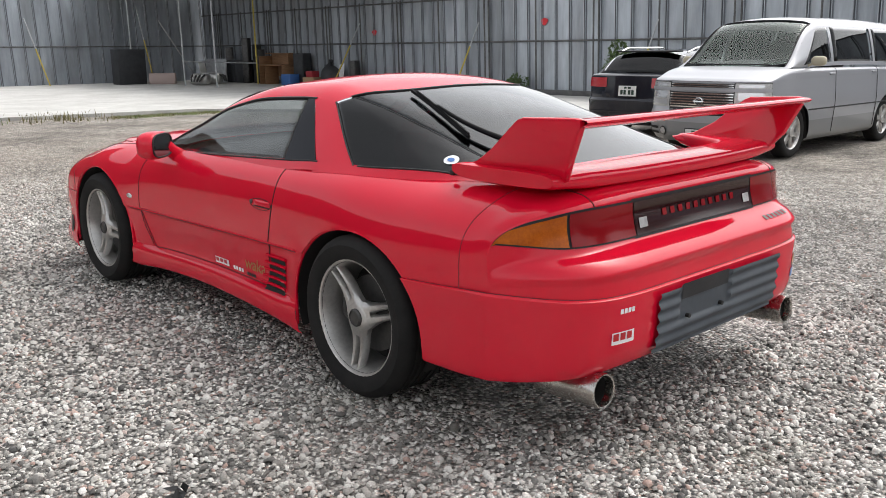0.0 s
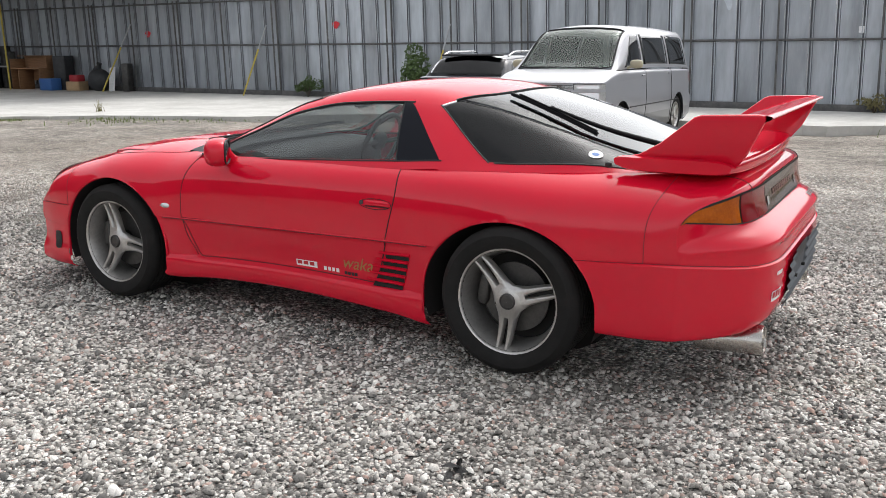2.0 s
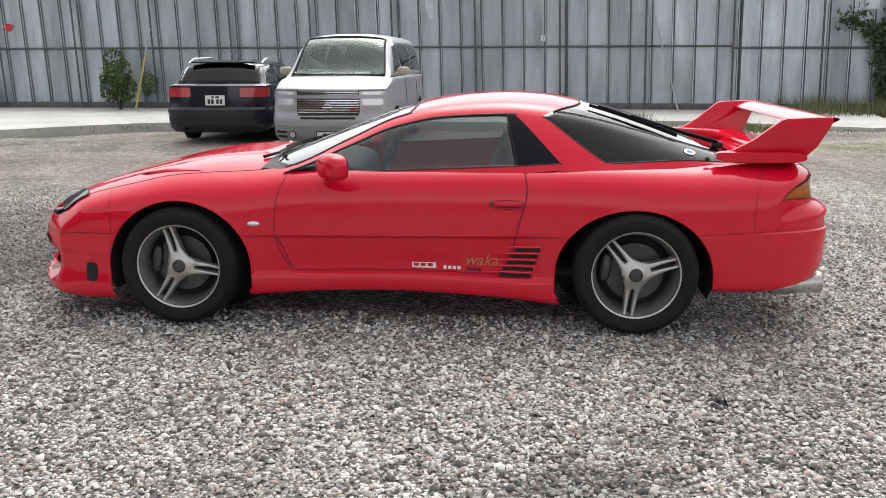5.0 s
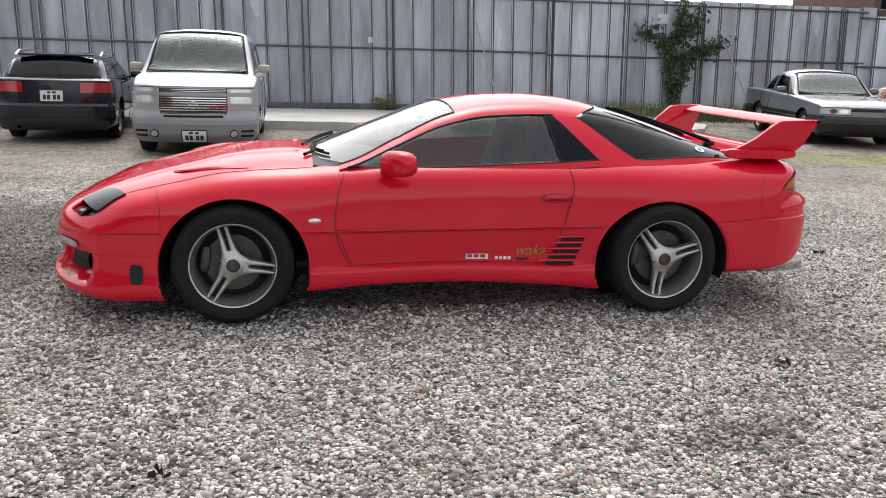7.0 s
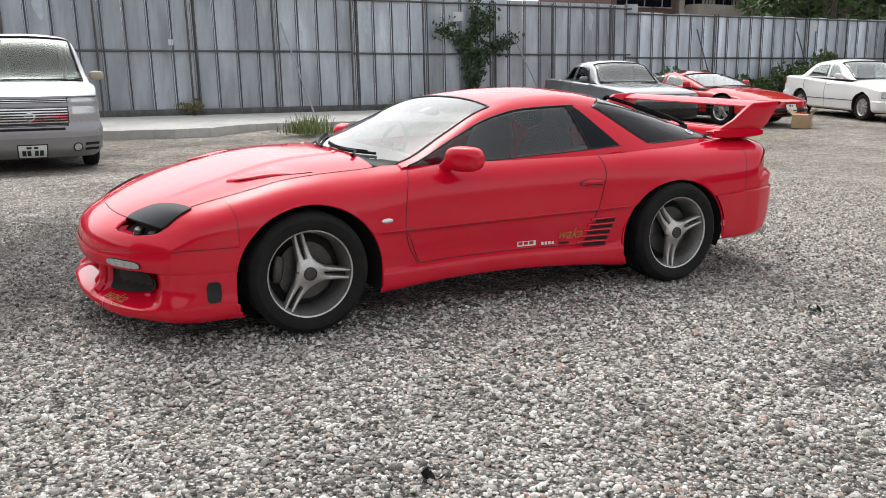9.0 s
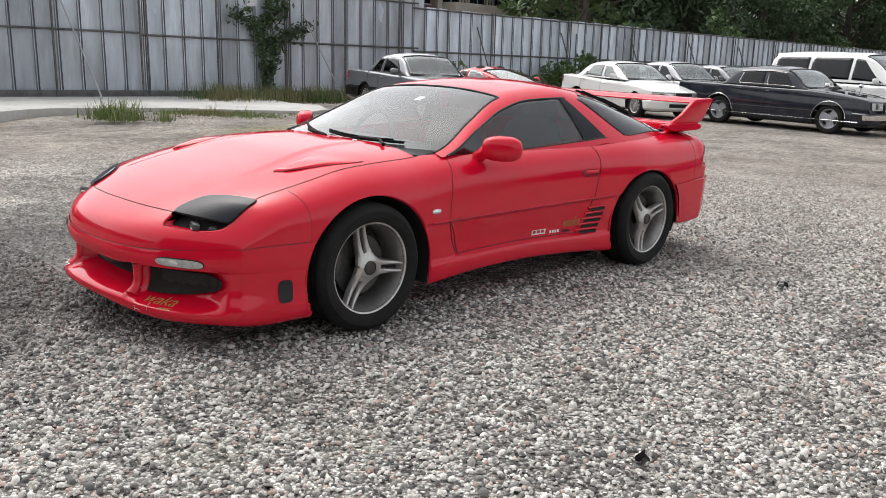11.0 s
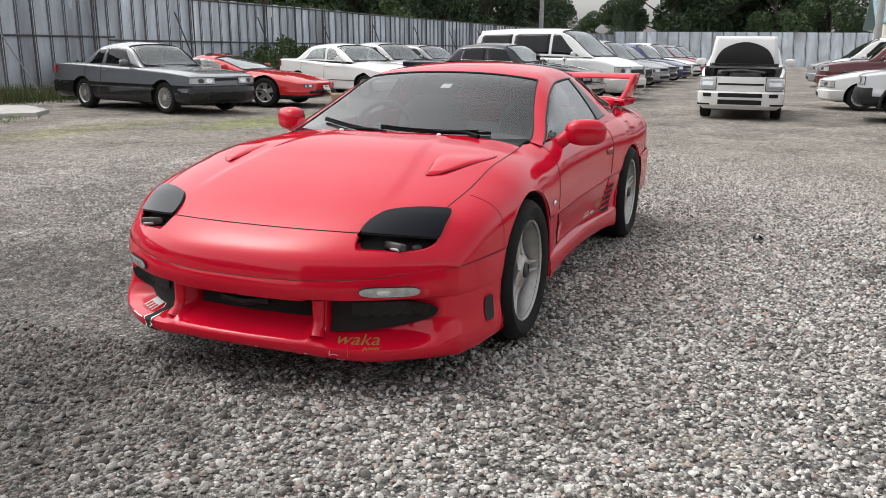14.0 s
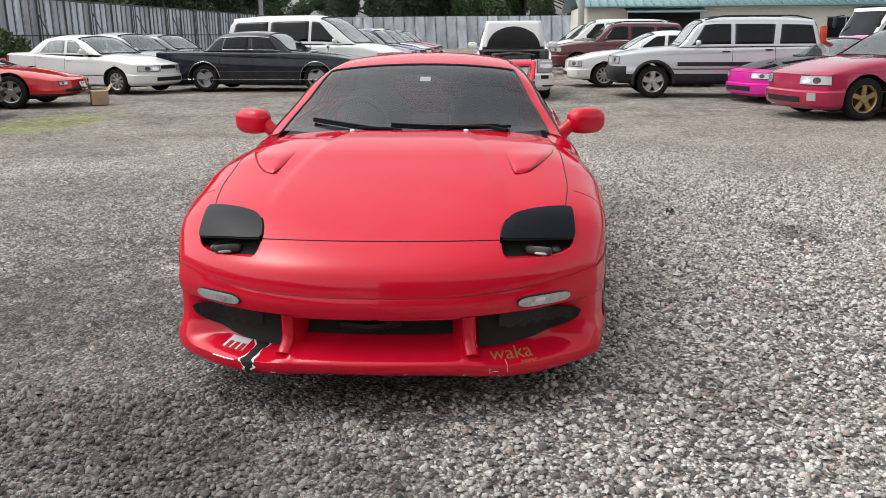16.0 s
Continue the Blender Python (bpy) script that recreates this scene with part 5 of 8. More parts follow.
def edge_steps(a, b, inner, n):
    return [a] + steps(-inner, inner, n) + [b]


tagged(part("ground", patch(lambda x, y: (x, y, relief(x, y) - 0.012 if max(abs(x), abs(y)) < 15.9 else -0.012), edge_steps(-600, 600, 16, 140), edge_steps(-600, 600, 16, 140)), GRAVEL, weld=False), "yard of loose grey and white gravel", "gravel", kind="structure")

rng = np.random.default_rng(5)
COUNT = 236000
px, py = rng.uniform(-6.5, 6.0, COUNT), rng.uniform(-5.5, 4.6, COUNT)
# dense beside the car's open flank and nose, thinning out away from it
away = np.hypot(np.maximum(0, np.abs(px) - 3.4), np.maximum(0, np.abs(py - 1.3) - 2.1))
keep = (rng.uniform(0, 1, COUNT) < np.clip(1.05 - 0.30 * away, 0, 1)) & ~((np.abs(px) < 2.0) & (py < 0.55)) & ~((px < -1) & (py < -2.4))
px, py = px[keep], py[keep]
n = len(px)
size = np.clip(rng.lognormal(math.log(0.0088), 0.32, n), 0.005, 0.021)
flatness, spin = rng.uniform(0.5, 0.85, n), rng.uniform(0, 2 * math.pi, n)
stretch = rng.uniform(0.72, 1.25, n)
tilt_x, tilt_y = rng.normal(0, 0.25, n), rng.normal(0, 0.25, n)
height = np.array([relief(x, y) for x, y in zip(px, py)]) - 0.012
k = np.arange(4) * math.pi / 2
unit = np.vstack([[[0, 0, 1.0]], np.c_[0.75 * np.cos(k), 0.75 * np.sin(k), np.full(4, 0.66)], np.c_[np.cos(k + 0.7), np.sin(k + 0.7), np.full(4, -0.25)]])
pts = unit[None] * (1 + rng.normal(0, 0.13, (n, 9, 1))) * size[:, None, None]
pts[:, :, 0] *= stretch[:, None]
pts[:, :, 2] *= flatness[:, None]
pts[:, :, 2] += pts[:, :, 0] * tilt_x[:, None] + pts[:, :, 1] * tilt_y[:, None]
c, s = np.cos(spin)[:, None], np.sin(spin)[:, None]
xs, ys = c * pts[:, :, 0] - s * pts[:, :, 1], s * pts[:, :, 0] + c * pts[:, :, 1]
pts[:, :, 0], pts[:, :, 1] = xs + px[:, None], ys + py[:, None]
pts[:, :, 2] += height[:, None] + rng.uniform(0.0, 0.011, n)[:, None]
tri = [(0, 1 + i, 1 + (i + 1) % 4) for i in range(4)]
tri += [t for i in range(4) for t in ((1 + i, 5 + i, 1 + (i + 1) % 4), (1 + (i + 1) % 4, 5 + i, 5 + (i + 1) % 4))]
tri = np.array(tri)
faces = (tri[None] + (np.arange(n) * 9)[:, None, None]).reshape(-1)
me = bpy.data.meshes.new("gravel_stones")
me.vertices.add(n * 9), me.loops.add(len(faces)), me.polygons.add(len(faces) // 3)
me.vertices.foreach_set("co", pts.reshape(-1))
me.loops.foreach_set("vertex_index", faces.astype(np.int32))
me.polygons.foreach_set("loop_start", np.arange(0, len(faces), 3, dtype=np.int32))
me.polygons.foreach_set("use_smooth", np.ones(len(faces) // 3, dtype=bool))
me.update()
me.materials.append(STONE)
tagged(new("gravel_stones", me), "loose rounded grey and white pebbles covering the yard", "gravel", kind="stuff")

# sparser stones farther out, each a rough four-sided lump
COUNT = 177000
px, py = rng.uniform(-9.5, 9.5, COUNT), rng.uniform(-8.0, 6.5, COUNT)
away = np.hypot(np.maximum(0, np.abs(px) - 3.4), np.maximum(0, np.abs(py - 1.3) - 2.1))
keep = (away > 0.3) & (rng.uniform(0, 1, COUNT) < np.clip(1.15 - 0.13 * away, 0, 1))
px, py = px[keep], py[keep]
n = len(px)
size = np.clip(rng.lognormal(math.log(0.0115), 0.35, n), 0.006, 0.028)
turn = rng.uniform(0, 2 * math.pi, n)[:, None] + np.array([0, 1.5, 3.1, 4.6])[None]
pts = np.zeros((n, 5, 3))
pts[:, :4, 0], pts[:, :4, 1] = np.cos(turn) * rng.uniform(0.7, 1.2, (n, 4)), np.sin(turn) * rng.uniform(0.7, 1.2, (n, 4))
pts[:, :4, 2], pts[:, 4, 2] = rng.uniform(-0.5, 0.0, (n, 4)), rng.uniform(0.45, 0.85, n)
pts[:, 4, :2] = rng.uniform(-0.35, 0.35, (n, 2))
pts *= size[:, None, None]
pts += np.c_[px, py, np.array([relief(x, y) for x, y in zip(px, py)]) - 0.009][:, None]
tri = np.array([(0, 1, 4), (1, 2, 4), (2, 3, 4), (3, 0, 4)])
faces = (tri[None] + (np.arange(n) * 5)[:, None, None]).reshape(-1)
me = bpy.data.meshes.new("scattered_stones")
me.vertices.add(n * 5), me.loops.add(len(faces)), me.polygons.add(len(faces) // 3)
me.vertices.foreach_set("co", pts.reshape(-1))
me.loops.foreach_set("vertex_index", faces.astype(np.int32))
me.polygons.foreach_set("loop_start", np.arange(0, len(faces), 3, dtype=np.int32))
me.update()
me.materials.append(STONE)
tagged(new("scattered_stones", me), "loose angular stones scattered over the wider yard", "gravel", kind="stuff")

CONCRETE = vary(material("weathered_concrete", (0.45, 0.44, 0.42), 0.85), 0.9, (0.36, 0.35, 0.325), (0.60, 0.59, 0.56), (0.75, 0.95), 0.15)
apron_edge = [(33, 3.5), (22, 1.5), (15.2, -1.5), (14.5, -6.6), (12.2, -8.2), (9.5, -9.2), (7.2, -11.4), (4.5, -12.2), (1.2, -12.1), (-1.0, -12.0), (-2.0, -12.7), (-4.6, -12.4), (-6.9, -11.1), (-7.7, -11.6), (-8.3, -12.8), (-7.9, -14.0)]
outline = []
for (x0, y0), (x1, y1) in zip(apron_edge, apron_edge[1:]):
    m = max(2, int(math.hypot(x1 - x0, y1 - y0) / 0.35))
    for i in range(m):
        t = i / m
        x, y = lerp(x0, x1, t), lerp(y0, y1, t)
        outline.append((x + 0.14 * noise.noise((x * 1.7, y * 1.7, 0)), y + 0.16 * noise.noise((x * 1.9, y * 1.9, 5))))
bm = bmesh.new()
ring = [bm.verts.new((x, y, 0.06)) for x, y in outline] + [bm.verts.new((-8.6, -16.1, 0.06)), bm.verts.new((33, -16.1, 0.06))]
top = bm.faces.new(ring)
ext = bmesh.ops.extrude_face_region(bm, geom=[top])
for g in ext["geom"]:
    if isinstance(g, bmesh.types.BMVert):
        g.co.z = -0.2
bmesh.ops.recalc_face_normals(bm, faces=bm.faces[:])
tagged(part("pavement", taken(bm), CONCRETE, flat=True), "pale weathered concrete apron with a broken edge", "pavement", kind="structure")


# ---- fence of galvanised steel sheets on scaffold pipes ----
def galvanised(name, gain):
    """Streaked, blotched steel sheet; gain scales its brightness."""
    m = material(name, (0.33, 0.35, 0.37), 0.5, 0.35)
    info = nd(m, "ShaderNodeObjectInfo")
    co = coords(m)
    mp = nd(m, "ShaderNodeMapping", Scale=(2.6, 2.6, 0.4))
    shift = nd(m, "ShaderNodeCombineXYZ")
    rv = nd(m, "ShaderNodeMath")
    rv.operation = "MULTIPLY"
    rv.inputs[1].default_value = 91.0
    wire(m, info.outputs["Random"], rv.inputs[0])
    for i in range(3):
        wire(m, rv.outputs[0], shift.inputs[i])
    wire(m, shift.outputs[0], mp.inputs["Location"])
    wire(m, co, mp.inputs[0])
    streak = nd(m, "ShaderNodeTexNoise", Scale=1.0, Detail=6.0, Roughness=0.62)
    blotch = nd(m, "ShaderNodeTexNoise", Scale=0.32, Detail=4.0)
    wire(m, mp.outputs[0], streak.inputs[0])
    mp2 = nd(m, "ShaderNodeMapping", Scale=(3.0, 3.0, 1.6))
    wire(m, co, mp2.inputs[0]), wire(m, shift.outputs[0], mp2.inputs["Location"])
    wire(m, mp2.outputs[0], blotch.inputs[0])
    c1 = ramp(m, streak.outputs[0], [(0.25, (0.27, 0.295, 0.325)), (0.48, (0.42, 0.455, 0.495)), (0.64, (0.53, 0.57, 0.62)), (0.76, (0.80, 0.84, 0.89))])
    tone = nd(m, "ShaderNodeMapRange", To_Min=0.80 * gain, To_Max=1.12 * gain)
    wire(m, info.outputs["Random"], tone.inputs[0])
    c2 = mix(m, 1.0, c1, tone.outputs[0], "MULTIPLY")
    patchy = nd(m, "ShaderNodeMapRange", From_Min=0.5, From_Max=0.72, To_Min=0.0, To_Max=0.40)
    wire(m, blotch.outputs[0], patchy.inputs[0])
    wire(m, mix(m, patchy.outputs[0], c2, (0.17, 0.165, 0.155)), bsdf(m).inputs["Base Color"])
    bump(m, blotch.outputs[0], 0.25, 0.02)
    return m


GALV = galvanised("galvanised_sheet", 0.96)
BRIGHTGALV = galvanised("bright_galvanised_sheet", 1.18)
PALEGALV = galvanised("pale_galvanised_sheet", 1.45)
# darker copy for the corner: the shelter roof's shade put into the colour
SHADEGALV = galvanised("shaded_galvanised_sheet", 0.74)
# darker zinc for rib sides and grooves, their shadows painted in
RIB = vary(material("shaded_rib", (0.27, 0.28, 0.3), 0.7, 0.2), 3, (0.13, 0.138, 0.15), (0.27, 0.285, 0.31), stretch=(1, 1, 0.2))
RUST = vary(material("rusty_pipe", (0.12, 0.09, 0.075), 0.8, 0.3), 5, (0.05, 0.052, 0.055), (0.19, 0.185, 0.18), (0.6, 0.9), 0.1)
YELLOW = vary(material("yellow_paint", (0.55, 0.42, 0.06), 0.6), 8, (0.42, 0.31, 0.05), (0.62, 0.50, 0.10))
PIPE = vary(material("galvanised_pipe", (0.42, 0.43, 0.44), 0.45, 0.6), 7, (0.30, 0.31, 0.32), (0.52, 0.53, 0.54))
LEAN = 0.028


def sheet_mesh(z0, z1, name, zinc=None):
    """One half-metre sheet with folded ribs at its edge, leaning a little."""
    prof = [(0.0, 0.0), (0.010, 0.046), (0.030, 0.048), (0.040, 0.004), (0.056, 0.002), (0.066, 0.046), (0.086, 0.048), (0.097, 0.0), (0.30, 0.004), (0.498, 0.0)]
    geo = patch(lambda p, z: (-prof[p][0] + LEAN * (z - 1.4), prof[p][1], z), range(len(prof)), (z0, lerp(z0, z1, 0.5), z1))
    me = bpy.data.meshes.new(name)
    me.from_pydata(geo[0], [], geo[1])
    me.materials.append(zinc or GALV)
    me.materials.append(RIB)
    me.polygons.foreach_set("material_index", [1 if i // 2 in (0, 2, 3, 4, 6) else 0 for i in range(len(me.polygons))])
    return me


wall_north = tagged(new("wall_north"), "tall fence of streaked galvanised steel sheets on pipes", "fence", kind="structure")
wall_east = tagged(new("wall_east"), "tall fence of streaked galvanised steel sheets on pipes", "fence", kind="structure")
tall, bright, low, end = sheet_mesh(0.04, 2.84, "sheet_tall"), sheet_mesh(0.04, 2.92, "sheet_bright", BRIGHTGALV), sheet_mesh(-0.02, 2.70, "sheet_low", PALEGALV), sheet_mesh(-0.1, 3.6, "sheet_end", SHADEGALV)
FY = -16.0
rs = random.Random(3)
for i in range(236):
    x = 32.0 - 0.5 * i
    o = new("sheet", end if x > 13.5 else tall if x > -5.4 else bright if x > -14.3 else low)
    o.parent, o.location = wall_north, (x, FY + rs.uniform(-0.004, 0.004), rs.uniform(-0.02, 0.02) + (0.0 if x > -27.4 else -0.06))
for i in range(60):
    o = new("sheet", end)
    o.parent, o.location, o.rotation_euler = wall_east, (32.3, 13.5 - 0.5 * i, rs.uniform(-0.03, 0.03)), (0, 0, math.pi / 2)


def pipe(name, pts, r=0.024, mat=RUST, parent=None, n=8):
    return part(name, tube(pts, r, n), mat, parent, weld=False)


def at_wall(x, z, off=0.075):
    return (x + LEAN * (z - 1.4), FY + off, z)


for z, x0, x1 in ((1.53, 32, -5.4), (1.49, -5.4, -14.2), (2.80, 32, -14.2), (1.40, -14.0, -86), (2.66, -14.0, -86), (0.10, 32, -14)):
    pipe("rail", [at_wall(x0, z), at_wall((x0 + x1) / 2, z - 0.01), at_wall(x1, z)], 0.025, RUST, wall_north)
pipe("rail", [(32.2, 13, 1.53), (32.2, -16, 1.53)], 0.025, RUST, wall_east)
for i in range(46):
    x = 30.6 - 2.0 * i
    h = 2.86 if x > -14.2 else 2.72
    pipe("post", [at_wall(x, 0.0, 0.11), at_wall(x, h, 0.11)], 0.024, RUST, wall_north, 6)
    if i % 2 == 0:
        pipe("post", [at_wall(x - 0.17, 0.0, 0.11), at_wall(x - 0.17, h, 0.11)], 0.022, RUST, wall_north, 6)
for i in range(12):
    x = -16.7 - 4.3 * i
    pipe("brace", [at_wall(x, 2.25, 0.12), (x - 0.15, FY + 1.0, 0.02)], 0.022, RUST, wall_north, 6)
for x, dx in ((-10.0, -0.75), (-3.6, -0.5)):
    pipe("brace", [at_wall(x, 2.2, 0.12), (x + dx, FY + 0.95, 0.03)], 0.020, PIPE, wall_north, 6)
part("kick_board", box(-14.2, 32, FY + 0.02, FY + 0.10, 0.04, 0.20, 0.004), RUST, wall_north)

# poles leaning on the fence, yellow below and bare above
for x0, y0, x1, zt in ((15.3, -15.25, 14.82, 2.08), (8.85, -15.2, 8.62, 2.0), (21.42, -15.2, 20.60, 2.21)):
    p = thing("leaning_pole", "thin pole painted yellow below, leaning on the fence", "pole", group="poles along the fence")
    a, b = Vector((x0, y0, 0.06)), Vector((x1, -15.86, zt))
    part("yellow_length", tube([a, a.lerp(b, 0.66)], 0.024, 8), YELLOW, p)
    part("bare_length", tube([a.lerp(b, 0.66), b], 0.022, 8), PIPE, p)
for y0, y1, zt in ((-9.0, -8.55, 2.6), (-13.2, -13.0, 3.2)):
    p = thing("leaning_pole", "thin pole painted yellow below, leaning on the fence", "pole", group="poles along the fence")
    a, b = Vector((31.3, y0, 0.06)), Vector((32.1, y1, zt))
    part("yellow_length", tube([a, a.lerp(b, 0.55)], 0.026, 8), YELLOW, p)
    part("bare_length", tube([a.lerp(b, 0.55), b], 0.024, 8), PIPE, p)
# papers and paint marks on the sheets
PAPER = vary(material("paper", (0.72, 0.73, 0.74), 0.8), 12, (0.62, 0.63, 0.65), (0.78, 0.79, 0.8))
REDPAINT = material("red_mark", (0.55, 0.02, 0.03), 0.6)
for x, z, w, h in ((-8.43, 2.46, 0.30, 0.24), (-21.8, 2.45, 0.34, 0.34), (-39.2, 2.45, 0.4, 0.4), (-1.0, 1.72, 0.10, 0.13)):
    n_ = part("notice", box(x - w / 2, x + w / 2, FY + 0.040, FY + 0.046, z - h / 2, z + h / 2), PAPER)
    tagged(n_, "white paper notice fixed to the fence", "notice", "notices")
for x, z in ((12.36, 2.04), (19.93, 1.88)):
    n_ = part("paint_mark", patch(lambda a, r: (x + 0.12 * r * math.cos(a) * (1 + 0.3 * math.sin(3 * a)), FY + 0.042, z + 0.10 * r * math.sin(a)), steps(0, 2 * math.pi, 14), (0.02, 1)), REDPAINT)
    tagged(n_, "red paint blot on the fence sheet", "paint mark", "paint marks")

CHALK = vary(material("pale_blue_paint", (0.5, 0.56, 0.62), 0.8), 5, (0.40, 0.45, 0.50), (0.62, 0.67, 0.72))
for x, z, w, h in ((-12.75, 2.45, 0.10, 0.26), (-13.45, 2.40, 0.12, 0.42), (-10.9, 1.1, 0.09, 0.40), (-5.8, 2.3, 0.10, 0.30), (1.7, 2.5, 0.10, 0.32)):
    n_ = part("paint_mark", patch(lambda a, r: (x + w * r * math.cos(a) * (1 + 0.25 * math.sin(3 * a + x)), FY + 0.012, z + h * r * math.sin(a) * (1 + 0.2 * math.sin(2 * a))), steps(0, 2 * math.pi, 18), (0.02, 1)), CHALK)
    tagged(n_, "pale blue smear of paint on the fence sheet", "paint mark", "paint marks")

# ---- shelter of scaffold pipes with stored clutter in the corner ----
ROOFING = vary(material("old_roof_sheet", (0.13, 0.11, 0.1), 0.8), 1.5, (0.08, 0.07, 0.065), (0.2, 0.17, 0.15))
shelter = thing("scaffold_shelter", "open shelter of thin scaffold pipes roofed with brown sheets", "shelter")
for x, y, mt in ((24.56, -12.46, PIPE), (26.84, -12.38, PIPE), (25.88, -14.9, YELLOW), (31.0, -12.2, PIPE)):
    part("post", tube([(x, y, 0.05), (x + 0.1, y, 3.9)], 0.03, 8), mt, shelter)
for a, b in (((26.86, -12.38, 0.95), (25.9, -14.9, 0.85)), ((26.6, -11.4, 2.4), (28.1, -13.6, 0.1)), ((20, -12.46, 3.7), (31.5, -12.2, 3.7)), ((26.86, -12.4, 3.75), (26.86, -15.9, 3.75))):
    part("crosspipe", tube([a, b], 0.026, 8), PIPE, shelter)
part("roof", box(17.0, 32.2, -15.95, -11.2, 3.80, 3.86, 0.01), ROOFING, shelter)
WOOD = vary(material("brown_board", (0.25, 0.13, 0.06), 0.6), 3, (0.17, 0.085, 0.04), (0.33, 0.18, 0.09), stretch=(1, 1, 8))
CARD = vary(material("cardboard", (0.42, 0.29, 0.17), 0.9), 6, (0.34, 0.23, 0.13), (0.48, 0.34, 0.2))


def desk(m):
    d = thing("writing_desk", "old brown wooden desk with a hutch and open shelves", "desk", m)
    part("top", box(-0.75, 0.75, -0.32, 0.32, 0.70, 0.74, 0.006), WOOD, d)
    for x in (-0.73, 0.35, 0.73):
        part("side_panel", box(x - 0.015, x + 0.015, -0.3, 0.3, 0.0, 0.70 if x < 0.5 else 1.05, 0.004), WOOD, d)
    part("side_panel", box(-0.75, -0.715, -0.3, 0.0, 0.74, 1.15, 0.004), WOOD, d)
    part("shelf", box(-0.73, 0.73, -0.3, 0.0, 1.13, 1.16, 0.004), WOOD, d)
    part("back_panel", box(-0.73, 0.73, -0.31, -0.295, 0.3, 1.13, 0.003), WOOD, d)
    return d


desk(pose(25.2, -15.35, 0.06, 0, 0, 3))
BINS = material("black_bin", (0.02, 0.021, 0.024), 0.6)
vary(BINS, 5, (0.012, 0.013, 0.015), (0.04, 0.042, 0.046))


def cabinet(name, label, cat, m, sx, sy, sz, mat, doors=1):
    c = thing(name, label, cat, m)
    part("body", box(-sx / 2, sx / 2, -sy / 2, sy / 2, 0, sz, 0.012), mat, c)
    for k in range(doors):
        a, b = -sx / 2 + 0.02 + k * (sx - 0.02) / doors, -sx / 2 + (k + 1) * (sx - 0.02) / doors
        part("front", box(a, b, sy / 2, sy / 2 + 0.015, 0.03, sz - 0.04, 0.006), mat, c)
    return c


cabinet("storage_bin", "tall black plastic storage bin against the fence", "bin", pose(30.2, -11.7, 0.06, 0, 0, 90), 1.1, 0.7, 1.35, BINS)
cabinet("metal_board", "grey metal board leaning among stored clutter", "board", pose(29.1, -14.9, 0.06, 0, 0, 8), 1.35, 0.06, 0.95, PIPE)
cabinet("television", "black box-shaped television set", "television", pose(23.85, -15.62, 0.06, 0, 0, 12), 0.5, 0.45, 1.15, BINS)
cabinet("tool_cabinet", "dark tool cabinet with clutter around it", "cabinet", pose(28.2, -15.5, 0.06), 1.3, 0.5, 0.9, BINS, 2)
cabinet("crate", "blue plastic crate on the concrete", "crate", pose(24.0, -15.15, 0.06), 0.62, 0.4, 0.40, material("blue_plastic", (0.04, 0.13, 0.36), 0.5))
cabinet("crate", "pinkish grey box beside the pipes", "crate", pose(29.4, -12.7, 0.06, 0, 0, 60), 1.0, 0.5, 0.42, material("pink_board", (0.42, 0.33, 0.30), 0.8))
cabinet("crate", "red tool box on a cardboard box", "crate", pose(22.98, -15.45, 0.36), 0.42, 0.3, 0.22, material("red_plastic", (0.35, 0.02, 0.03), 0.5))
cabinet("carton", "brown cardboard box with loose scrap", "carton", pose(23.0, -15.45, 0.06, 0, 0, 12), 0.55, 0.45, 0.3, CARD)
for k, (x, y, h) in enumerate(((27.0, -15.6, 1.5), (27.3, -15.3, 1.75), (29.2, -15.6, 1.4), (26.6, -15.5, 1.3), (20.75, -15.7, 0.9))):
    cabinet("scrap_part", "dark greasy machine part on end", "scrap", pose(x, y, 0.06, 0, 0, 25 * k), 0.28, 0.24, h, DARKALLOY)


sack = thing("sack", "bulging black sack slumped against the fence", "sack", pose(21.95, -15.5, 0.06))
part("bag", moved(blob((0, 0, 0.36), (0.42, 0.30, 0.38), 2.2, 12), pose(0, 0, 0, 0, -8, 0)), BINS, sack)
part("neck", tube([(0.02, 0, 0.66), (-0.10, 0.02, 0.82), (-0.14, 0.03, 0.90)], [0.16, 0.06, 0.09], 10), BINS, sack)
plank = thing("white_board", "short white board leaning on the fence", "board", pose(21.22, -15.4, 0.06))
part("board", moved(box(-0.14, 0.14, -0.012, 0.012, 0.0, 0.80, 0.004), pose(0, 0, 0.01, 14, 8, 0)), PAPER, plank)


def garden_chair(m):
    c = thing("garden_chair", "white plastic garden chair", "chair", m)
    wp = material("white_plastic", (0.62, 0.62, 0.6), 0.5)
    part("seat", box(-0.22, 0.22, -0.22, 0.22, 0.40, 0.43, 0.01), wp, c)
    part("backrest", moved(box(-0.22, 0.22, -0.015, 0.015, 0, 0.42, 0.01), pose(0, -0.21, 0.43, 12, 0, 0)), wp, c)
    for x in (-0.2, 0.2):
        for y in (-0.2, 0.2):
            part("leg", tube([(x, y, 0.41), (x * 1.15, y * 1.15, 0)], 0.018, 6), wp, c)


garden_chair(pose(27.9, -13.9, 0.06, 0, 0, 120))


def engine_block(m):
    e = thing("engine_block", "stripped aluminium engine block on the concrete", "engine", m)
    part("block", blob((0, 0, 0.22), (0.36, 0.28, 0.22), 4, 8), ALLOY, e)
    for k in range(4):
        part("manifold", tube([(-0.25 + 0.16 * k, 0.2, 0.38), (-0.2 + 0.14 * k, 0.36, 0.30), (-0.1 + 0.1 * k, 0.42, 0.14)], 0.035, 8), DARKALLOY, e)


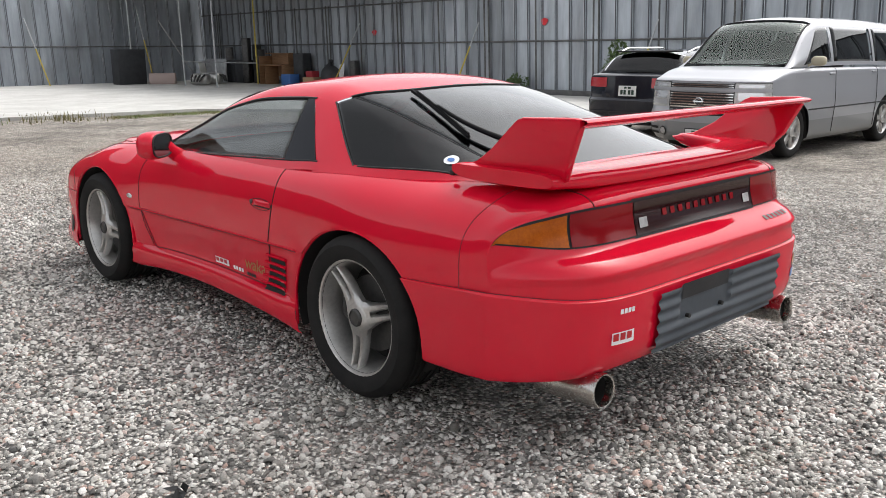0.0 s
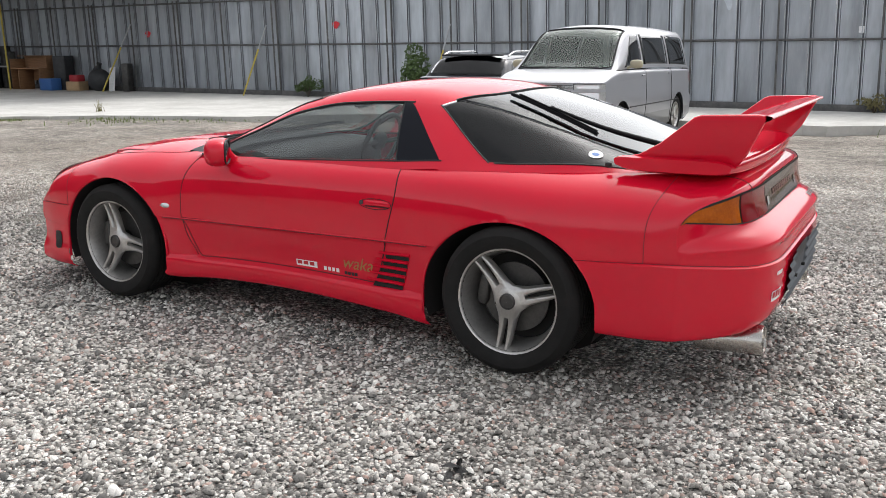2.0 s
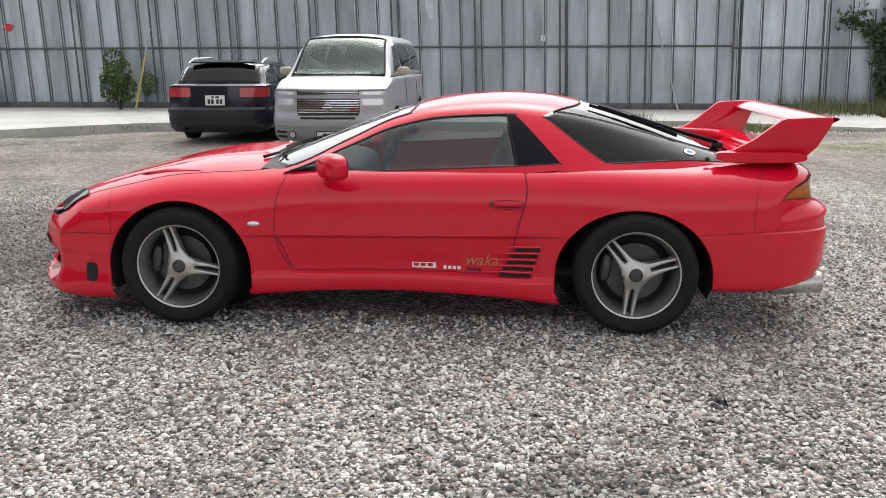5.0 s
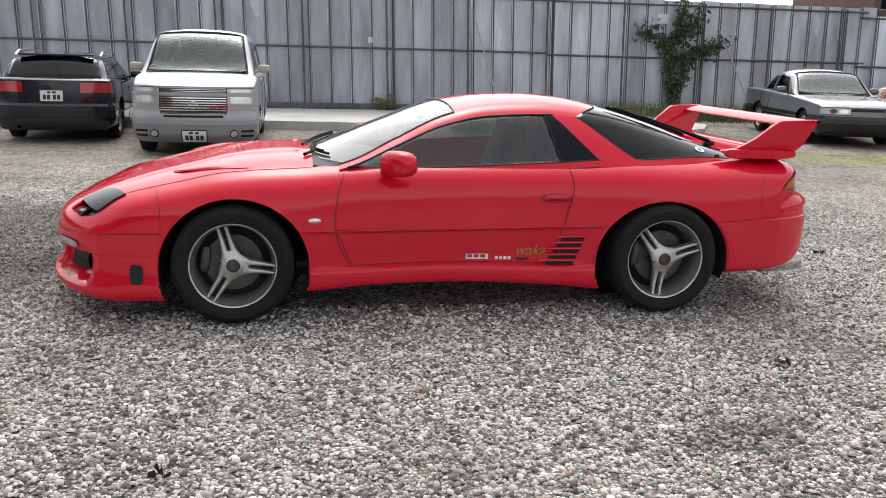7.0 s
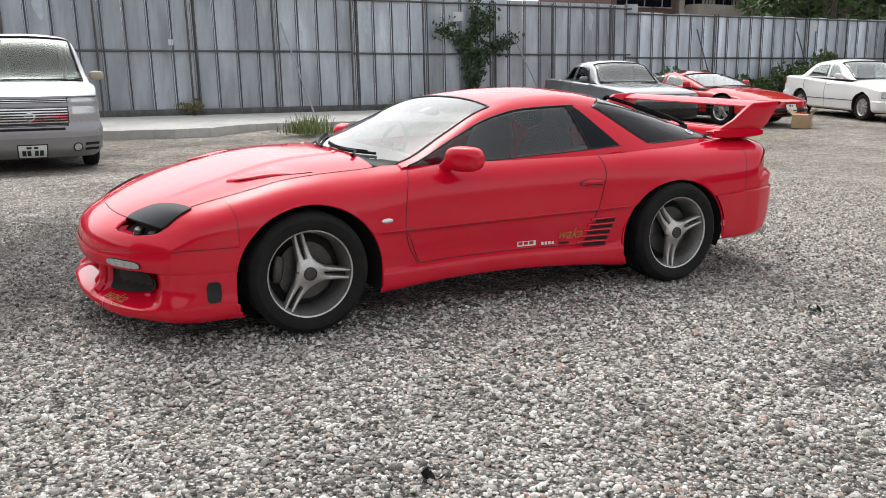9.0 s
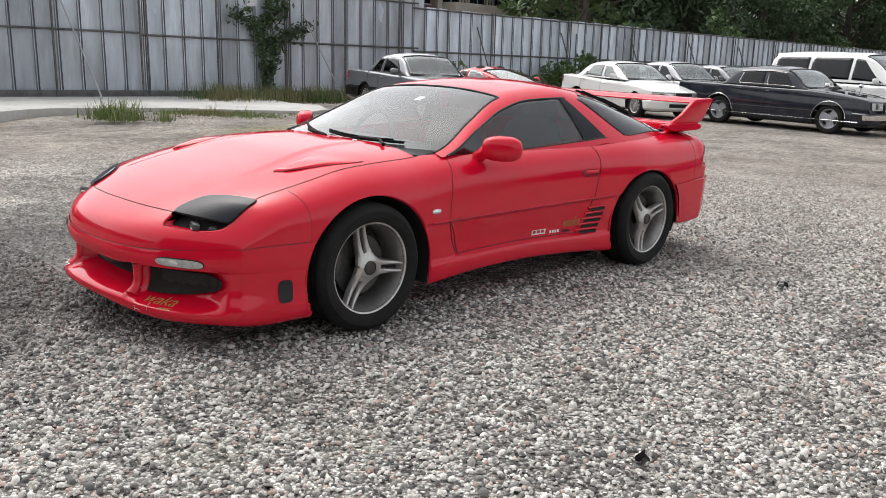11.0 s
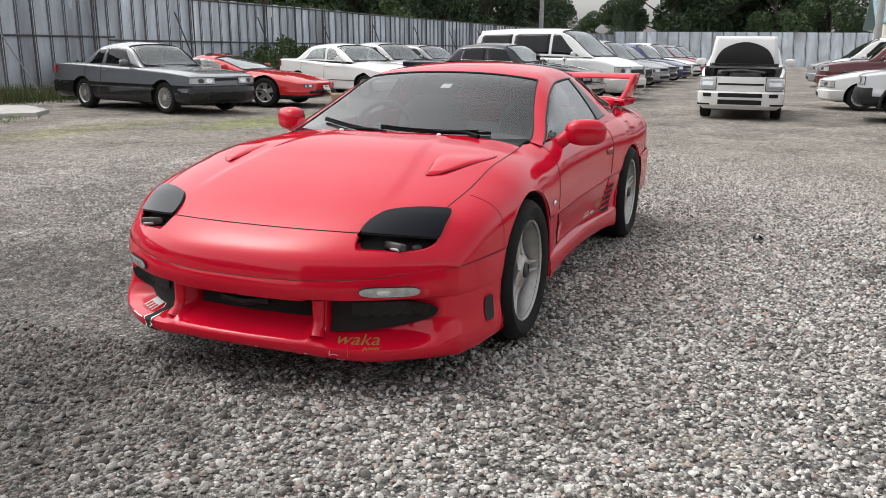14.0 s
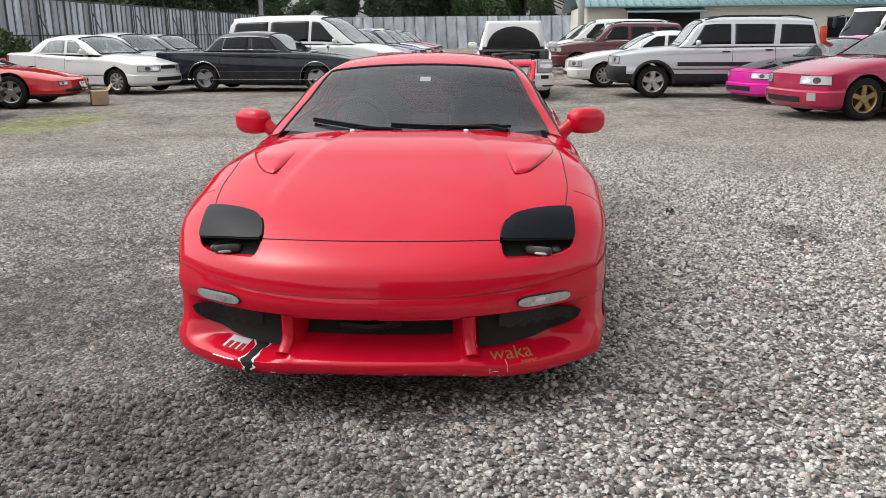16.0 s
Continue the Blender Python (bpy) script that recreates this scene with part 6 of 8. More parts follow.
engine_block(pose(27.0, -13.1, 0.06, 0, 0, 40))
engine_block(pose(27.4, -13.9, 0.06, 0, 0, 140))


# ---- parked cars ----
TAILRED = material("bright_red_lens", (0.42, 0.010, 0.016), 0.12, 0.0, 0.8)


def parked(name, label, m, paint_m, L, W, H, wb, fo, nose, cowl, deck, ws, top, rear, wins, r=0.30, clear=0.20, low=None, split=0.0, lamp=(0.36, 0.12), tail_lamp=None, grille=None,
           power=4.2, bow=0.22, roof_rack=False, rims=(5, 0.05), rim_m=None, plate=None, mirrors=True, glass_m=None, open_hood=False, mouth=True, roof_m=None, lamps=None, group="parked cars"):
    """A parked car from its main sizes. ws/top/rear: x of the screen's foot and head and of the roof's end and foot; wins: side windows as (front foot, front head, rear foot, rear head)."""
    car = thing(name, label, "car", m, group)
    xf, hw = wb / 2 + fo, W / 2
    xr = xf - L
    seam_z = nose - 0.05
    screen_foot, screen_head = ws
    roof_end, rear_foot = rear
    belt = cowl - 0.015
    shell = Shell(
        top=[(xf, seam_z + 0.004), (xf - 0.03, nose - 0.022), (xf - 0.12, nose), (lerp(xf, screen_foot, 0.6), lerp(nose, cowl, 0.72)), (screen_foot, cowl), (rear_foot, deck), (xr + 0.10, deck - 0.01), (xr + 0.03, deck - 0.028), (xr, deck - 0.046)],
        wid=[(xf, hw - 0.05), (xf - 0.5, hw - 0.012), (0, hw), (xr + 0.5, hw - 0.012), (xr, hw - 0.05)],
        seam=[(xf, seam_z), (0, lerp(seam_z, cowl - 0.13, 0.6)), (xr + 0.7, deck - 0.09), (xr, deck - 0.05)],
        power=[(xf, power), (xr, power)],
        bow=[(xf, bow), (xf - 0.35, bow * 0.55), (xf - 0.9, 0.0), (xr + 0.8, 0.0), (xr + 0.3, -bow * 0.45), (xr, -bow * 0.8)], p=3.2)
    roof = Cabin(
        roof=[(screen_foot + 0.06, cowl - 0.03), (screen_foot - 0.04, cowl + 0.015), (screen_head, H - 0.055), (screen_head - 0.3, H - 0.008), (lerp(screen_head, roof_end, 0.55), H), (roof_end, H - 0.05), (rear_foot, deck - 0.005)],
        rail_y=[(screen_foot, hw - 0.10), (screen_head, hw - 0.205), (roof_end, hw - 0.205), (rear_foot, hw - 0.14)],
        rail_z=[(screen_foot, cowl - 0.02), (screen_head, H - 0.105), (screen_head - 0.4, H - 0.07), (roof_end, H - 0.11), (rear_foot, deck - 0.02)],
        belt_y=[(screen_foot, hw - 0.07), (0, hw - 0.055), (rear_foot, hw - 0.075)],
        belt_z=[(screen_foot, belt), (0, belt + 0.01), (rear_foot, min(belt + 0.03, deck))])
    arches = [(x, r, r + 0.065, r + 0.055) for x in (wb / 2, -wb / 2)]

    def th_b(u):
        return shell.th(u, roof.yb(u) - 0.01)

    line = [tuple(shell.at(xf, t).xy) for t in steps(0, 1, 24)] + [tuple(shell.at(u, 1).xy) for u in steps(xf - 0.01, xr + 0.01, 70)] + [tuple(shell.at(xr, t).xy) for t in steps(1, 0, 24)]
    at, total = along(line)
    prof = pch((0, -0.07), (0.07, -0.012), (0.30, 0.004), (0.62, 0.020), (0.9, 0.006), (1, 0.0))

    def ring(s, q, out=0.0):
        x, y, nx, ny = at(abs(s) if s >= 0 else -s)
        o = prof(q) + 0.045 * gate(q, 0.10, 0.52, 0.04) * (smooth(xf - 0.75, xf - 0.25, x) + smooth(xr + 0.75, xr + 0.25, x)) + out
        return Vector((x + nx * o, math.copysign(max(0.0, y + ny * o), s) if abs(s) > 1e-6 else 0.0, lerp(clear, shell.seam(x), q)))

    def q_of(s, z):
        return (z - clear) / (shell.seam(at(abs(s))[0]) - clear)

    hood_end = screen_foot - 0.05
    geos = [patch(lambda u, t, k=k: shell.at(u, k * lerp(th_b(u), 1, t)), steps(hood_end, max(rear_foot, xr + 0.02), 34), steps(0, 1, 10)) for k in (1, -1)]
    if not open_hood:
        geos.append(patch(shell.at, steps(xf, hood_end, 18), steps(-1, 1, 30)))
    else:
        geos += [patch(lambda u, t, k=k: shell.at(u, k * lerp(0.62, 1, t)), steps(xf, hood_end, 12), steps(0, 1, 8)) for k in (1, -1)]
    if rear_foot > xr + 0.1:
        geos.append(patch(shell.at, steps(rear_foot, xr, 14), steps(-1, 1, 30)))
    qs = [1, 0.9, 0.75, 0.62, 0.55, 0.5, 0.4, 0.3, 0.2, 0.12, 0.07, 0.0]
    spread = [total * i / 150 for i in range(-150, 151)]
    fine_steps = [1, 0.9, 0.78, 0.65, 0.52, 0.4, 0.28, 0.16, 0.07, 0]
    geos.append(patch(lambda s, w: ring(s, lerp(q_of(s, split), 1, w) if low else w), spread, fine_steps if low else qs))
    body = part("body", cut_arch(join(*geos), arches), paint_m, car)
    if low:
        part("lower_body", cut_arch(patch(lambda s, w: ring(s, q_of(s, split) * w), spread, fine_steps), arches), low, car)
    # cabin
    gm = glass_m or TINT
    side0, side1 = 0.652, 0.965
    sx = lambda w, k, v: lerp(w[k + 1], w[k], min(1, max(0, (v - side0) / (side1 - side0))))
    skin_parts = [roof.panel(-0.575, 0.575, lambda v: screen_head, lambda v: roof_end, 20, 12)]
    for k in (1, -1):
        skin_parts += [roof.panel(k * 0.575, k * side0, lambda v: screen_foot + 0.02, lambda v: rear_foot, 5, 34), roof.panel(k * side1, k * 1.0, lambda v: screen_foot, lambda v: rear_foot, 2, 34)]
        edges_ = [(screen_foot + 0.02, screen_foot + 0.02)]
        for w in wins:
            edges_ += [(w[0], w[1]), (w[2], w[3])]
        edges_.append((rear_foot, rear_foot))
        for a, b in zip(edges_[::2], edges_[1::2]):
            skin_parts.append(roof.panel(k * side0, k * side1, lambda v, a=a: sx((*a, 0, 0), 0, v), lambda v, b=b: sx((*b, 0, 0), 0, v), 8, 6))
        for w in wins:
            pane("side_window", roof.panel(k * side0, k * side1, lambda v: sx(w, 0, v), lambda v: sx(w, 2, v), 8, 10), gm, car)
    part("roof", join(*skin_parts), roof_m or paint_m, car)
    if not open_hood:
        pane("windscreen", roof.panel(-0.575, 0.575, lambda v: screen_foot + 0.03 - 0.10 * (v / 0.55) ** 2, lambda v: screen_head, 20, 10), SCREEN, car)
    else:
        pane("windscreen", roof.panel(-0.575, 0.575, lambda v: screen_foot, lambda v: screen_head, 20, 10), TINT, car)
    for v in (0.575, -0.575):
        part("window_rubber", tube([roof.at(x, v) + Vector((0, 0, 0.004)) for x in steps(screen_foot - 0.02, screen_head, 10)], 0.010, 5), PLASTIC, car)
    part("window_rubber", tube(roof.edge(-0.575, 0.575, lambda v: screen_head, 14), 0.010, 5), PLASTIC, car)
    part("window_rubber", tube(roof.edge(-0.575, 0.575, lambda v: screen_foot + 0.03 - 0.10 * (v / 0.55) ** 2, 14, 0.004), 0.012, 5), PLASTIC, car)
    pane("rear_window", roof.panel(-0.575, 0.575, lambda v: roof_end, lambda v: rear_foot + 0.01, 20, 8), gm, car)
    part("interior", box(rear_foot + 0.15, screen_foot - 0.25, -hw + 0.2, hw - 0.2, clear + 0.1, belt - 0.12, 0.03), CLOTH, car)
    part("dashboard", blob((screen_foot - 0.30, 0, belt - 0.08), (0.22, hw - 0.2, 0.10), 3, 8), PLASTIC, car)
    for y in (hw * 0.42, -hw * 0.42):
        part("seat", moved(blob((0, 0, 0), (0.10, 0.24, 0.36), 3, 8), Matrix.Translation((lerp(screen_foot, rear_foot, 0.52), y, belt + 0.02)) @ pose(0, 0, 0, 0, -14, 0)), CLOTH, car)
    # wheels
    for x in (wb / 2, -wb / 2):
        for y in (1, -1):
            wheel(car, x, y * (hw - 0.125), r, r, r * 0.66, 0.10, rims[0], [360 / rims[0] * k + 17 for k in range(rims[0])], rims[1], metal=rim_m)
        for k in (1, -1):
            part("wheel_well", patch(lambda t, yy: (x + (r + 0.06) * math.cos(t), k * yy, r + (r + 0.05) * math.sin(t)), steps(radians(-15), radians(195), 14), (hw * 0.4, hw - 0.03)), SOOTSHADE, car)
    part("underbody", box(xr + 0.35, xf - 0.35, -hw + 0.14, hw - 0.14, clear - 0.03, clear + 0.08, 0.02), SOOTSHADE, car)

    def deco(nm, s0, s1, z0, z1, mat, out=0.008, both=True, lab="", end=False, n=10):
        """A lamp, grille or trim laid on the body's flank; s from the middle of the nose (or of the tail) outwards."""
        for k in (1, -1) if both else (1,):
            f = (lambda s: total - s) if end else (lambda s: s)
            lo, hi = (s0, s1) if both else (-s1, s1)
            def place(s, z):
                sg = k if both else (1 if s >= 0 else -1)
                t = f(abs(s))
                return ring(sg * t if sg * t != 0 else 1e-5, q_of(t, z), out)
            o = part(nm, patch(place, steps(lo, hi, n), steps(z0, z1, 3)), mat, car, lab)
        return o

    lz = seam_z - 0.015
    (l0, l1, lh) = lamps or (hw - 0.46, hw + 0.08, 0.13)
    for k in (1, -1):
        at_nose = lambda s, z, out: ring(k * s, q_of(s, z), out)
        lamp_ = part("headlamp", patch(lambda s, z: at_nose(s, z, 0.012), steps(l0, l1, 12), steps(lz - lh, lz, 4)), FROST, car, "clear headlamp")
        part("lamp_rim", patch(lambda s, z: at_nose(s, z, 0.007), steps(l0 - 0.012, l1 + 0.012, 12), steps(lz - lh - 0.012, lz + 0.008, 4)), PLASTIC, lamp_)
        if lh > 0.2:
            for z0, z1, mt in ((0.05, 0.18, LAMP), (0.36, 0.66, LAMP), (0.72, 0.90, SILVER)):
                part("reflector", patch(lambda s, z: at_nose(s, z, 0.015), steps(lerp(l0, l1, 0.10), lerp(l0, l1, 0.80), 8), steps(lz - lh * z0, lz - lh * z1, 2)), mt, lamp_)
            continue
        for a, b, mt in ((0.08, 0.40, LAMP), (0.46, 0.72, DARKALLOY)):
            part("reflector", patch(lambda t, r_: at_nose(lerp(l0, l1, lerp(a, b, 0.5 + 0.5 * r_ * math.cos(t))), lz - lh * (0.5 - 0.38 * r_ * math.sin(t)), 0.015), steps(0, 2 * math.pi, 14), (0.02, 1.0)), mt, lamp_)
    if grille:
        g = deco("grille", 0, grille[0], grille[1], grille[2], PLASTIC, 0.006, both=False, lab="dark grille")
        for k in range(grille[3]):
            z = lerp(grille[1], grille[2], (k + 0.5) / grille[3])
            deco("grille_bar", 0, grille[0], z - 0.008, z + 0.008, grille[4] if len(grille) > 4 else PLASTIC, 0.014, both=False)
    if mouth:
        deco("lower_intake", 0, hw * 0.5, clear + 0.10, clear + 0.19, SOOTSHADE, 0.008, both=False)
    tl = tail_lamp or (hw - 0.38, hw + 0.10, deck - 0.22, deck - 0.07)
    deco("tail_lamp", tl[0], tl[1], tl[2], min(tl[3], deck - 0.06), TAILRED, 0.010, end=True, lab="red tail lamp")
    if plate:
        deco("plate_frame", 0, 0.18, plate[1] - 0.014, plate[1] + 0.179, PLASTIC, 0.016, both=False, end=plate[0] < 0)
        p = deco("number_plate", 0, 0.165, plate[1], plate[1] + 0.165, PLATE, 0.020, both=False, end=plate[0] < 0, lab="white number plate with plain bars")
        def on_plate(a, z):
            t = total - abs(a) if plate[0] < 0 else abs(a)
            return ring(math.copysign(max(t, 1e-5), a), q_of(t, z), 0.023)
        for a, w, z, h in ((-0.125, 0.045, 0.025, 0.075), (-0.065, 0.045, 0.025, 0.075), (0.020, 0.045, 0.025, 0.075), (0.080, 0.045, 0.025, 0.075), (-0.07, 0.06, 0.12, 0.03), (0.01, 0.05, 0.12, 0.03)):
            part("plate_bar", patch(on_plate, steps(a, a + w, 3), steps(plate[1] + z, plate[1] + z + h, 1)), INK, car)
    for z in (lerp(clear, seam_z, 0.52),):
        for k in (1, -1):
            pts = [ring(k * s, q_of(s, z), 0.004) for s in steps(total * 0.30, total * 0.72, 24)]
            part("side_strip", tube(pts, 0.010, 6), PLASTIC, car)
    for k in (1, -1):
        for w in wins[:2]:
            xx = w[2] + 0.10
            p0 = shell.at(xx, k * shell.th_z(xx, shell.seam(xx) + 0.04))
            part("door_handle", moved(blob((0, 0, 0), (0.085, 0.014, 0.016), 3, 6), Matrix.Translation((xx, p0.y + k * 0.008, p0.z))), paint_m if not roof_rack else PLASTIC, car)
            dx = w[2] - 0.03
            part("shut_line", tube([shell.at(dx, k * lerp(th_b(dx), 1, t)) for t in steps(0.1, 1, 6)] + [Vector((dx, k * (hw + prof(q) + 0.001), lerp(clear, shell.seam(dx), q))) for q in steps(0.97, 0.1, 8)], 0.004, 5), GAP, car)
        if mirrors:
            w = wins[0]
            part("wing_mirror", join(moved(blob((0, 0, 0), (0.05, 0.10, 0.065), 3, 8), Matrix.Translation((w[0] - 0.12, k * (hw + 0.07), belt + 0.08))), tube([(w[0] - 0.12, k * (hw - 0.07), belt + 0.02), (w[0] - 0.12, k * (hw + 0.02), belt + 0.06)], 0.02, 6)), paint_m, car)
        if roof_rack:
            part("roof_rail", tube([(lerp(screen_head - 0.05, roof_end + 0.05, t), k * (hw - 0.24), H - 0.06 + 0.075 * min(1, 6 * t, 6 * (1 - t))) for t in steps(0, 1, 20)], 0.016, 6), CHROME if roof_rack == 1 else PLASTIC, car)
    for y0, y1 in ((0.55, -0.05), (0.0, -0.55)):
        part("wiper", tube([(lambda xx, y: roof.at(xx, 0.6 * y / roof.yr(xx)) + Vector((0.01, 0, 0.015)))(screen_foot - 0.03, lerp(y0, y1, t)) for t in steps(0, 1, 5)], 0.009, 5), PLASTIC, car)
    return car, shell, roof, ring, deco, (xf, xr, hw, total, q_of)


SED = dict(wb=2.60, fo=0.88, nose=0.72, cowl=0.93, deck=0.98, ws=(0.82, 0.05), top=0, rear=(-0.95, -1.48), wins=[(0.55, 0.0, -0.18, -0.22), (-0.26, -0.30, -1.12, -0.82)])
WAG = dict(wb=2.65, fo=0.90, nose=0.72, cowl=0.95, deck=1.00, ws=(0.85, 0.05), top=0, rear=(-1.75, -2.12), wins=[(0.58, 0.0, -0.20, -0.24), (-0.28, -0.32, -1.10, -1.10), (-1.20, -1.20, -1.95, -1.72)])

# silver minivan facing the yard
mini, ms, mr, mring, mdeco, mi = parked("minivan", "silver minivan with chrome slatted grille on the gravel", pose(2.28, -9.785, -0.10, 0, 0, 90), SILVER, 4.795, 1.78, 1.84, 2.95, 0.86, nose=1.05, cowl=1.18, deck=1.12, ws=(1.60, 0.78), top=0,
    rear=(-2.15, -2.36), wins=[(1.22, 0.74, 0.42, 0.42), (0.34, 0.34, -0.98, -0.98), (-1.06, -1.06, -2.16, -2.02)], r=0.335, clear=0.20, low=LIGHTGREY, split=0.47, grille=(0.455, 0.62, 0.862, 7, CHROME), plate=(1, 0.215), rims=(6, 0.04), lamps=(0.468, 0.90, 0.325), mouth=False, power=6.2, bow=0.22)
mdeco("lamp_divider", 0.0, 0.90, 0.878, 0.915, SILVER, 0.024, both=False, lab="silver bar across grille and lamps", n=30)
mdeco("upper_grille", 0, 0.455, 0.925, 0.975, PLASTIC, 0.008, both=False)
for z in (0.937, 0.962):
    mdeco("grille_bar", 0, 0.455, z - 0.004, z + 0.004, CHROME, 0.014, both=False)
mdeco("bumper_slot", 0.0, 0.41, 0.572, 0.602, SOOTSHADE, 0.010, both=False, n=20)
emblem = mring(1e-5, mi[4](0, 0.745), 0.034)
part("badge", join(tube([(emblem.x, 0.058 * math.cos(a), emblem.z + 0.050 * math.sin(a)) for a in steps(0, 2 * math.pi, 24)[:-1]], 0.009, 6, True), tube([(emblem.x + 0.003, -0.07, emblem.z), (emblem.x + 0.003, 0.07, emblem.z)], 0.012, 6)), CHROME, mini, "round chrome badge")
for k in (1, -1):
    for rad, out, mt, nm in ((0.062, 0.010, PLASTIC, "lamp_ring"), (0.046, 0.014, FROST, "fog_lamp")):
        part(nm, patch(lambda a, r: mring(k * (0.545 + rad * r * math.cos(a)), mi[4](0.545, 0.335 + rad * r * math.sin(a)), out), steps(0, 2 * math.pi, 22), (0.02, 1.0)), mt, mini)
    for z in (0.285, 0.355):
        part("bumper_slot", patch(lambda t, z_: mring(k * t, mi[4](t, z_), 0.010), steps(0.64, 0.84, 6), (z, z + 0.034)), SOOTSHADE, mini)
BEIGE = material("beige_plastic", (0.42, 0.38, 0.27), 0.45, 0.0, 0.3)
for c in mini.children:
    if c.name.startswith("wing_mirror"):
        c.data.materials[0] = BEIGE
        tagged(c, "bare beige mirror shell")
    if c.name.startswith("windscreen"):
        c.data.materials[0] = VANSCREEN
# dark estate with its tail to the yard
est, es, er, ering, edeco, ei = parked("estate_car", "dark navy estate car with silver roof rails", pose(4.72, -11.46, -0.10, 0, 0, -87), NAVY, 4.59, 1.77, 1.41, 2.65, 0.90, nose=0.72, cowl=0.95, deck=1.03, ws=(0.85, 0.02), top=0, rear=(-1.72, -2.12),
    wins=[(0.58, 0.0, -0.20, -0.24), (-0.28, -0.32, -1.10, -1.06), (-1.18, -1.14, -1.95, -1.66)], r=0.325, roof_rack=1, rims=(7, 0.035), plate=(-1, 0.665), tail_lamp=(0.42, 0.98, 0.80, 0.955))
for k in range(4):
    part("badge_ring", tube([(-2.335, -0.075 + 0.05 * k + 0.03 * math.cos(a), 0.905 + 0.026 * math.sin(a)) for a in steps(0, 2 * math.pi, 16)[:-1]], 0.005, 5, True), CHROME, est)
edeco("bumper_strip", 0, 0.75, 0.40, 0.42, PLASTIC, 0.014, both=False, end=True)
part("roof_spoiler", box(-1.86, -1.66, -0.56, 0.56, 1.355, 1.385, 0.01), PLASTIC, est)
part("exhaust", moved(lathe([(0.03, 0.0), (0.035, 0.15)], 12, "x"), Matrix.Translation((-2.42, 0.5, 0.27))), STEEL, est)
# two-tone coupe, silver over black
parked("two_door_saloon", "square two-tone coupe, grey over black, on gravel", pose(-9.67, -10.68, 0, 0, 0, 78), GREY, 4.60, 1.67, 1.36, 2.615, 0.86, nose=0.76, cowl=0.88, deck=0.92, ws=(0.62, 0.02), top=0, rear=(-0.85, -1.42),
       wins=[(0.36, -0.02, -0.62, -0.56), (-0.68, -0.62, -1.16, -0.86)], r=0.30, low=BLACK, split=0.55, rims=(16, 0.012), power=5.5, bow=0.10, lamps=(0.30, 0.80, 0.11), grille=(0.29, 0.64, 0.69, 2))
# red wedge
wedge, *_ = parked("wedge_coupe", "low red wedge-shaped sports car with dark front spoiler", pose(-11.95, -10.41, 0, 0, 0, 97), SCARLET, 4.45, 1.90, 1.12, 2.55, 1.03, nose=0.56, cowl=0.78, deck=0.84, ws=(0.78, -0.02), top=0, rear=(-0.62, -1.20),
       wins=[(0.50, -0.06, -0.38, -0.34), (-0.44, -0.40, -0.85, -0.62)], r=0.315, low=BLACK, split=0.27, rims=(5, 0.06), power=3.4, bow=0.24, lamps=(0.60, 0.80, 0.06), plate=(1, 0.30), grille=(0.70, 0.30, 0.36, 2), glass_m=SCREEN)
# white saloon and two behind it
parked("saloon_car", "white four-door saloon parked on gravel", pose(-16.45, -9.72, 0, 0, 0, 72), WHITE, 4.55, 1.70, 1.40, 2.60, 0.88, **{k: v for k, v in SED.items() if k not in ("wb", "fo")}, r=0.30, rims=(9, 0.03), lamps=(0.30, 0.84, 0.12), grille=(0.26, 0.58, 0.66, 3), glass_m=SCREEN, power=3.3, bow=0.32)
parked("saloon_car", "silver four-door saloon behind a white one", pose(-20.2, -10.4, 0, 0, 0, 74), SILVER, 4.60, 1.72, 1.46, 2.65, 0.90, **{k: v for k, v in SED.items() if k not in ("wb", "fo")}, r=0.30, rims=(9, 0.03))
parked("saloon_car", "grey four-door saloon in the parked row", pose(-23.6, -10.6, 0, 0, 0, 76), GREY, 4.60, 1.72, 1.42, 2.65, 0.90, **{k: v for k, v in SED.items() if k not in ("wb", "fo")}, r=0.30, rims=(9, 0.03))
# black limousine with chrome trim
limo, ls, lr, lring, ldeco, li = parked("limousine", "long black formal saloon with chrome trim and mirrors", pose(-17.0, -5.4, 0, 0, 0, 85), NAVY, 5.12, 1.89, 1.45, 2.86, 0.95, nose=0.80, cowl=0.97, deck=0.98, ws=(0.80, 0.22), top=0, rear=(-1.02, -1.45),
       wins=[(0.52, 0.20, -0.22, -0.22), (-0.29, -0.29, -0.98, -0.90)], r=0.33, rims=(3, 0.10), power=6.0, bow=0.08, grille=(0.36, 0.52, 0.74, 8, CHROME), lamps=(0.46, 0.84, 0.16), rim_m=SILVER, mirrors=False, tail_lamp=(0.30, 0.55, 0.60, 0.72))
for k in (1, -1):
    part("chrome_sill", tube([lring(k * s, li[4](s, 0.30), 0.008) for s in steps(li[3] * 0.16, li[3] * 0.84, 40)], 0.007, 6), CHROME, limo)
    for cx in (1.43, -1.43):
        part("chrome_arch", tube([(cx + 0.40 * math.cos(a), k * (0.945 + 0.018), 0.33 + 0.39 * math.sin(a)) for a in steps(radians(5), radians(175), 24)], 0.007, 6), CHROME, limo)
    for v0 in (0.665, 0.965):
        part("chrome_window_frame", tube([lr.at(x, k * v0) + Vector((0, k * 0.004, 0.002)) for x in steps(0.52 if v0 > 0.9 else 0.22, -0.95, 24)], 0.010, 5), CHROME, limo)
    part("fender_mirror", join(blob((1.25, k * 0.80, 1.06), (0.04, 0.08, 0.045), 3, 8), tube([(1.25, k * 0.78, 0.9), (1.25, k * 0.79, 1.03)], 0.015, 6)), CHROME, limo)
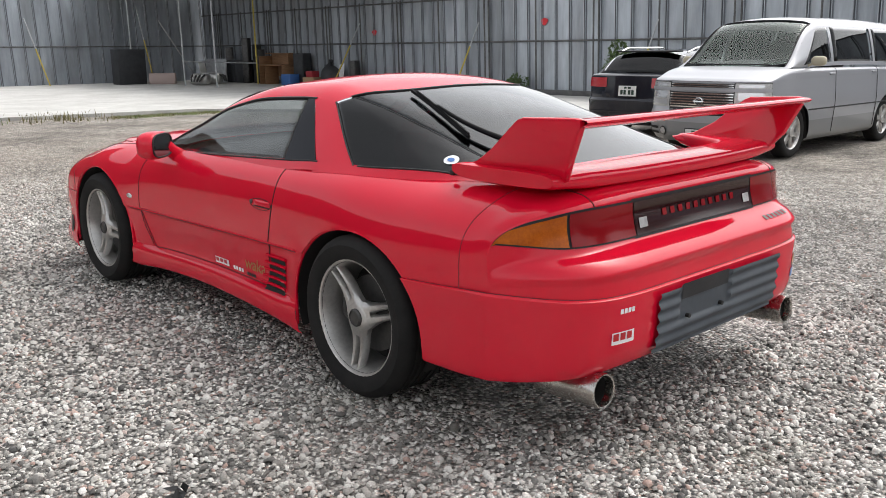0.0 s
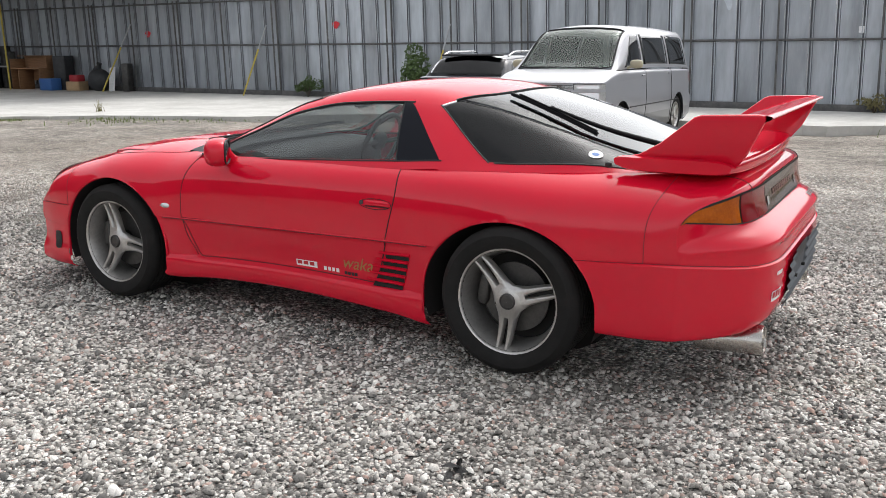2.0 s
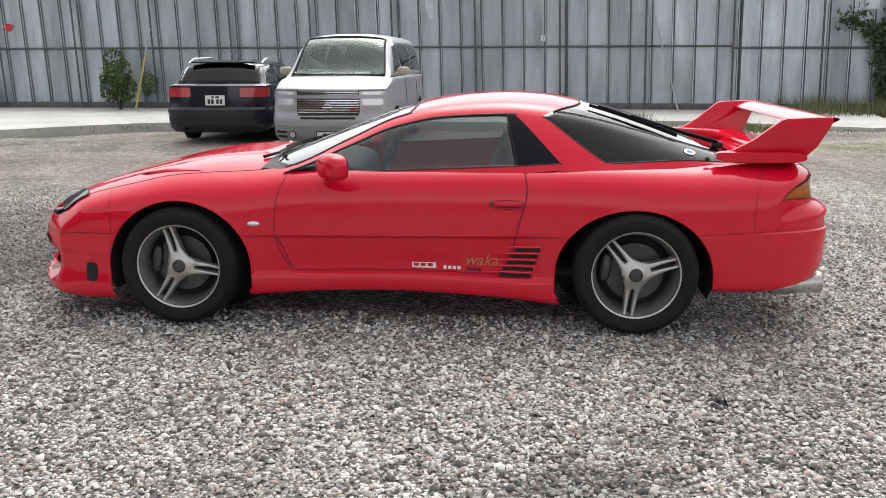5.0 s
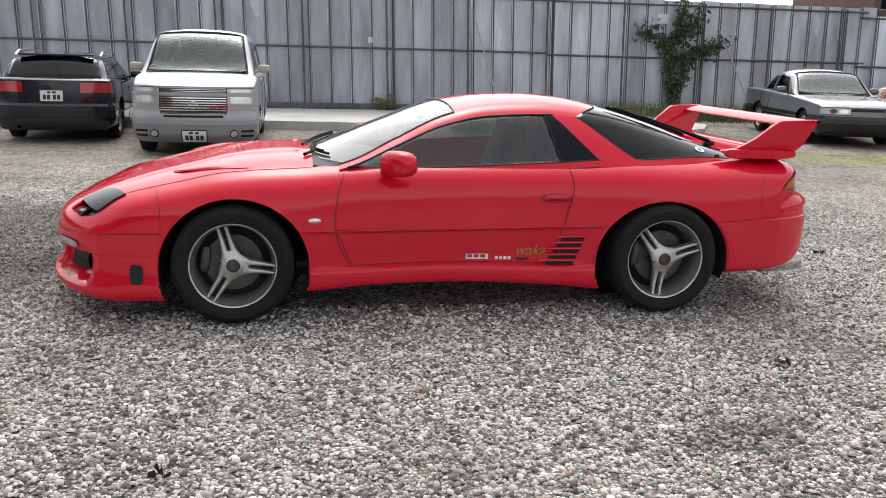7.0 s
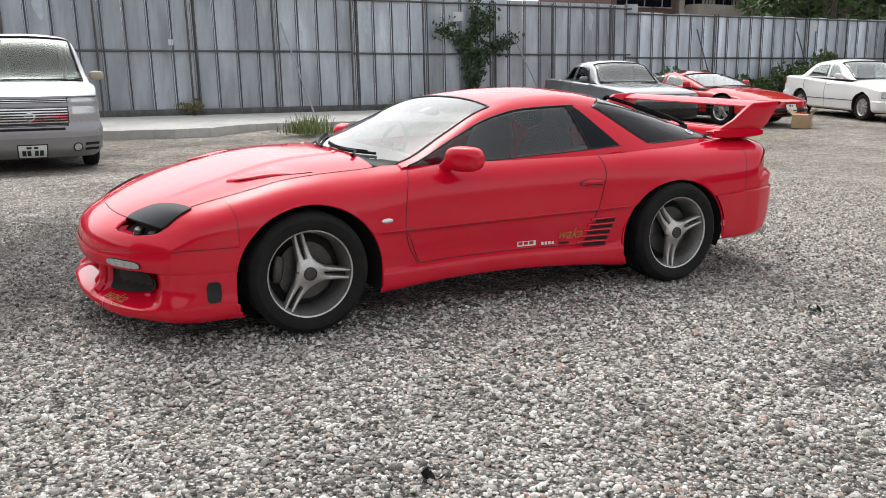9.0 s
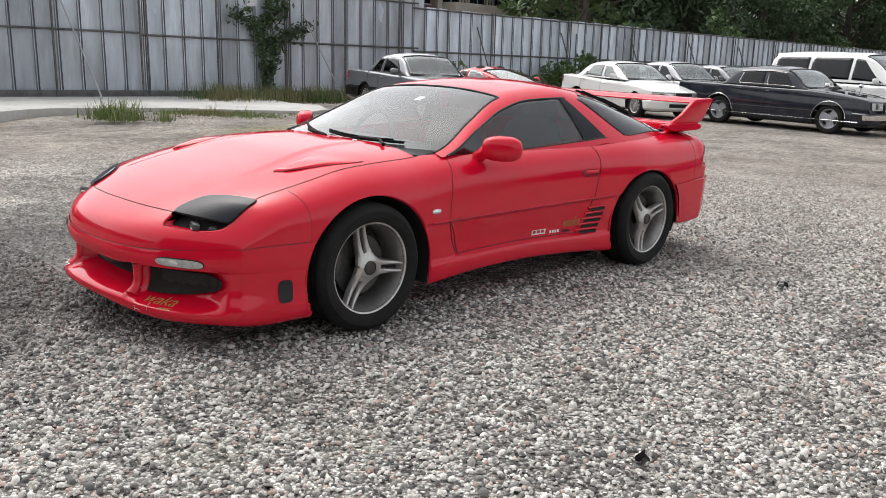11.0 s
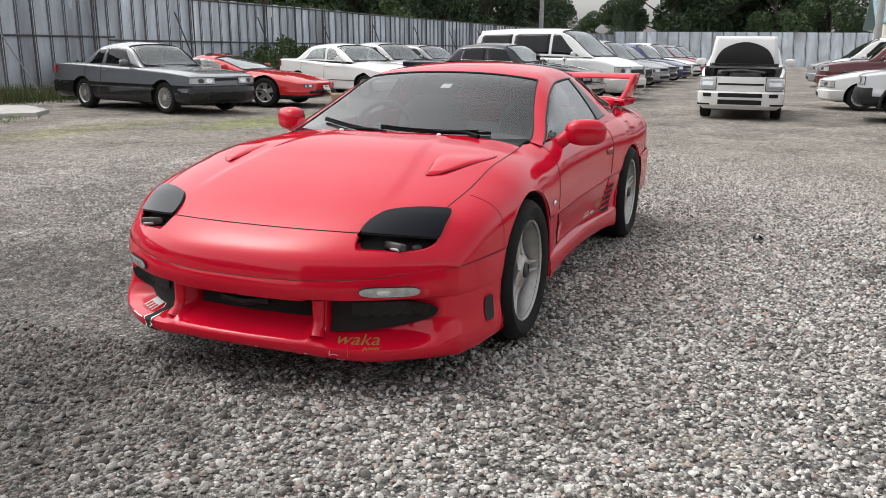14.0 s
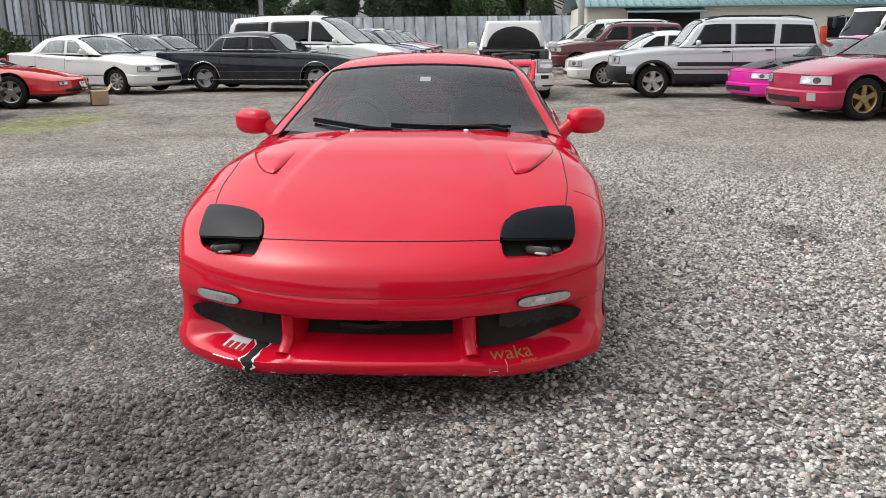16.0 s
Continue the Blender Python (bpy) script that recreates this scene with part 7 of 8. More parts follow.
ldeco("bumper", 0, 0.98, 0.36, 0.47, CHROME, 0.045, both=False, lab="chrome front bumper", n=40)
ldeco("rear_bumper", 0, 0.98, 0.36, 0.45, CHROME, 0.045, both=False, end=True, lab="chrome rear bumper", n=40)
# row of wagons behind the limousine
parked("high_roof_van", "white long van with raised roof", pose(-19.6, -4.75, 0, 0, 0, 77), WHITE, 4.90, 1.80, 1.88, 2.98, 0.90, nose=0.92, cowl=1.12, deck=1.12, ws=(1.45, 0.42), top=0, rear=(-2.25, -2.45),
       wins=[(1.05, 0.40, 0.18, 0.18), (0.10, 0.10, -1.05, -1.05), (-1.13, -1.13, -2.25, -2.15)], r=0.33, rims=(6, 0.04), power=4.6, bow=0.16, grille=(0.40, 0.66, 0.80, 3), lamps=(0.42, 0.98, 0.20))
row = [("wagon", "white boxy wagon in the parked row", WHITE, -22.6), ("wagon", "black wagon in the parked row", BLACK, -25.4), ("wagon", "silver wagon in the parked row", SILVER, -28.3), ("wagon", "grey wagon in the parked row", GREY, -31.2), ("wagon", "blue-black wagon in the parked row", BLUE, -34.5), ("wagon", "white wagon far down the row", WHITE, -39.0), ("wagon", "dull red wagon far down the row", CRIMSON, -42.5), ("wagon", "silver wagon far down the row", SILVER, -47.0)]
for i, (nm, lab, pm, x) in enumerate(row):
    tall_ = 1.52 + 0.06 * (i % 3)
    parked(nm, lab, pose(x, -5.2 - 0.12 * (i % 2), 0, 0, 0, 77 - 0.5 * i), pm, 4.55, 1.70, tall_, 2.65, 0.90, **{k: v for k, v in WAG.items() if k not in ("wb", "fo")}, r=0.31, rims=(5 + i % 3, 0.05), grille=(0.36, 0.58, 0.66, 2))
# compact van with its bonnet up
small, ss, sr, sring, sdeco, si = parked("compact_van", "white compact van with its bonnet propped open", pose(-15.05, 0.62, 0, 0, 0, 2), WHITE, 4.00, 1.60, 1.58, 2.50, 0.76, nose=0.88, cowl=1.04, deck=1.04, ws=(1.28, 0.55), top=0, rear=(-1.9, -2.05),
       wins=[(0.95, 0.52, 0.10, 0.10), (0.02, 0.02, -0.95, -0.95), (-1.03, -1.03, -1.88, -1.80)], r=0.30, rims=(6, 0.05), power=5.0, bow=0.14, open_hood=True, lamps=(0.46, 0.94, 0.24))
part("engine_bay", box(1.15, 1.93, -0.55, 0.55, 0.62, 0.80, 0.03), SOOTSHADE, small)
part("engine", join(blob((1.62, 0.05, 0.84), (0.20, 0.30, 0.10), 4, 8), blob((1.55, -0.38, 0.86), (0.12, 0.10, 0.09), 4, 8), tube([(1.75, -0.4, 0.92), (1.8, 0, 0.95), (1.72, 0.42, 0.9)], 0.03, 8)), DARKALLOY, small)
hood = part("bonnet", moved(patch(lambda a, b: (0.0 + 0.03 * math.sin(math.pi * b), lerp(-0.68, 0.68, a) * (1 - 0.14 * b), 0.64 * b), steps(0, 1, 12), steps(0, 1, 8)), pose(1.22, 0, 0.98, 0, -10, 0)), WHITE, small, "open bonnet with a black lining", solid=0.02)
part("bonnet_lining", moved(patch(lambda a, b: (0.014 + 0.03 * math.sin(math.pi * b), lerp(-0.57, 0.57, a) * (1 - 0.26 * b * b), 0.04 + (0.48 - 0.14 * (2 * a - 1) ** 2) * b), steps(0, 1, 12), steps(0, 1, 8)), pose(1.25, 0, 0.98, 0, -10, 0)), SOOTSHADE, hood)
sdeco("grille", 0, 0.42, 0.67, 0.705, SOOTSHADE, 0.012, both=False)
sdeco("bumper_slot", 0, 0.40, 0.44, 0.52, SOOTSHADE, 0.012, both=False)
sdeco("bumper_slot", 0.52, 0.68, 0.44, 0.51, SOOTSHADE, 0.012)
sdeco("bumper_slot", 0.55, 0.85, 0.28, 0.31, SOOTSHADE, 0.012)
# row on the other side
suv, us, ur, uring, udeco, ui = parked("off_roader", "silver sports utility car with dark lower cladding", pose(-14.59, 4.96, 0, 0, 0, -92), PALESILVER, 4.45, 1.75, 1.66, 2.62, 0.83, nose=0.92, cowl=1.06, deck=1.06, ws=(0.82, 0.32), top=0, rear=(-1.95, -2.12),
       wins=[(0.55, 0.28, -0.26, -0.26), (-0.34, -0.34, -1.12, -1.16), (-1.24, -1.28, -1.98, -1.90)], r=0.335, low=PLASTIC, split=0.50, clear=0.30, rims=(5, 0.07), roof_rack=2, power=5.2, bow=0.10, lamps=(0.44, 0.84, 0.13), tail_lamp=(0.72, 0.92, 1.0, 1.5))
udeco("side_band", 2.05, 3.75, 0.66, 0.74, PLASTIC, 0.014)
udeco("bumper_cladding", 0, 1.0, 0.36, 0.66, PLASTIC, 0.022, both=False, lab="dark plastic front bumper", n=40)
for k in (1, -1):
    for cx in (1.31, -1.31):
        part("arch_flare", tube([(cx + 0.43 * math.cos(a), k * (0.875 + 0.005), 0.335 + 0.42 * math.sin(a)) for a in steps(radians(-5), radians(185), 26)], 0.036, 8), PLASTIC, suv)
part("tail_lamp", box(-2.17, -2.06, 0.66, 0.80, 1.05, 1.46, 0.02), material("orange_red_lens", (0.55, 0.06, 0.015), 0.2), suv)
part("spare_wheel", moved(tyre_geo(0.32, 0.2, 0.09), Matrix.Translation((-2.22, 0.1, 0.95)) @ pose(0, 0, 0, 0, 0, 90)), RUBBER, suv)
parked("saloon_car", "white saloon beside a silver off-roader", pose(-18.4, 4.3, 0, 0, 0, -88), WHITE, 4.50, 1.70, 1.40, 2.60, 0.88, **{k: v for k, v in SED.items() if k not in ("wb", "fo")}, r=0.30, rims=(10, 0.025))
parked("off_roader", "dark maroon sports utility car in the row", pose(-25.4, 4.25, 0, 0, 0, -88), MAROON, 4.75, 1.78, 1.70, 2.70, 0.85, nose=0.95, cowl=1.10, deck=1.1, ws=(0.82, 0.20), top=0, rear=(-2.0, -2.2),
       wins=[(0.55, 0.18, -0.30, -0.30), (-0.38, -0.38, -1.15, -1.15), (-1.25, -1.25, -2.05, -1.95)], r=0.35, clear=0.30, roof_rack=2, rims=(6, 0.06))
parked("high_roof_van", "white delivery van in the row", pose(-29.5, 4.4, 0, 0, 0, -86), WHITE, 4.70, 1.70, 1.86, 2.6, 0.85, nose=0.95, cowl=1.12, deck=1.12, ws=(1.40, 0.50), top=0, rear=(-2.2, -2.4),
       wins=[(1.05, 0.48, 0.20, 0.20), (0.12, 0.12, -1.05, -1.05), (-1.13, -1.13, -2.2, -2.1)], r=0.32, rims=(6, 0.05))
parked("wagon", "silver wagon at the row's far end", pose(-32.6, 4.0, 0, 0, 0, -84), SILVER, 4.6, 1.72, 1.75, 2.7, 0.9, nose=0.85, cowl=1.05, deck=1.05, ws=(1.1, 0.2), top=0, rear=(-1.9, -2.2), wins=WAG["wins"], r=0.31)
parked("off_roader", "small red off-roader across the far end", pose(-46.0, 7.2, 0, 0, 0, -165), CRIMSON, 4.2, 1.70, 1.70, 2.5, 0.82, nose=0.9, cowl=1.05, deck=1.05, ws=(0.75, 0.25), top=0, rear=(-1.8, -2.0), wins=[(0.5, 0.22, -0.3, -0.3), (-0.38, -0.38, -1.7, -1.6)], r=0.34, clear=0.28)
mag, mags, *_ = parked("low_coupe", "bright magenta coupe with a black bonnet", pose(-13.2, 7.25, 0, 0, 0, -75), MAGENTA, 4.45, 1.73, 1.27, 2.525, 0.95, nose=0.64, cowl=0.86, deck=0.90, ws=(0.72, -0.05), top=0, rear=(-0.75, -1.40),
       wins=[(0.42, -0.08, -0.50, -0.48), (-0.56, -0.54, -1.0, -0.74)], r=0.305, clear=0.13, rims=(5, 0.05), power=3.6, lamps=(0.40, 0.82, 0.10), bow=0.26)
part("bonnet", patch(lambda u, t: mags.proud(u, t * mags.th(u, 0.68), 0.004), steps(2.05, 0.80, 16), steps(-1, 1, 20)), BLACK, mag, "black bonnet")
evo, vs, vr, vring, vdeco, vi = parked("sports_saloon", "crimson sports saloon with gold five-spoke wheels", pose(-9.98, 7.10, 0, 0, 0, -76), CRIMSON, 4.40, 1.77, 1.45, 2.625, 0.84, nose=0.74, cowl=0.95, deck=1.02, ws=(0.82, 0.05), top=0, rear=(-0.95, -1.45),
       wins=[(0.55, 0.0, -0.18, -0.22), (-0.26, -0.30, -1.12, -0.82)], r=0.325, clear=0.16, rims=(5, 0.045), rim_m=GOLD, power=4.0, lamps=(0.40, 0.90, 0.13), bow=0.24)
vdeco("fog_recess", 0.58, 0.72, 0.30, 0.42, LAMP, 0.012)
# carton beside the red wedge
carton = thing("carton", "brown cardboard box on the gravel", "carton", pose(-12.2, -7.75, 0, 0, 0, 30))
part("body", box(-0.22, 0.22, -0.16, 0.16, 0, 0.28, 0.006), CARD, carton)
part("flap", moved(box(-0.22, 0.22, 0, 0.16, -0.003, 0.003), pose(0, 0.16, 0.28, 50, 0, 0)), CARD, carton)
part("flap", moved(box(-0.22, 0.22, -0.16, 0, -0.003, 0.003), pose(0, -0.16, 0.28, -40, 0, 0)), CARD, carton)

# light truck
truck = thing("light_truck", "white light truck with a flat cargo bed", "truck", pose(-21.0, 12.2, 0, 0, 0, -78))
cabx = lambda z: 2.0 - 0.42 * smooth(1.1, 2.02, z)
part("cab", join(patch(lambda y, z: (cabx(z) - 0.10 * abs(y / 0.85) ** 4, y, z), steps(-0.85, 0.85, 16), steps(0.45, 1.98, 14)),
                 *[patch(lambda t, z: (lerp(cabx(z) - 0.10, 0.45, t), k * 0.85, z), steps(0, 1, 6), steps(0.45, 1.98, 10)) for k in (1, -1)],
                 patch(lambda t, y: (lerp(cabx(1.98) - 0.1 * abs(y / 0.85) ** 4, 0.45, t), y, 1.98 + 0.05 * (1 - (y / 0.85) ** 2)), steps(0, 1, 5), steps(-0.85, 0.85, 12)),
                 patch(lambda y, z: (0.45, y, z), steps(-0.85, 0.85, 2), steps(0.45, 1.98, 2))), WHITE, truck)
part("windscreen", patch(lambda y, z: (cabx(z) - 0.10 * abs(y / 0.85) ** 4 + 0.006, y, z), steps(-0.76, 0.76, 14), steps(1.22, 1.88, 8)), GLOSSBLACK, truck)
for k in (1, -1):
    part("side_window", patch(lambda t, z: (lerp(cabx(z) - 0.22, 0.72, t), k * 0.856, z), steps(0, 1, 4), steps(1.25, 1.85, 4)), GLOSSBLACK, truck)
    part("wing_mirror", join(blob((1.95, k * 1.02, 1.6), (0.04, 0.08, 0.16), 3, 8), tube([(1.75, k * 0.85, 1.8), (1.95, k * 1.0, 1.75)], 0.014, 6)), PLASTIC, truck)
    part("bed_side", box(-2.6, 0.40, k * 0.88 - 0.025, k * 0.88 + 0.025, 0.88, 1.25, 0.01), WHITE, truck)
    part("headboard_post", box(0.32, 0.40, k * 0.8 - 0.04, k * 0.8 + 0.04, 0.85, 2.0, 0.01), WHITE, truck)
    for x in (1.25, -1.55):
        wheel(truck, x, k * 0.74, 0.35, 0.35, 0.21, 0.10, 6, [60 * i for i in range(6)], 0.05)
part("bed", box(-2.6, 0.42, -0.86, 0.86, 0.80, 0.90, 0.01), PLASTIC, truck)
part("headboard_rail", box(0.33, 0.39, -0.8, 0.8, 1.92, 2.0, 0.01), WHITE, truck)
part("chassis", box(-2.5, 1.8, -0.35, 0.35, 0.45, 0.80, 0.02), SOOTSHADE, truck)


# ---- plants ----
LEAF = vary(material("leaf", (0.07, 0.12, 0.04), 0.6), 3.0, (0.030, 0.058, 0.016), (0.105, 0.165, 0.048))
DARKLEAF = vary(material("dark_leaf", (0.03, 0.055, 0.022), 0.6), 0.6, (0.022, 0.042, 0.020), (0.085, 0.130, 0.055))
MIDLEAF = vary(material("mid_green_leaf", (0.05, 0.09, 0.03), 0.6), 0.6, (0.030, 0.058, 0.022), (0.085, 0.14, 0.05))
GRASS = vary(material("fresh_grass", (0.12, 0.17, 0.05), 0.7), 4.0, (0.10, 0.14, 0.04), (0.22, 0.27, 0.09))
DRY = vary(material("dry_grass", (0.2, 0.18, 0.08), 0.8), 4.0, (0.10, 0.10, 0.04), (0.26, 0.22, 0.10))
BARK = vary(material("bark", (0.07, 0.055, 0.04), 0.9), 6.0, (0.04, 0.032, 0.025), (0.11, 0.09, 0.07), bumps=0.4)


def leaves(points, size, seed, flat_=0.4):
    """Many small folded leaf pairs, one at each point."""
    r = np.random.default_rng(seed)
    verts, faces = [], []
    for p in points:
        a, b = r.normal(size=3), r.normal(size=3)
        a /= np.linalg.norm(a)
        b -= a * (a @ b)
        b /= np.linalg.norm(b)
        s = size * r.uniform(0.6, 1.4)
        nrm = np.cross(a, b) * s * flat_
        k = len(verts)
        p = np.array(p)
        verts += [tuple(p - a * s), tuple(p + b * s * 0.5 + nrm * 0.4), tuple(p + a * s), tuple(p - b * s * 0.5 + nrm * 0.4)]
        faces += [(k, k + 1, k + 2), (k, k + 2, k + 3)]
    return verts, faces


def tuft(m, h, n, seed, mat=LEAF, spread=0.25, w=0.012):
    """A clump of grass blades."""
    r = np.random.default_rng(seed)
    verts, faces = [], []
    for _ in range(n):
        x, y = r.normal(0, spread, 2)
        a, l, bend = r.uniform(0, 2 * math.pi), h * r.uniform(0.4, 1.1), r.uniform(0.1, 0.6)
        dx, dy = math.cos(a), math.sin(a)
        k = len(verts)
        for t in (0, 0.5, 1):
            cx, cy, cz = x + dx * bend * l * t * t, y + dy * bend * l * t * t, l * t * (1 - 0.25 * bend * t)
            ww = w * (1 - 0.9 * t)
            verts += [(cx - dy * ww, cy + dx * ww, cz), (cx + dy * ww, cy - dx * ww, cz)]
        faces += [(k, k + 1, k + 3, k + 2), (k + 2, k + 3, k + 5, k + 4)]
    o = part("grass", moved((verts, faces), m), mat, weld=False, flat=True)
    return tagged(o, "tuft of rough green grass growing from the gravel", "grass", kind="stuff")


i = 0
for x, y, h, n, sp in ((-2.65, -10.85, 0.42, 190, 0.20), (-2.5, -11.0, 0.30, 120, 0.25), (-2.75, -11.7, 0.24, 60, 0.12), (-3.25, -10.4, 0.26, 40, 0.07), (-4.4, -12.0, 0.09, 300, 0.32), (-4.8, -11.6, 0.11, 340, 0.30), (-5.2, -11.3, 0.09, 320, 0.32),
                       (-5.5, -10.95, 0.06, 240, 0.30), (-4.75, -11.5, 0.26, 14, 0.10), (-5.3, -11.2, 0.24, 12, 0.10), (-6.3, -11.35, 0.05, 150, 0.35), (-3.4, -10.9, 0.04, 120, 0.4), (11.9, -7.9, 0.07, 220, 0.5), (10.2, -9.0, 0.06, 160, 0.5),
                       (14.6, -3.5, 0.16, 200, 0.5), (14.8, -1.6, 0.22, 160, 0.4), (7.3, -11.2, 0.10, 80, 0.4), (13.6, -8.85, 0.36, 26, 0.07), (13.9, -8.5, 0.08, 260, 0.35), (12.8, -8.3, 0.07, 220, 0.30)):
    i += 1
    tuft(Matrix.Translation((x, y, -0.01)), h, n, i, GRASS if i % 3 else DRY, sp)
for k in range(26):
    x = -6.6 - 0.36 * k + 0.2 * math.sin(k * 3)
    tuft(Matrix.Translation((x, -15.2 + 0.7 * math.sin(k * 1.7), -0.01)), 0.50 - 0.008 * k, 260, 40 + k, DRY if k % 2 else LEAF, 0.36, 0.009)
for k in range(14):
    tuft(Matrix.Translation((14.05 + 0.12 * math.sin(2.1 * k), lerp(-4.6, -8.4, k / 13), -0.01)), 0.045, 150, 80 + k, GRASS if k % 3 else DRY, 0.2)


def bush(m, rx, ry, rz, n, size, seed, label="leafy green bush against the fence", mat=LEAF):
    b = thing("bush", label, "bush", m)
    r = np.random.default_rng(seed)
    lumps = [(r.normal(0, 0.42, 3) * (rx, ry, rz * 0.8) + (0, 0, rz), r.uniform(0.35, 0.6)) for _ in range(9)]
    pts = []
    for _ in range(n):
        c, k = lumps[r.integers(len(lumps))]
        d = r.normal(size=3)
        d /= np.linalg.norm(d)
        p = c + d * (rx, ry, rz) * k * r.uniform(0.5, 1.0) ** 0.5
        if p[2] > 0.02:
            pts.append(p)
    part("foliage", leaves(pts, size, seed), mat, b, weld=False, flat=True)
    for k in range(5):
        a = 1.26 * k
        part("stem", tube([(0, 0, 0), (0.25 * rx * math.cos(a), 0.25 * ry * math.sin(a), rz * 0.7), (0.55 * rx * math.cos(a), 0.5 * ry * math.sin(a), rz * 1.3)], [0.02, 0.014, 0.005], 5), BARK, b)
    return b


bush(pose(9.25, -15.25, 0), 0.55, 0.42, 0.70, 1900, 0.05, 1)
bush(pose(13.15, -15.6, 0.06), 0.34, 0.25, 0.27, 500, 0.05, 2)
bush(pose(-1.4, -15.75, 0.06), 0.30, 0.15, 0.18, 220, 0.04, 3, mat=DRY)
for k, (x, s) in enumerate(((-15.0, 0.7), (-18.5, 0.45), (-20.3, 0.8), (-21.9, 0.85), (-23.2, 0.6), (-28.6, 0.7), (-12.6, 0.45))):
    bush(pose(x, -15.1, 0), 0.9 * s + 0.2, 0.5, 0.75 * s + 0.12, 1300, 0.07, 10 + k)

# climber on the fence
vine = thing("climbing_vine", "leafy vine climbing the steel fence", "vine")
stems = [[(-8.86, 0.1), (-8.75, 0.8), (-8.62, 1.6), (-8.85, 2.3), (-9.0, 2.95)], [(-8.65, 1.5), (-8.4, 1.9), (-8.0, 2.15), (-7.75, 2.1)], [(-8.7, 1.5), (-9.2, 1.6), (-9.8, 1.75), (-10.1, 2.0)], [(-8.7, 1.9), (-9.3, 2.3), (-9.35, 2.6)], [(-8.8, 0.6), (-9.0, 1.0), (-9.2, 1.4)]]
pts = []
rv_ = np.random.default_rng(77)
for st in stems:
    part("stem", tube([(x, FY + 0.13, z) for x, z in st], [lerp(0.03, 0.010, i / (len(st) - 1)) for i in range(len(st))], 6), BARK, vine)
    for (x0, z0), (x1, z1) in zip(st, st[1:]):
        for _ in range(int(210 * math.hypot(x1 - x0, z1 - z0))):
            t = rv_.uniform()
            pts.append((lerp(x0, x1, t) + rv_.normal(0, 0.11), FY + 0.13 + abs(rv_.normal(0, 0.09)), lerp(z0, z1, t) + rv_.normal(0, 0.11)))
part("foliage", leaves(pts, 0.066, 5), DARKLEAF, vine, weld=False, flat=True)


def tree(m, h, rad, seed, n=15000, size=0.17, label="tall dark green broadleaf tree behind the fence", mat=None):
    t = thing("tree", label, "tree", m, "trees behind the fence")
    r = np.random.default_rng(seed)
    trunk = [(0, 0, -0.1), (r.normal(0, 0.1), r.normal(0, 0.1), h * 0.3), (r.normal(0, 0.3), r.normal(0, 0.3), h * 0.6), (r.normal(0, 0.4), r.normal(0, 0.4), h * 0.92)]
    part("trunk", tube(trunk, [0.032 * h, 0.024 * h, 0.015 * h, 0.004 * h], 8), BARK, t)
    ends = []
    for k in range(16):
        z = h * (0.10 + 0.10 * (k % 3)) if k < 4 else h * r.uniform(0.28, 0.9)
        a = r.uniform(0, 2 * math.pi)
        out = rad * r.uniform(0.45, 1.0) * (1 - 0.6 * max(0, z / h - 0.6) / 0.4)
        e = np.array((out * math.cos(a), out * math.sin(a), z + out * r.uniform(0.1, 0.5)))
        part("limb", tube([(0, 0, z * 0.85), tuple(e * (0.5, 0.5, 0) + (0, 0, z)), tuple(e)], [0.010 * h, 0.007 * h, 0.002 * h], 5), BARK, t)
        ends.append((e, rad * r.uniform(0.26, 0.46)))
    ends.append((np.array((0, 0, h * 0.95)), rad * 0.42))
    pts = []
    for _ in range(n):
        c, k = ends[r.integers(len(ends))]
        d = r.normal(size=3)
        d /= np.linalg.norm(d)
        pts.append(c + d * k * (1, 1, 0.8) * r.uniform(0.25, 1) ** 0.45)
    part("crown", leaves(pts, size, seed), mat or DARKLEAF, t, weld=False, flat=True)
    return t


kinds = [tree(pose(-36, -26, 0), 10.5, 4.2, 301), tree(pose(-45, -27, 0, 0, 0, 40), 9.0, 4.0, 302, mat=MIDLEAF), tree(pose(-56, -26, 0), 11.0, 4.8, 303)]
rs = random.Random(9)
spots = [(-46, -23, 0.72), (-52, -22, 0.8), (-40.5, -23, 0.75), (-41, -31, 1.0), (-50, -29, 1.05), (-62, -28, 1.0), (-68, -25, 1.05), (-74, -27, 1.05), (-60, -36, 1.2), (-47, -37, 1.15), (-44, -39, 1.05), (-84, -24, 0.8), (-90, -30, 0.9),
         (-105, -12, 1.0), (-102, -14, 1.15), (-104, -8, 1.2), (-103, -2, 1.15), (-106, 3, 1.1), (-100, 8, 0.95), (-110, -11, 1.3), (-112, 0, 1.3), (-93, -30, 1.0), (-108, 12, 1.0), (-118, 22, 1.2), (-120, 34, 1.2), (-99, -22.5, 0.58), (-101, -19, 0.7)]
for k, (x, y, s) in enumerate(spots):
    c = copy_thing(kinds[k % 3], pose(x, y, 0, 0, 0, rs.uniform(0, 360)))
    c.scale = (s * rs.uniform(0.95, 1.15), s * rs.uniform(0.95, 1.15), s)
tree(pose(-27.2, -19.9, 0), 6.0, 2.9, 311, 3000, 0.2, "light green tree just behind the fence", LEAF)
bush(pose(-36.5, -18.0, 0), 1.8, 1.2, 1.75, 1500, 0.16, 62, "light green bush rising over the fence")

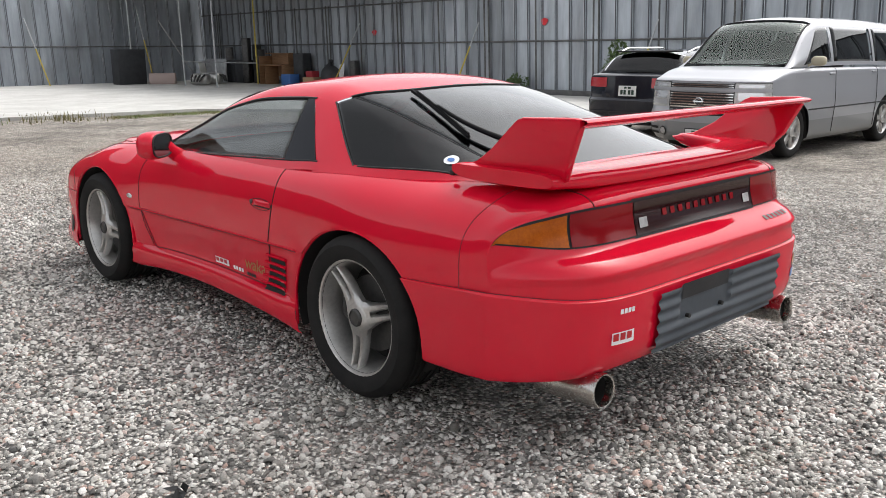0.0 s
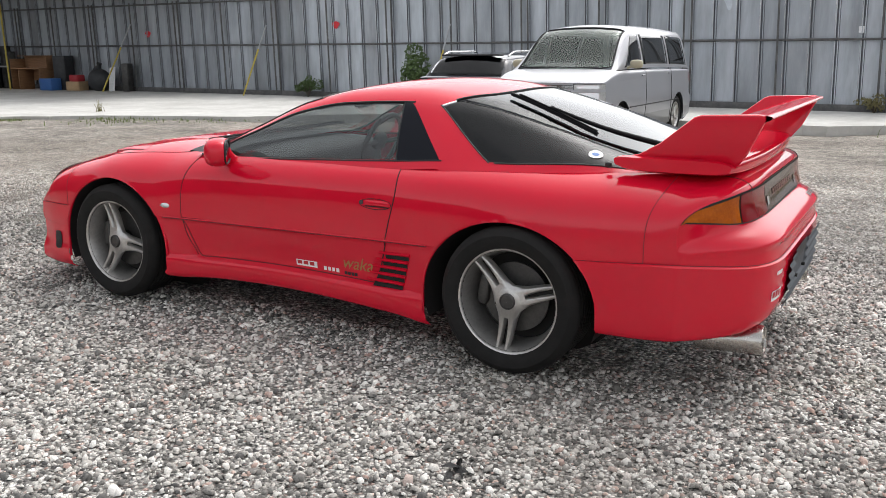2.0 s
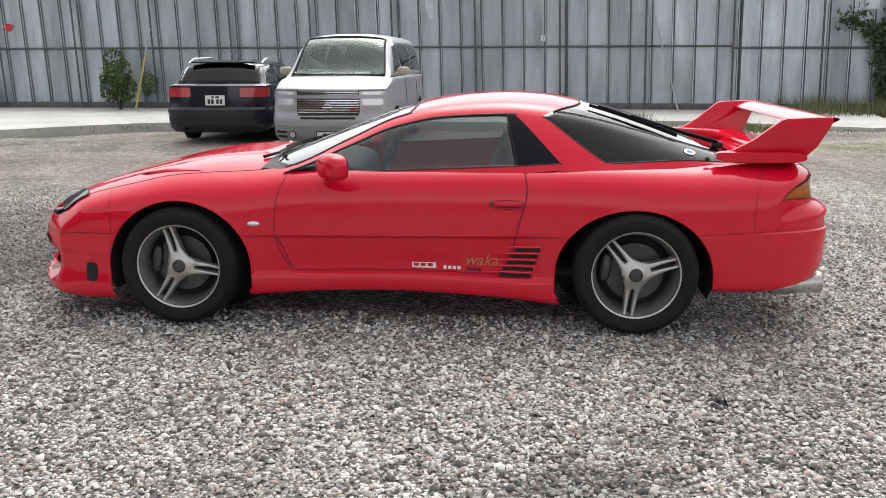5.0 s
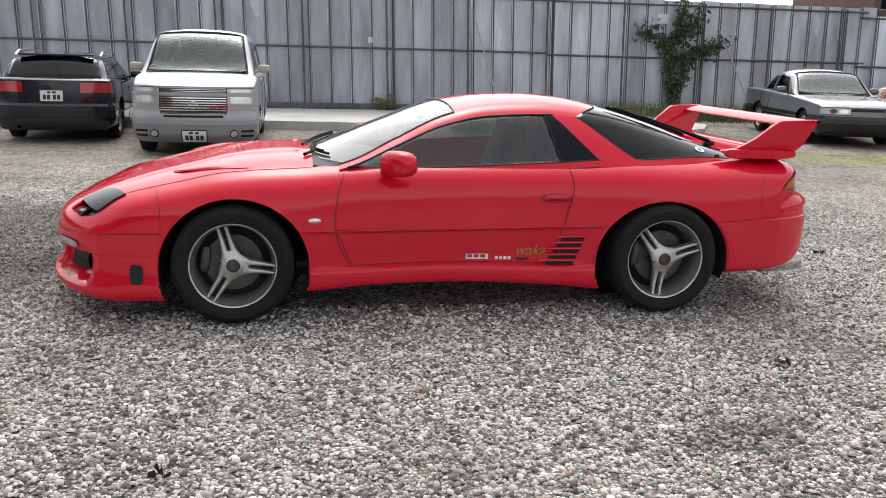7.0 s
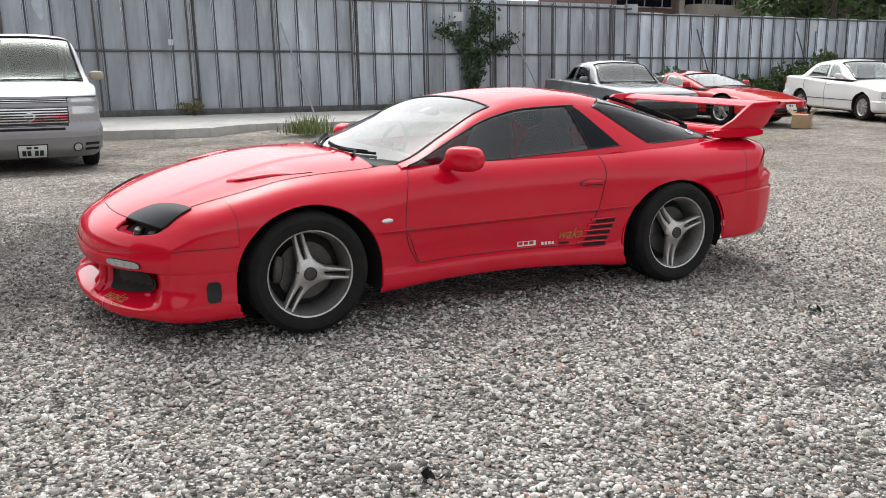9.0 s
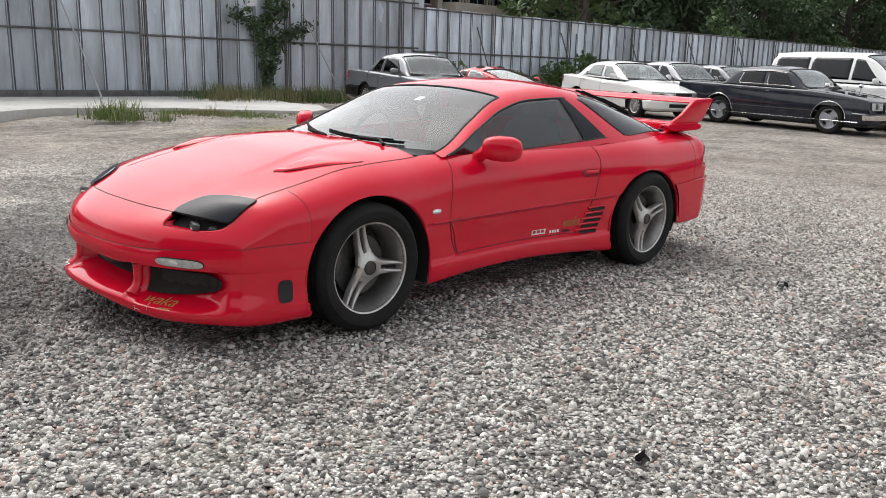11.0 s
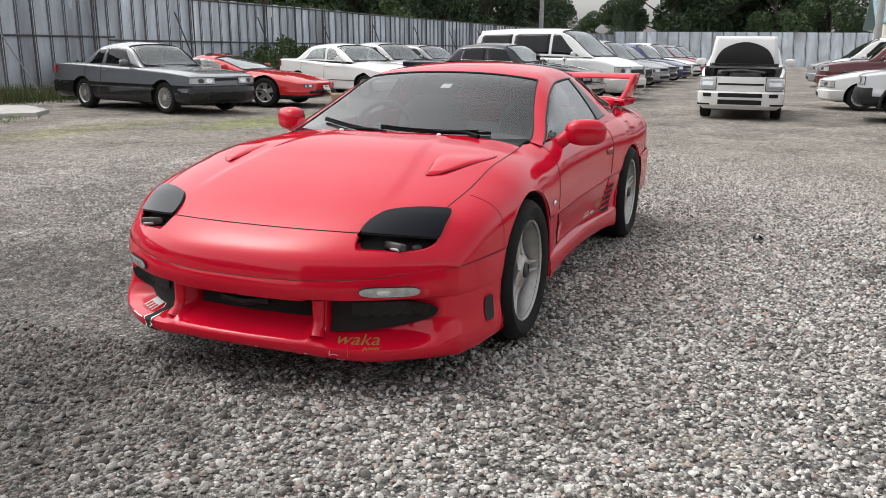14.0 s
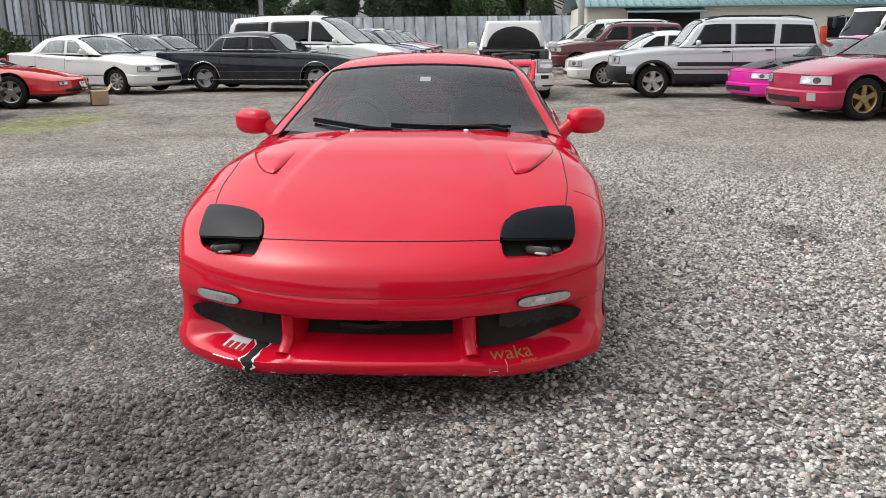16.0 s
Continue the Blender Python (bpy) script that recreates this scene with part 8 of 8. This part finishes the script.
# houses beyond the fence
BROWNWALL = vary(material("brown_cladding", (0.13, 0.075, 0.06), 0.75), 1.2, (0.09, 0.055, 0.046), (0.17, 0.10, 0.08))
SANDWALL = vary(material("sand_stucco", (0.42, 0.37, 0.31), 0.85), 0.7, (0.32, 0.28, 0.24), (0.48, 0.43, 0.37))
for m, wide, high, mat, label in ((pose(-28.6, -33, 0), 4.4, 6.2, BROWNWALL, "brown clad two-storey house behind the fence"), (pose(-34.6, -33.4, 0), 6.4, 6.0, SANDWALL, "sand-coloured two-storey house with a balcony")):
    h = thing("house", label, "house", m, "houses behind the fence")
    part("wall", box(-wide / 2, wide / 2, -7, 0, 0, high, 0.02), mat, h)
    part("roof", patch(lambda x, t: (x, lerp(0.7, -7.7, t), high + 1.5 * (1 - abs(2 * t - 1))), steps(-wide / 2 - 0.5, wide / 2 + 0.5, 2), steps(0, 1, 4)), ROOFING, h, solid=0.12)
    for x in steps(-wide / 2 + 1.0, wide / 2 - 1.0, 2):
        w_ = part("window", box(x - 0.62, x + 0.62, -0.02, 0.03, 4.05, 5.15, 0.005), GLOSSBLACK, h)
        part("frame", join(box(x - 0.68, x + 0.68, 0.0, 0.06, 5.15, 5.21), box(x - 0.68, x + 0.68, 0.0, 0.06, 3.99, 4.05), box(x - 0.03, x + 0.03, 0.03, 0.06, 4.05, 5.15)), PIPE, w_)
    if mat is SANDWALL:
        part("balcony", box(-wide / 2 + 0.4, wide / 2 - 0.4, 0.0, 1.1, 3.0, 4.25, 0.02), SANDWALL, h)
        for k in range(22):
            part("baluster", box(-2.7 + 0.25 * k, -2.67 + 0.25 * k, 1.02, 1.06, 4.24, 4.75), PLASTIC, h)
        part("handrail", box(-2.8, 2.8, 1.01, 1.07, 4.74, 4.80), PLASTIC, h)

# utility pole
GREYC = vary(material("grey_concrete_pole", (0.4, 0.4, 0.39), 0.85), 3, (0.3, 0.3, 0.29), (0.46, 0.46, 0.45))
for x, y in ((-60.5, -17.5), (-44, 4.7)):
    p = thing("utility_pole", "grey concrete utility pole", "pole", pose(x, y, 0), "utility poles")
    part("shaft", lathe([(0.19, -0.1), (0.13, 9.5), (0.0005, 9.5)], 14, "z"), GREYC, p)
    part("crossarm", box(-0.04, 0.04, -0.8, 0.8, 8.6, 8.7, 0.005), PIPE, p)

# fence across the far end, and the workshop
far_wall = tagged(new("wall_west"), "far fence of grey steel sheets", "fence", kind="structure")
for k in range(52):
    o = new("sheet", low)
    o.parent, o.location, o.rotation_euler = far_wall, (-80.0, -16 + 1.0 * k, 0), (0, 0, -math.pi / 2)
    o.scale = (2, 1, 1.1)
CREAM = vary(material("cream_siding", (0.55, 0.52, 0.43), 0.7), 0.8, (0.66, 0.63, 0.54), (0.80, 0.77, 0.68))
TEAL = vary(material("blue_green_roof", (0.16, 0.28, 0.30), 0.55, 0.2), 0.7, (0.12, 0.22, 0.24), (0.22, 0.34, 0.36))
shop = thing("workshop", "long cream workshop with blue-green metal roof", "building", pose(-52, 10, 0, 0, 0, 0))
part("wall", box(-6, 6, -4.8, 16, 0, 2.86, 0.02), CREAM, shop)
part("roof", join(patch(lambda t, y: (lerp(6.8, 0, t), y, lerp(2.80, 4.6, t)), steps(0, 1, 3), steps(-5.4, 16.6, 2)), patch(lambda t, y: (lerp(-6.8, 0, t), y, lerp(2.80, 4.6, t)), steps(0, 1, 3), steps(-5.4, 16.6, 2))), TEAL, shop, solid=0.10)
for k in range(44):
    part("roof_rib", tube([(6.8, -5.2 + 0.5 * k, 2.85), (0, -5.2 + 0.5 * k, 4.65)], 0.04, 4), TEAL, shop)
# solid black panel paints the shade inside the doorway
part("doorway", box(5.9, 6.02, -2.5, 1.5, 0, 2.42, 0.01), SOOTSHADE, shop, "black panel for the shade in a wide open doorway")
part("awning", moved(box(0, 1.1, -2.7, 1.7, -0.03, 0.03, 0.01), pose(6.0, 0, 2.66, 0, 12, 0)), TEAL, shop)
for y in (5, 9.5):
    w_ = part("window", box(5.98, 6.03, y - 1.0, y + 1.0, 1.0, 2.1, 0.01), GLOSSBLACK, shop)
    part("frame", join(box(6.02, 6.06, y - 1.06, y + 1.06, 2.1, 2.16), box(6.02, 6.06, y - 1.06, y + 1.06, 0.94, 1.0), box(6.02, 6.06, y - 0.03, y + 0.03, 1.0, 2.1)), PIPE, w_)
shed = thing("shed", "grey-roofed shed beyond the yard", "building", pose(-72, 24, 0, 0, 0, -10))
part("wall", box(-4, 4, -5, 5, 0, 3.6, 0.02), CREAM, shed)
part("roof", patch(lambda t, y: (lerp(4.6, -4.6, t), y, 3.6 + 1.3 * (1 - abs(2 * t - 1))), steps(0, 1, 4), steps(-5.6, 5.6, 2)), ROOFING, shed, solid=0.1)
# scattered scraps on the gravel
scrap_m = material("dark_scrap", (0.02, 0.02, 0.02), 0.8)
for k, (x, y) in enumerate(((-1.51, 1.72), (1.37, 2.58), (-3.2, -0.6))):
    o = part("leaf_scrap", moved(leaves([(0, 0, 0), (0.03, 0.01, 0.004), (-0.02, 0.02, 0.006), (0.01, -0.02, 0.01)], 0.035, 90 + k), Matrix.Translation((x, y, 0.012))), scrap_m, weld=False, flat=True)
    tagged(o, "dark withered scrap lying on the gravel", "scrap", "scraps on the gravel")

# plain unseen walls, added to close the yard behind the camera
# the brown one stands there to darken the coupe's nose
shade_wall = part("wall_east", box(10.6, 10.8, -0.9, 27.0, -0.05, 4.6, 0.01), BROWNWALL)
tagged(shade_wall, "unseen brown clad wall added to darken the coupe's nose", "wall", kind="structure")
wall_south = part("wall_south", box(-80, 32.4, 27.0, 27.1, -0.05, 2.8, 0.01), GALV)
tagged(wall_south, "plain grey steel fence closing the yard", "fence", kind="structure")
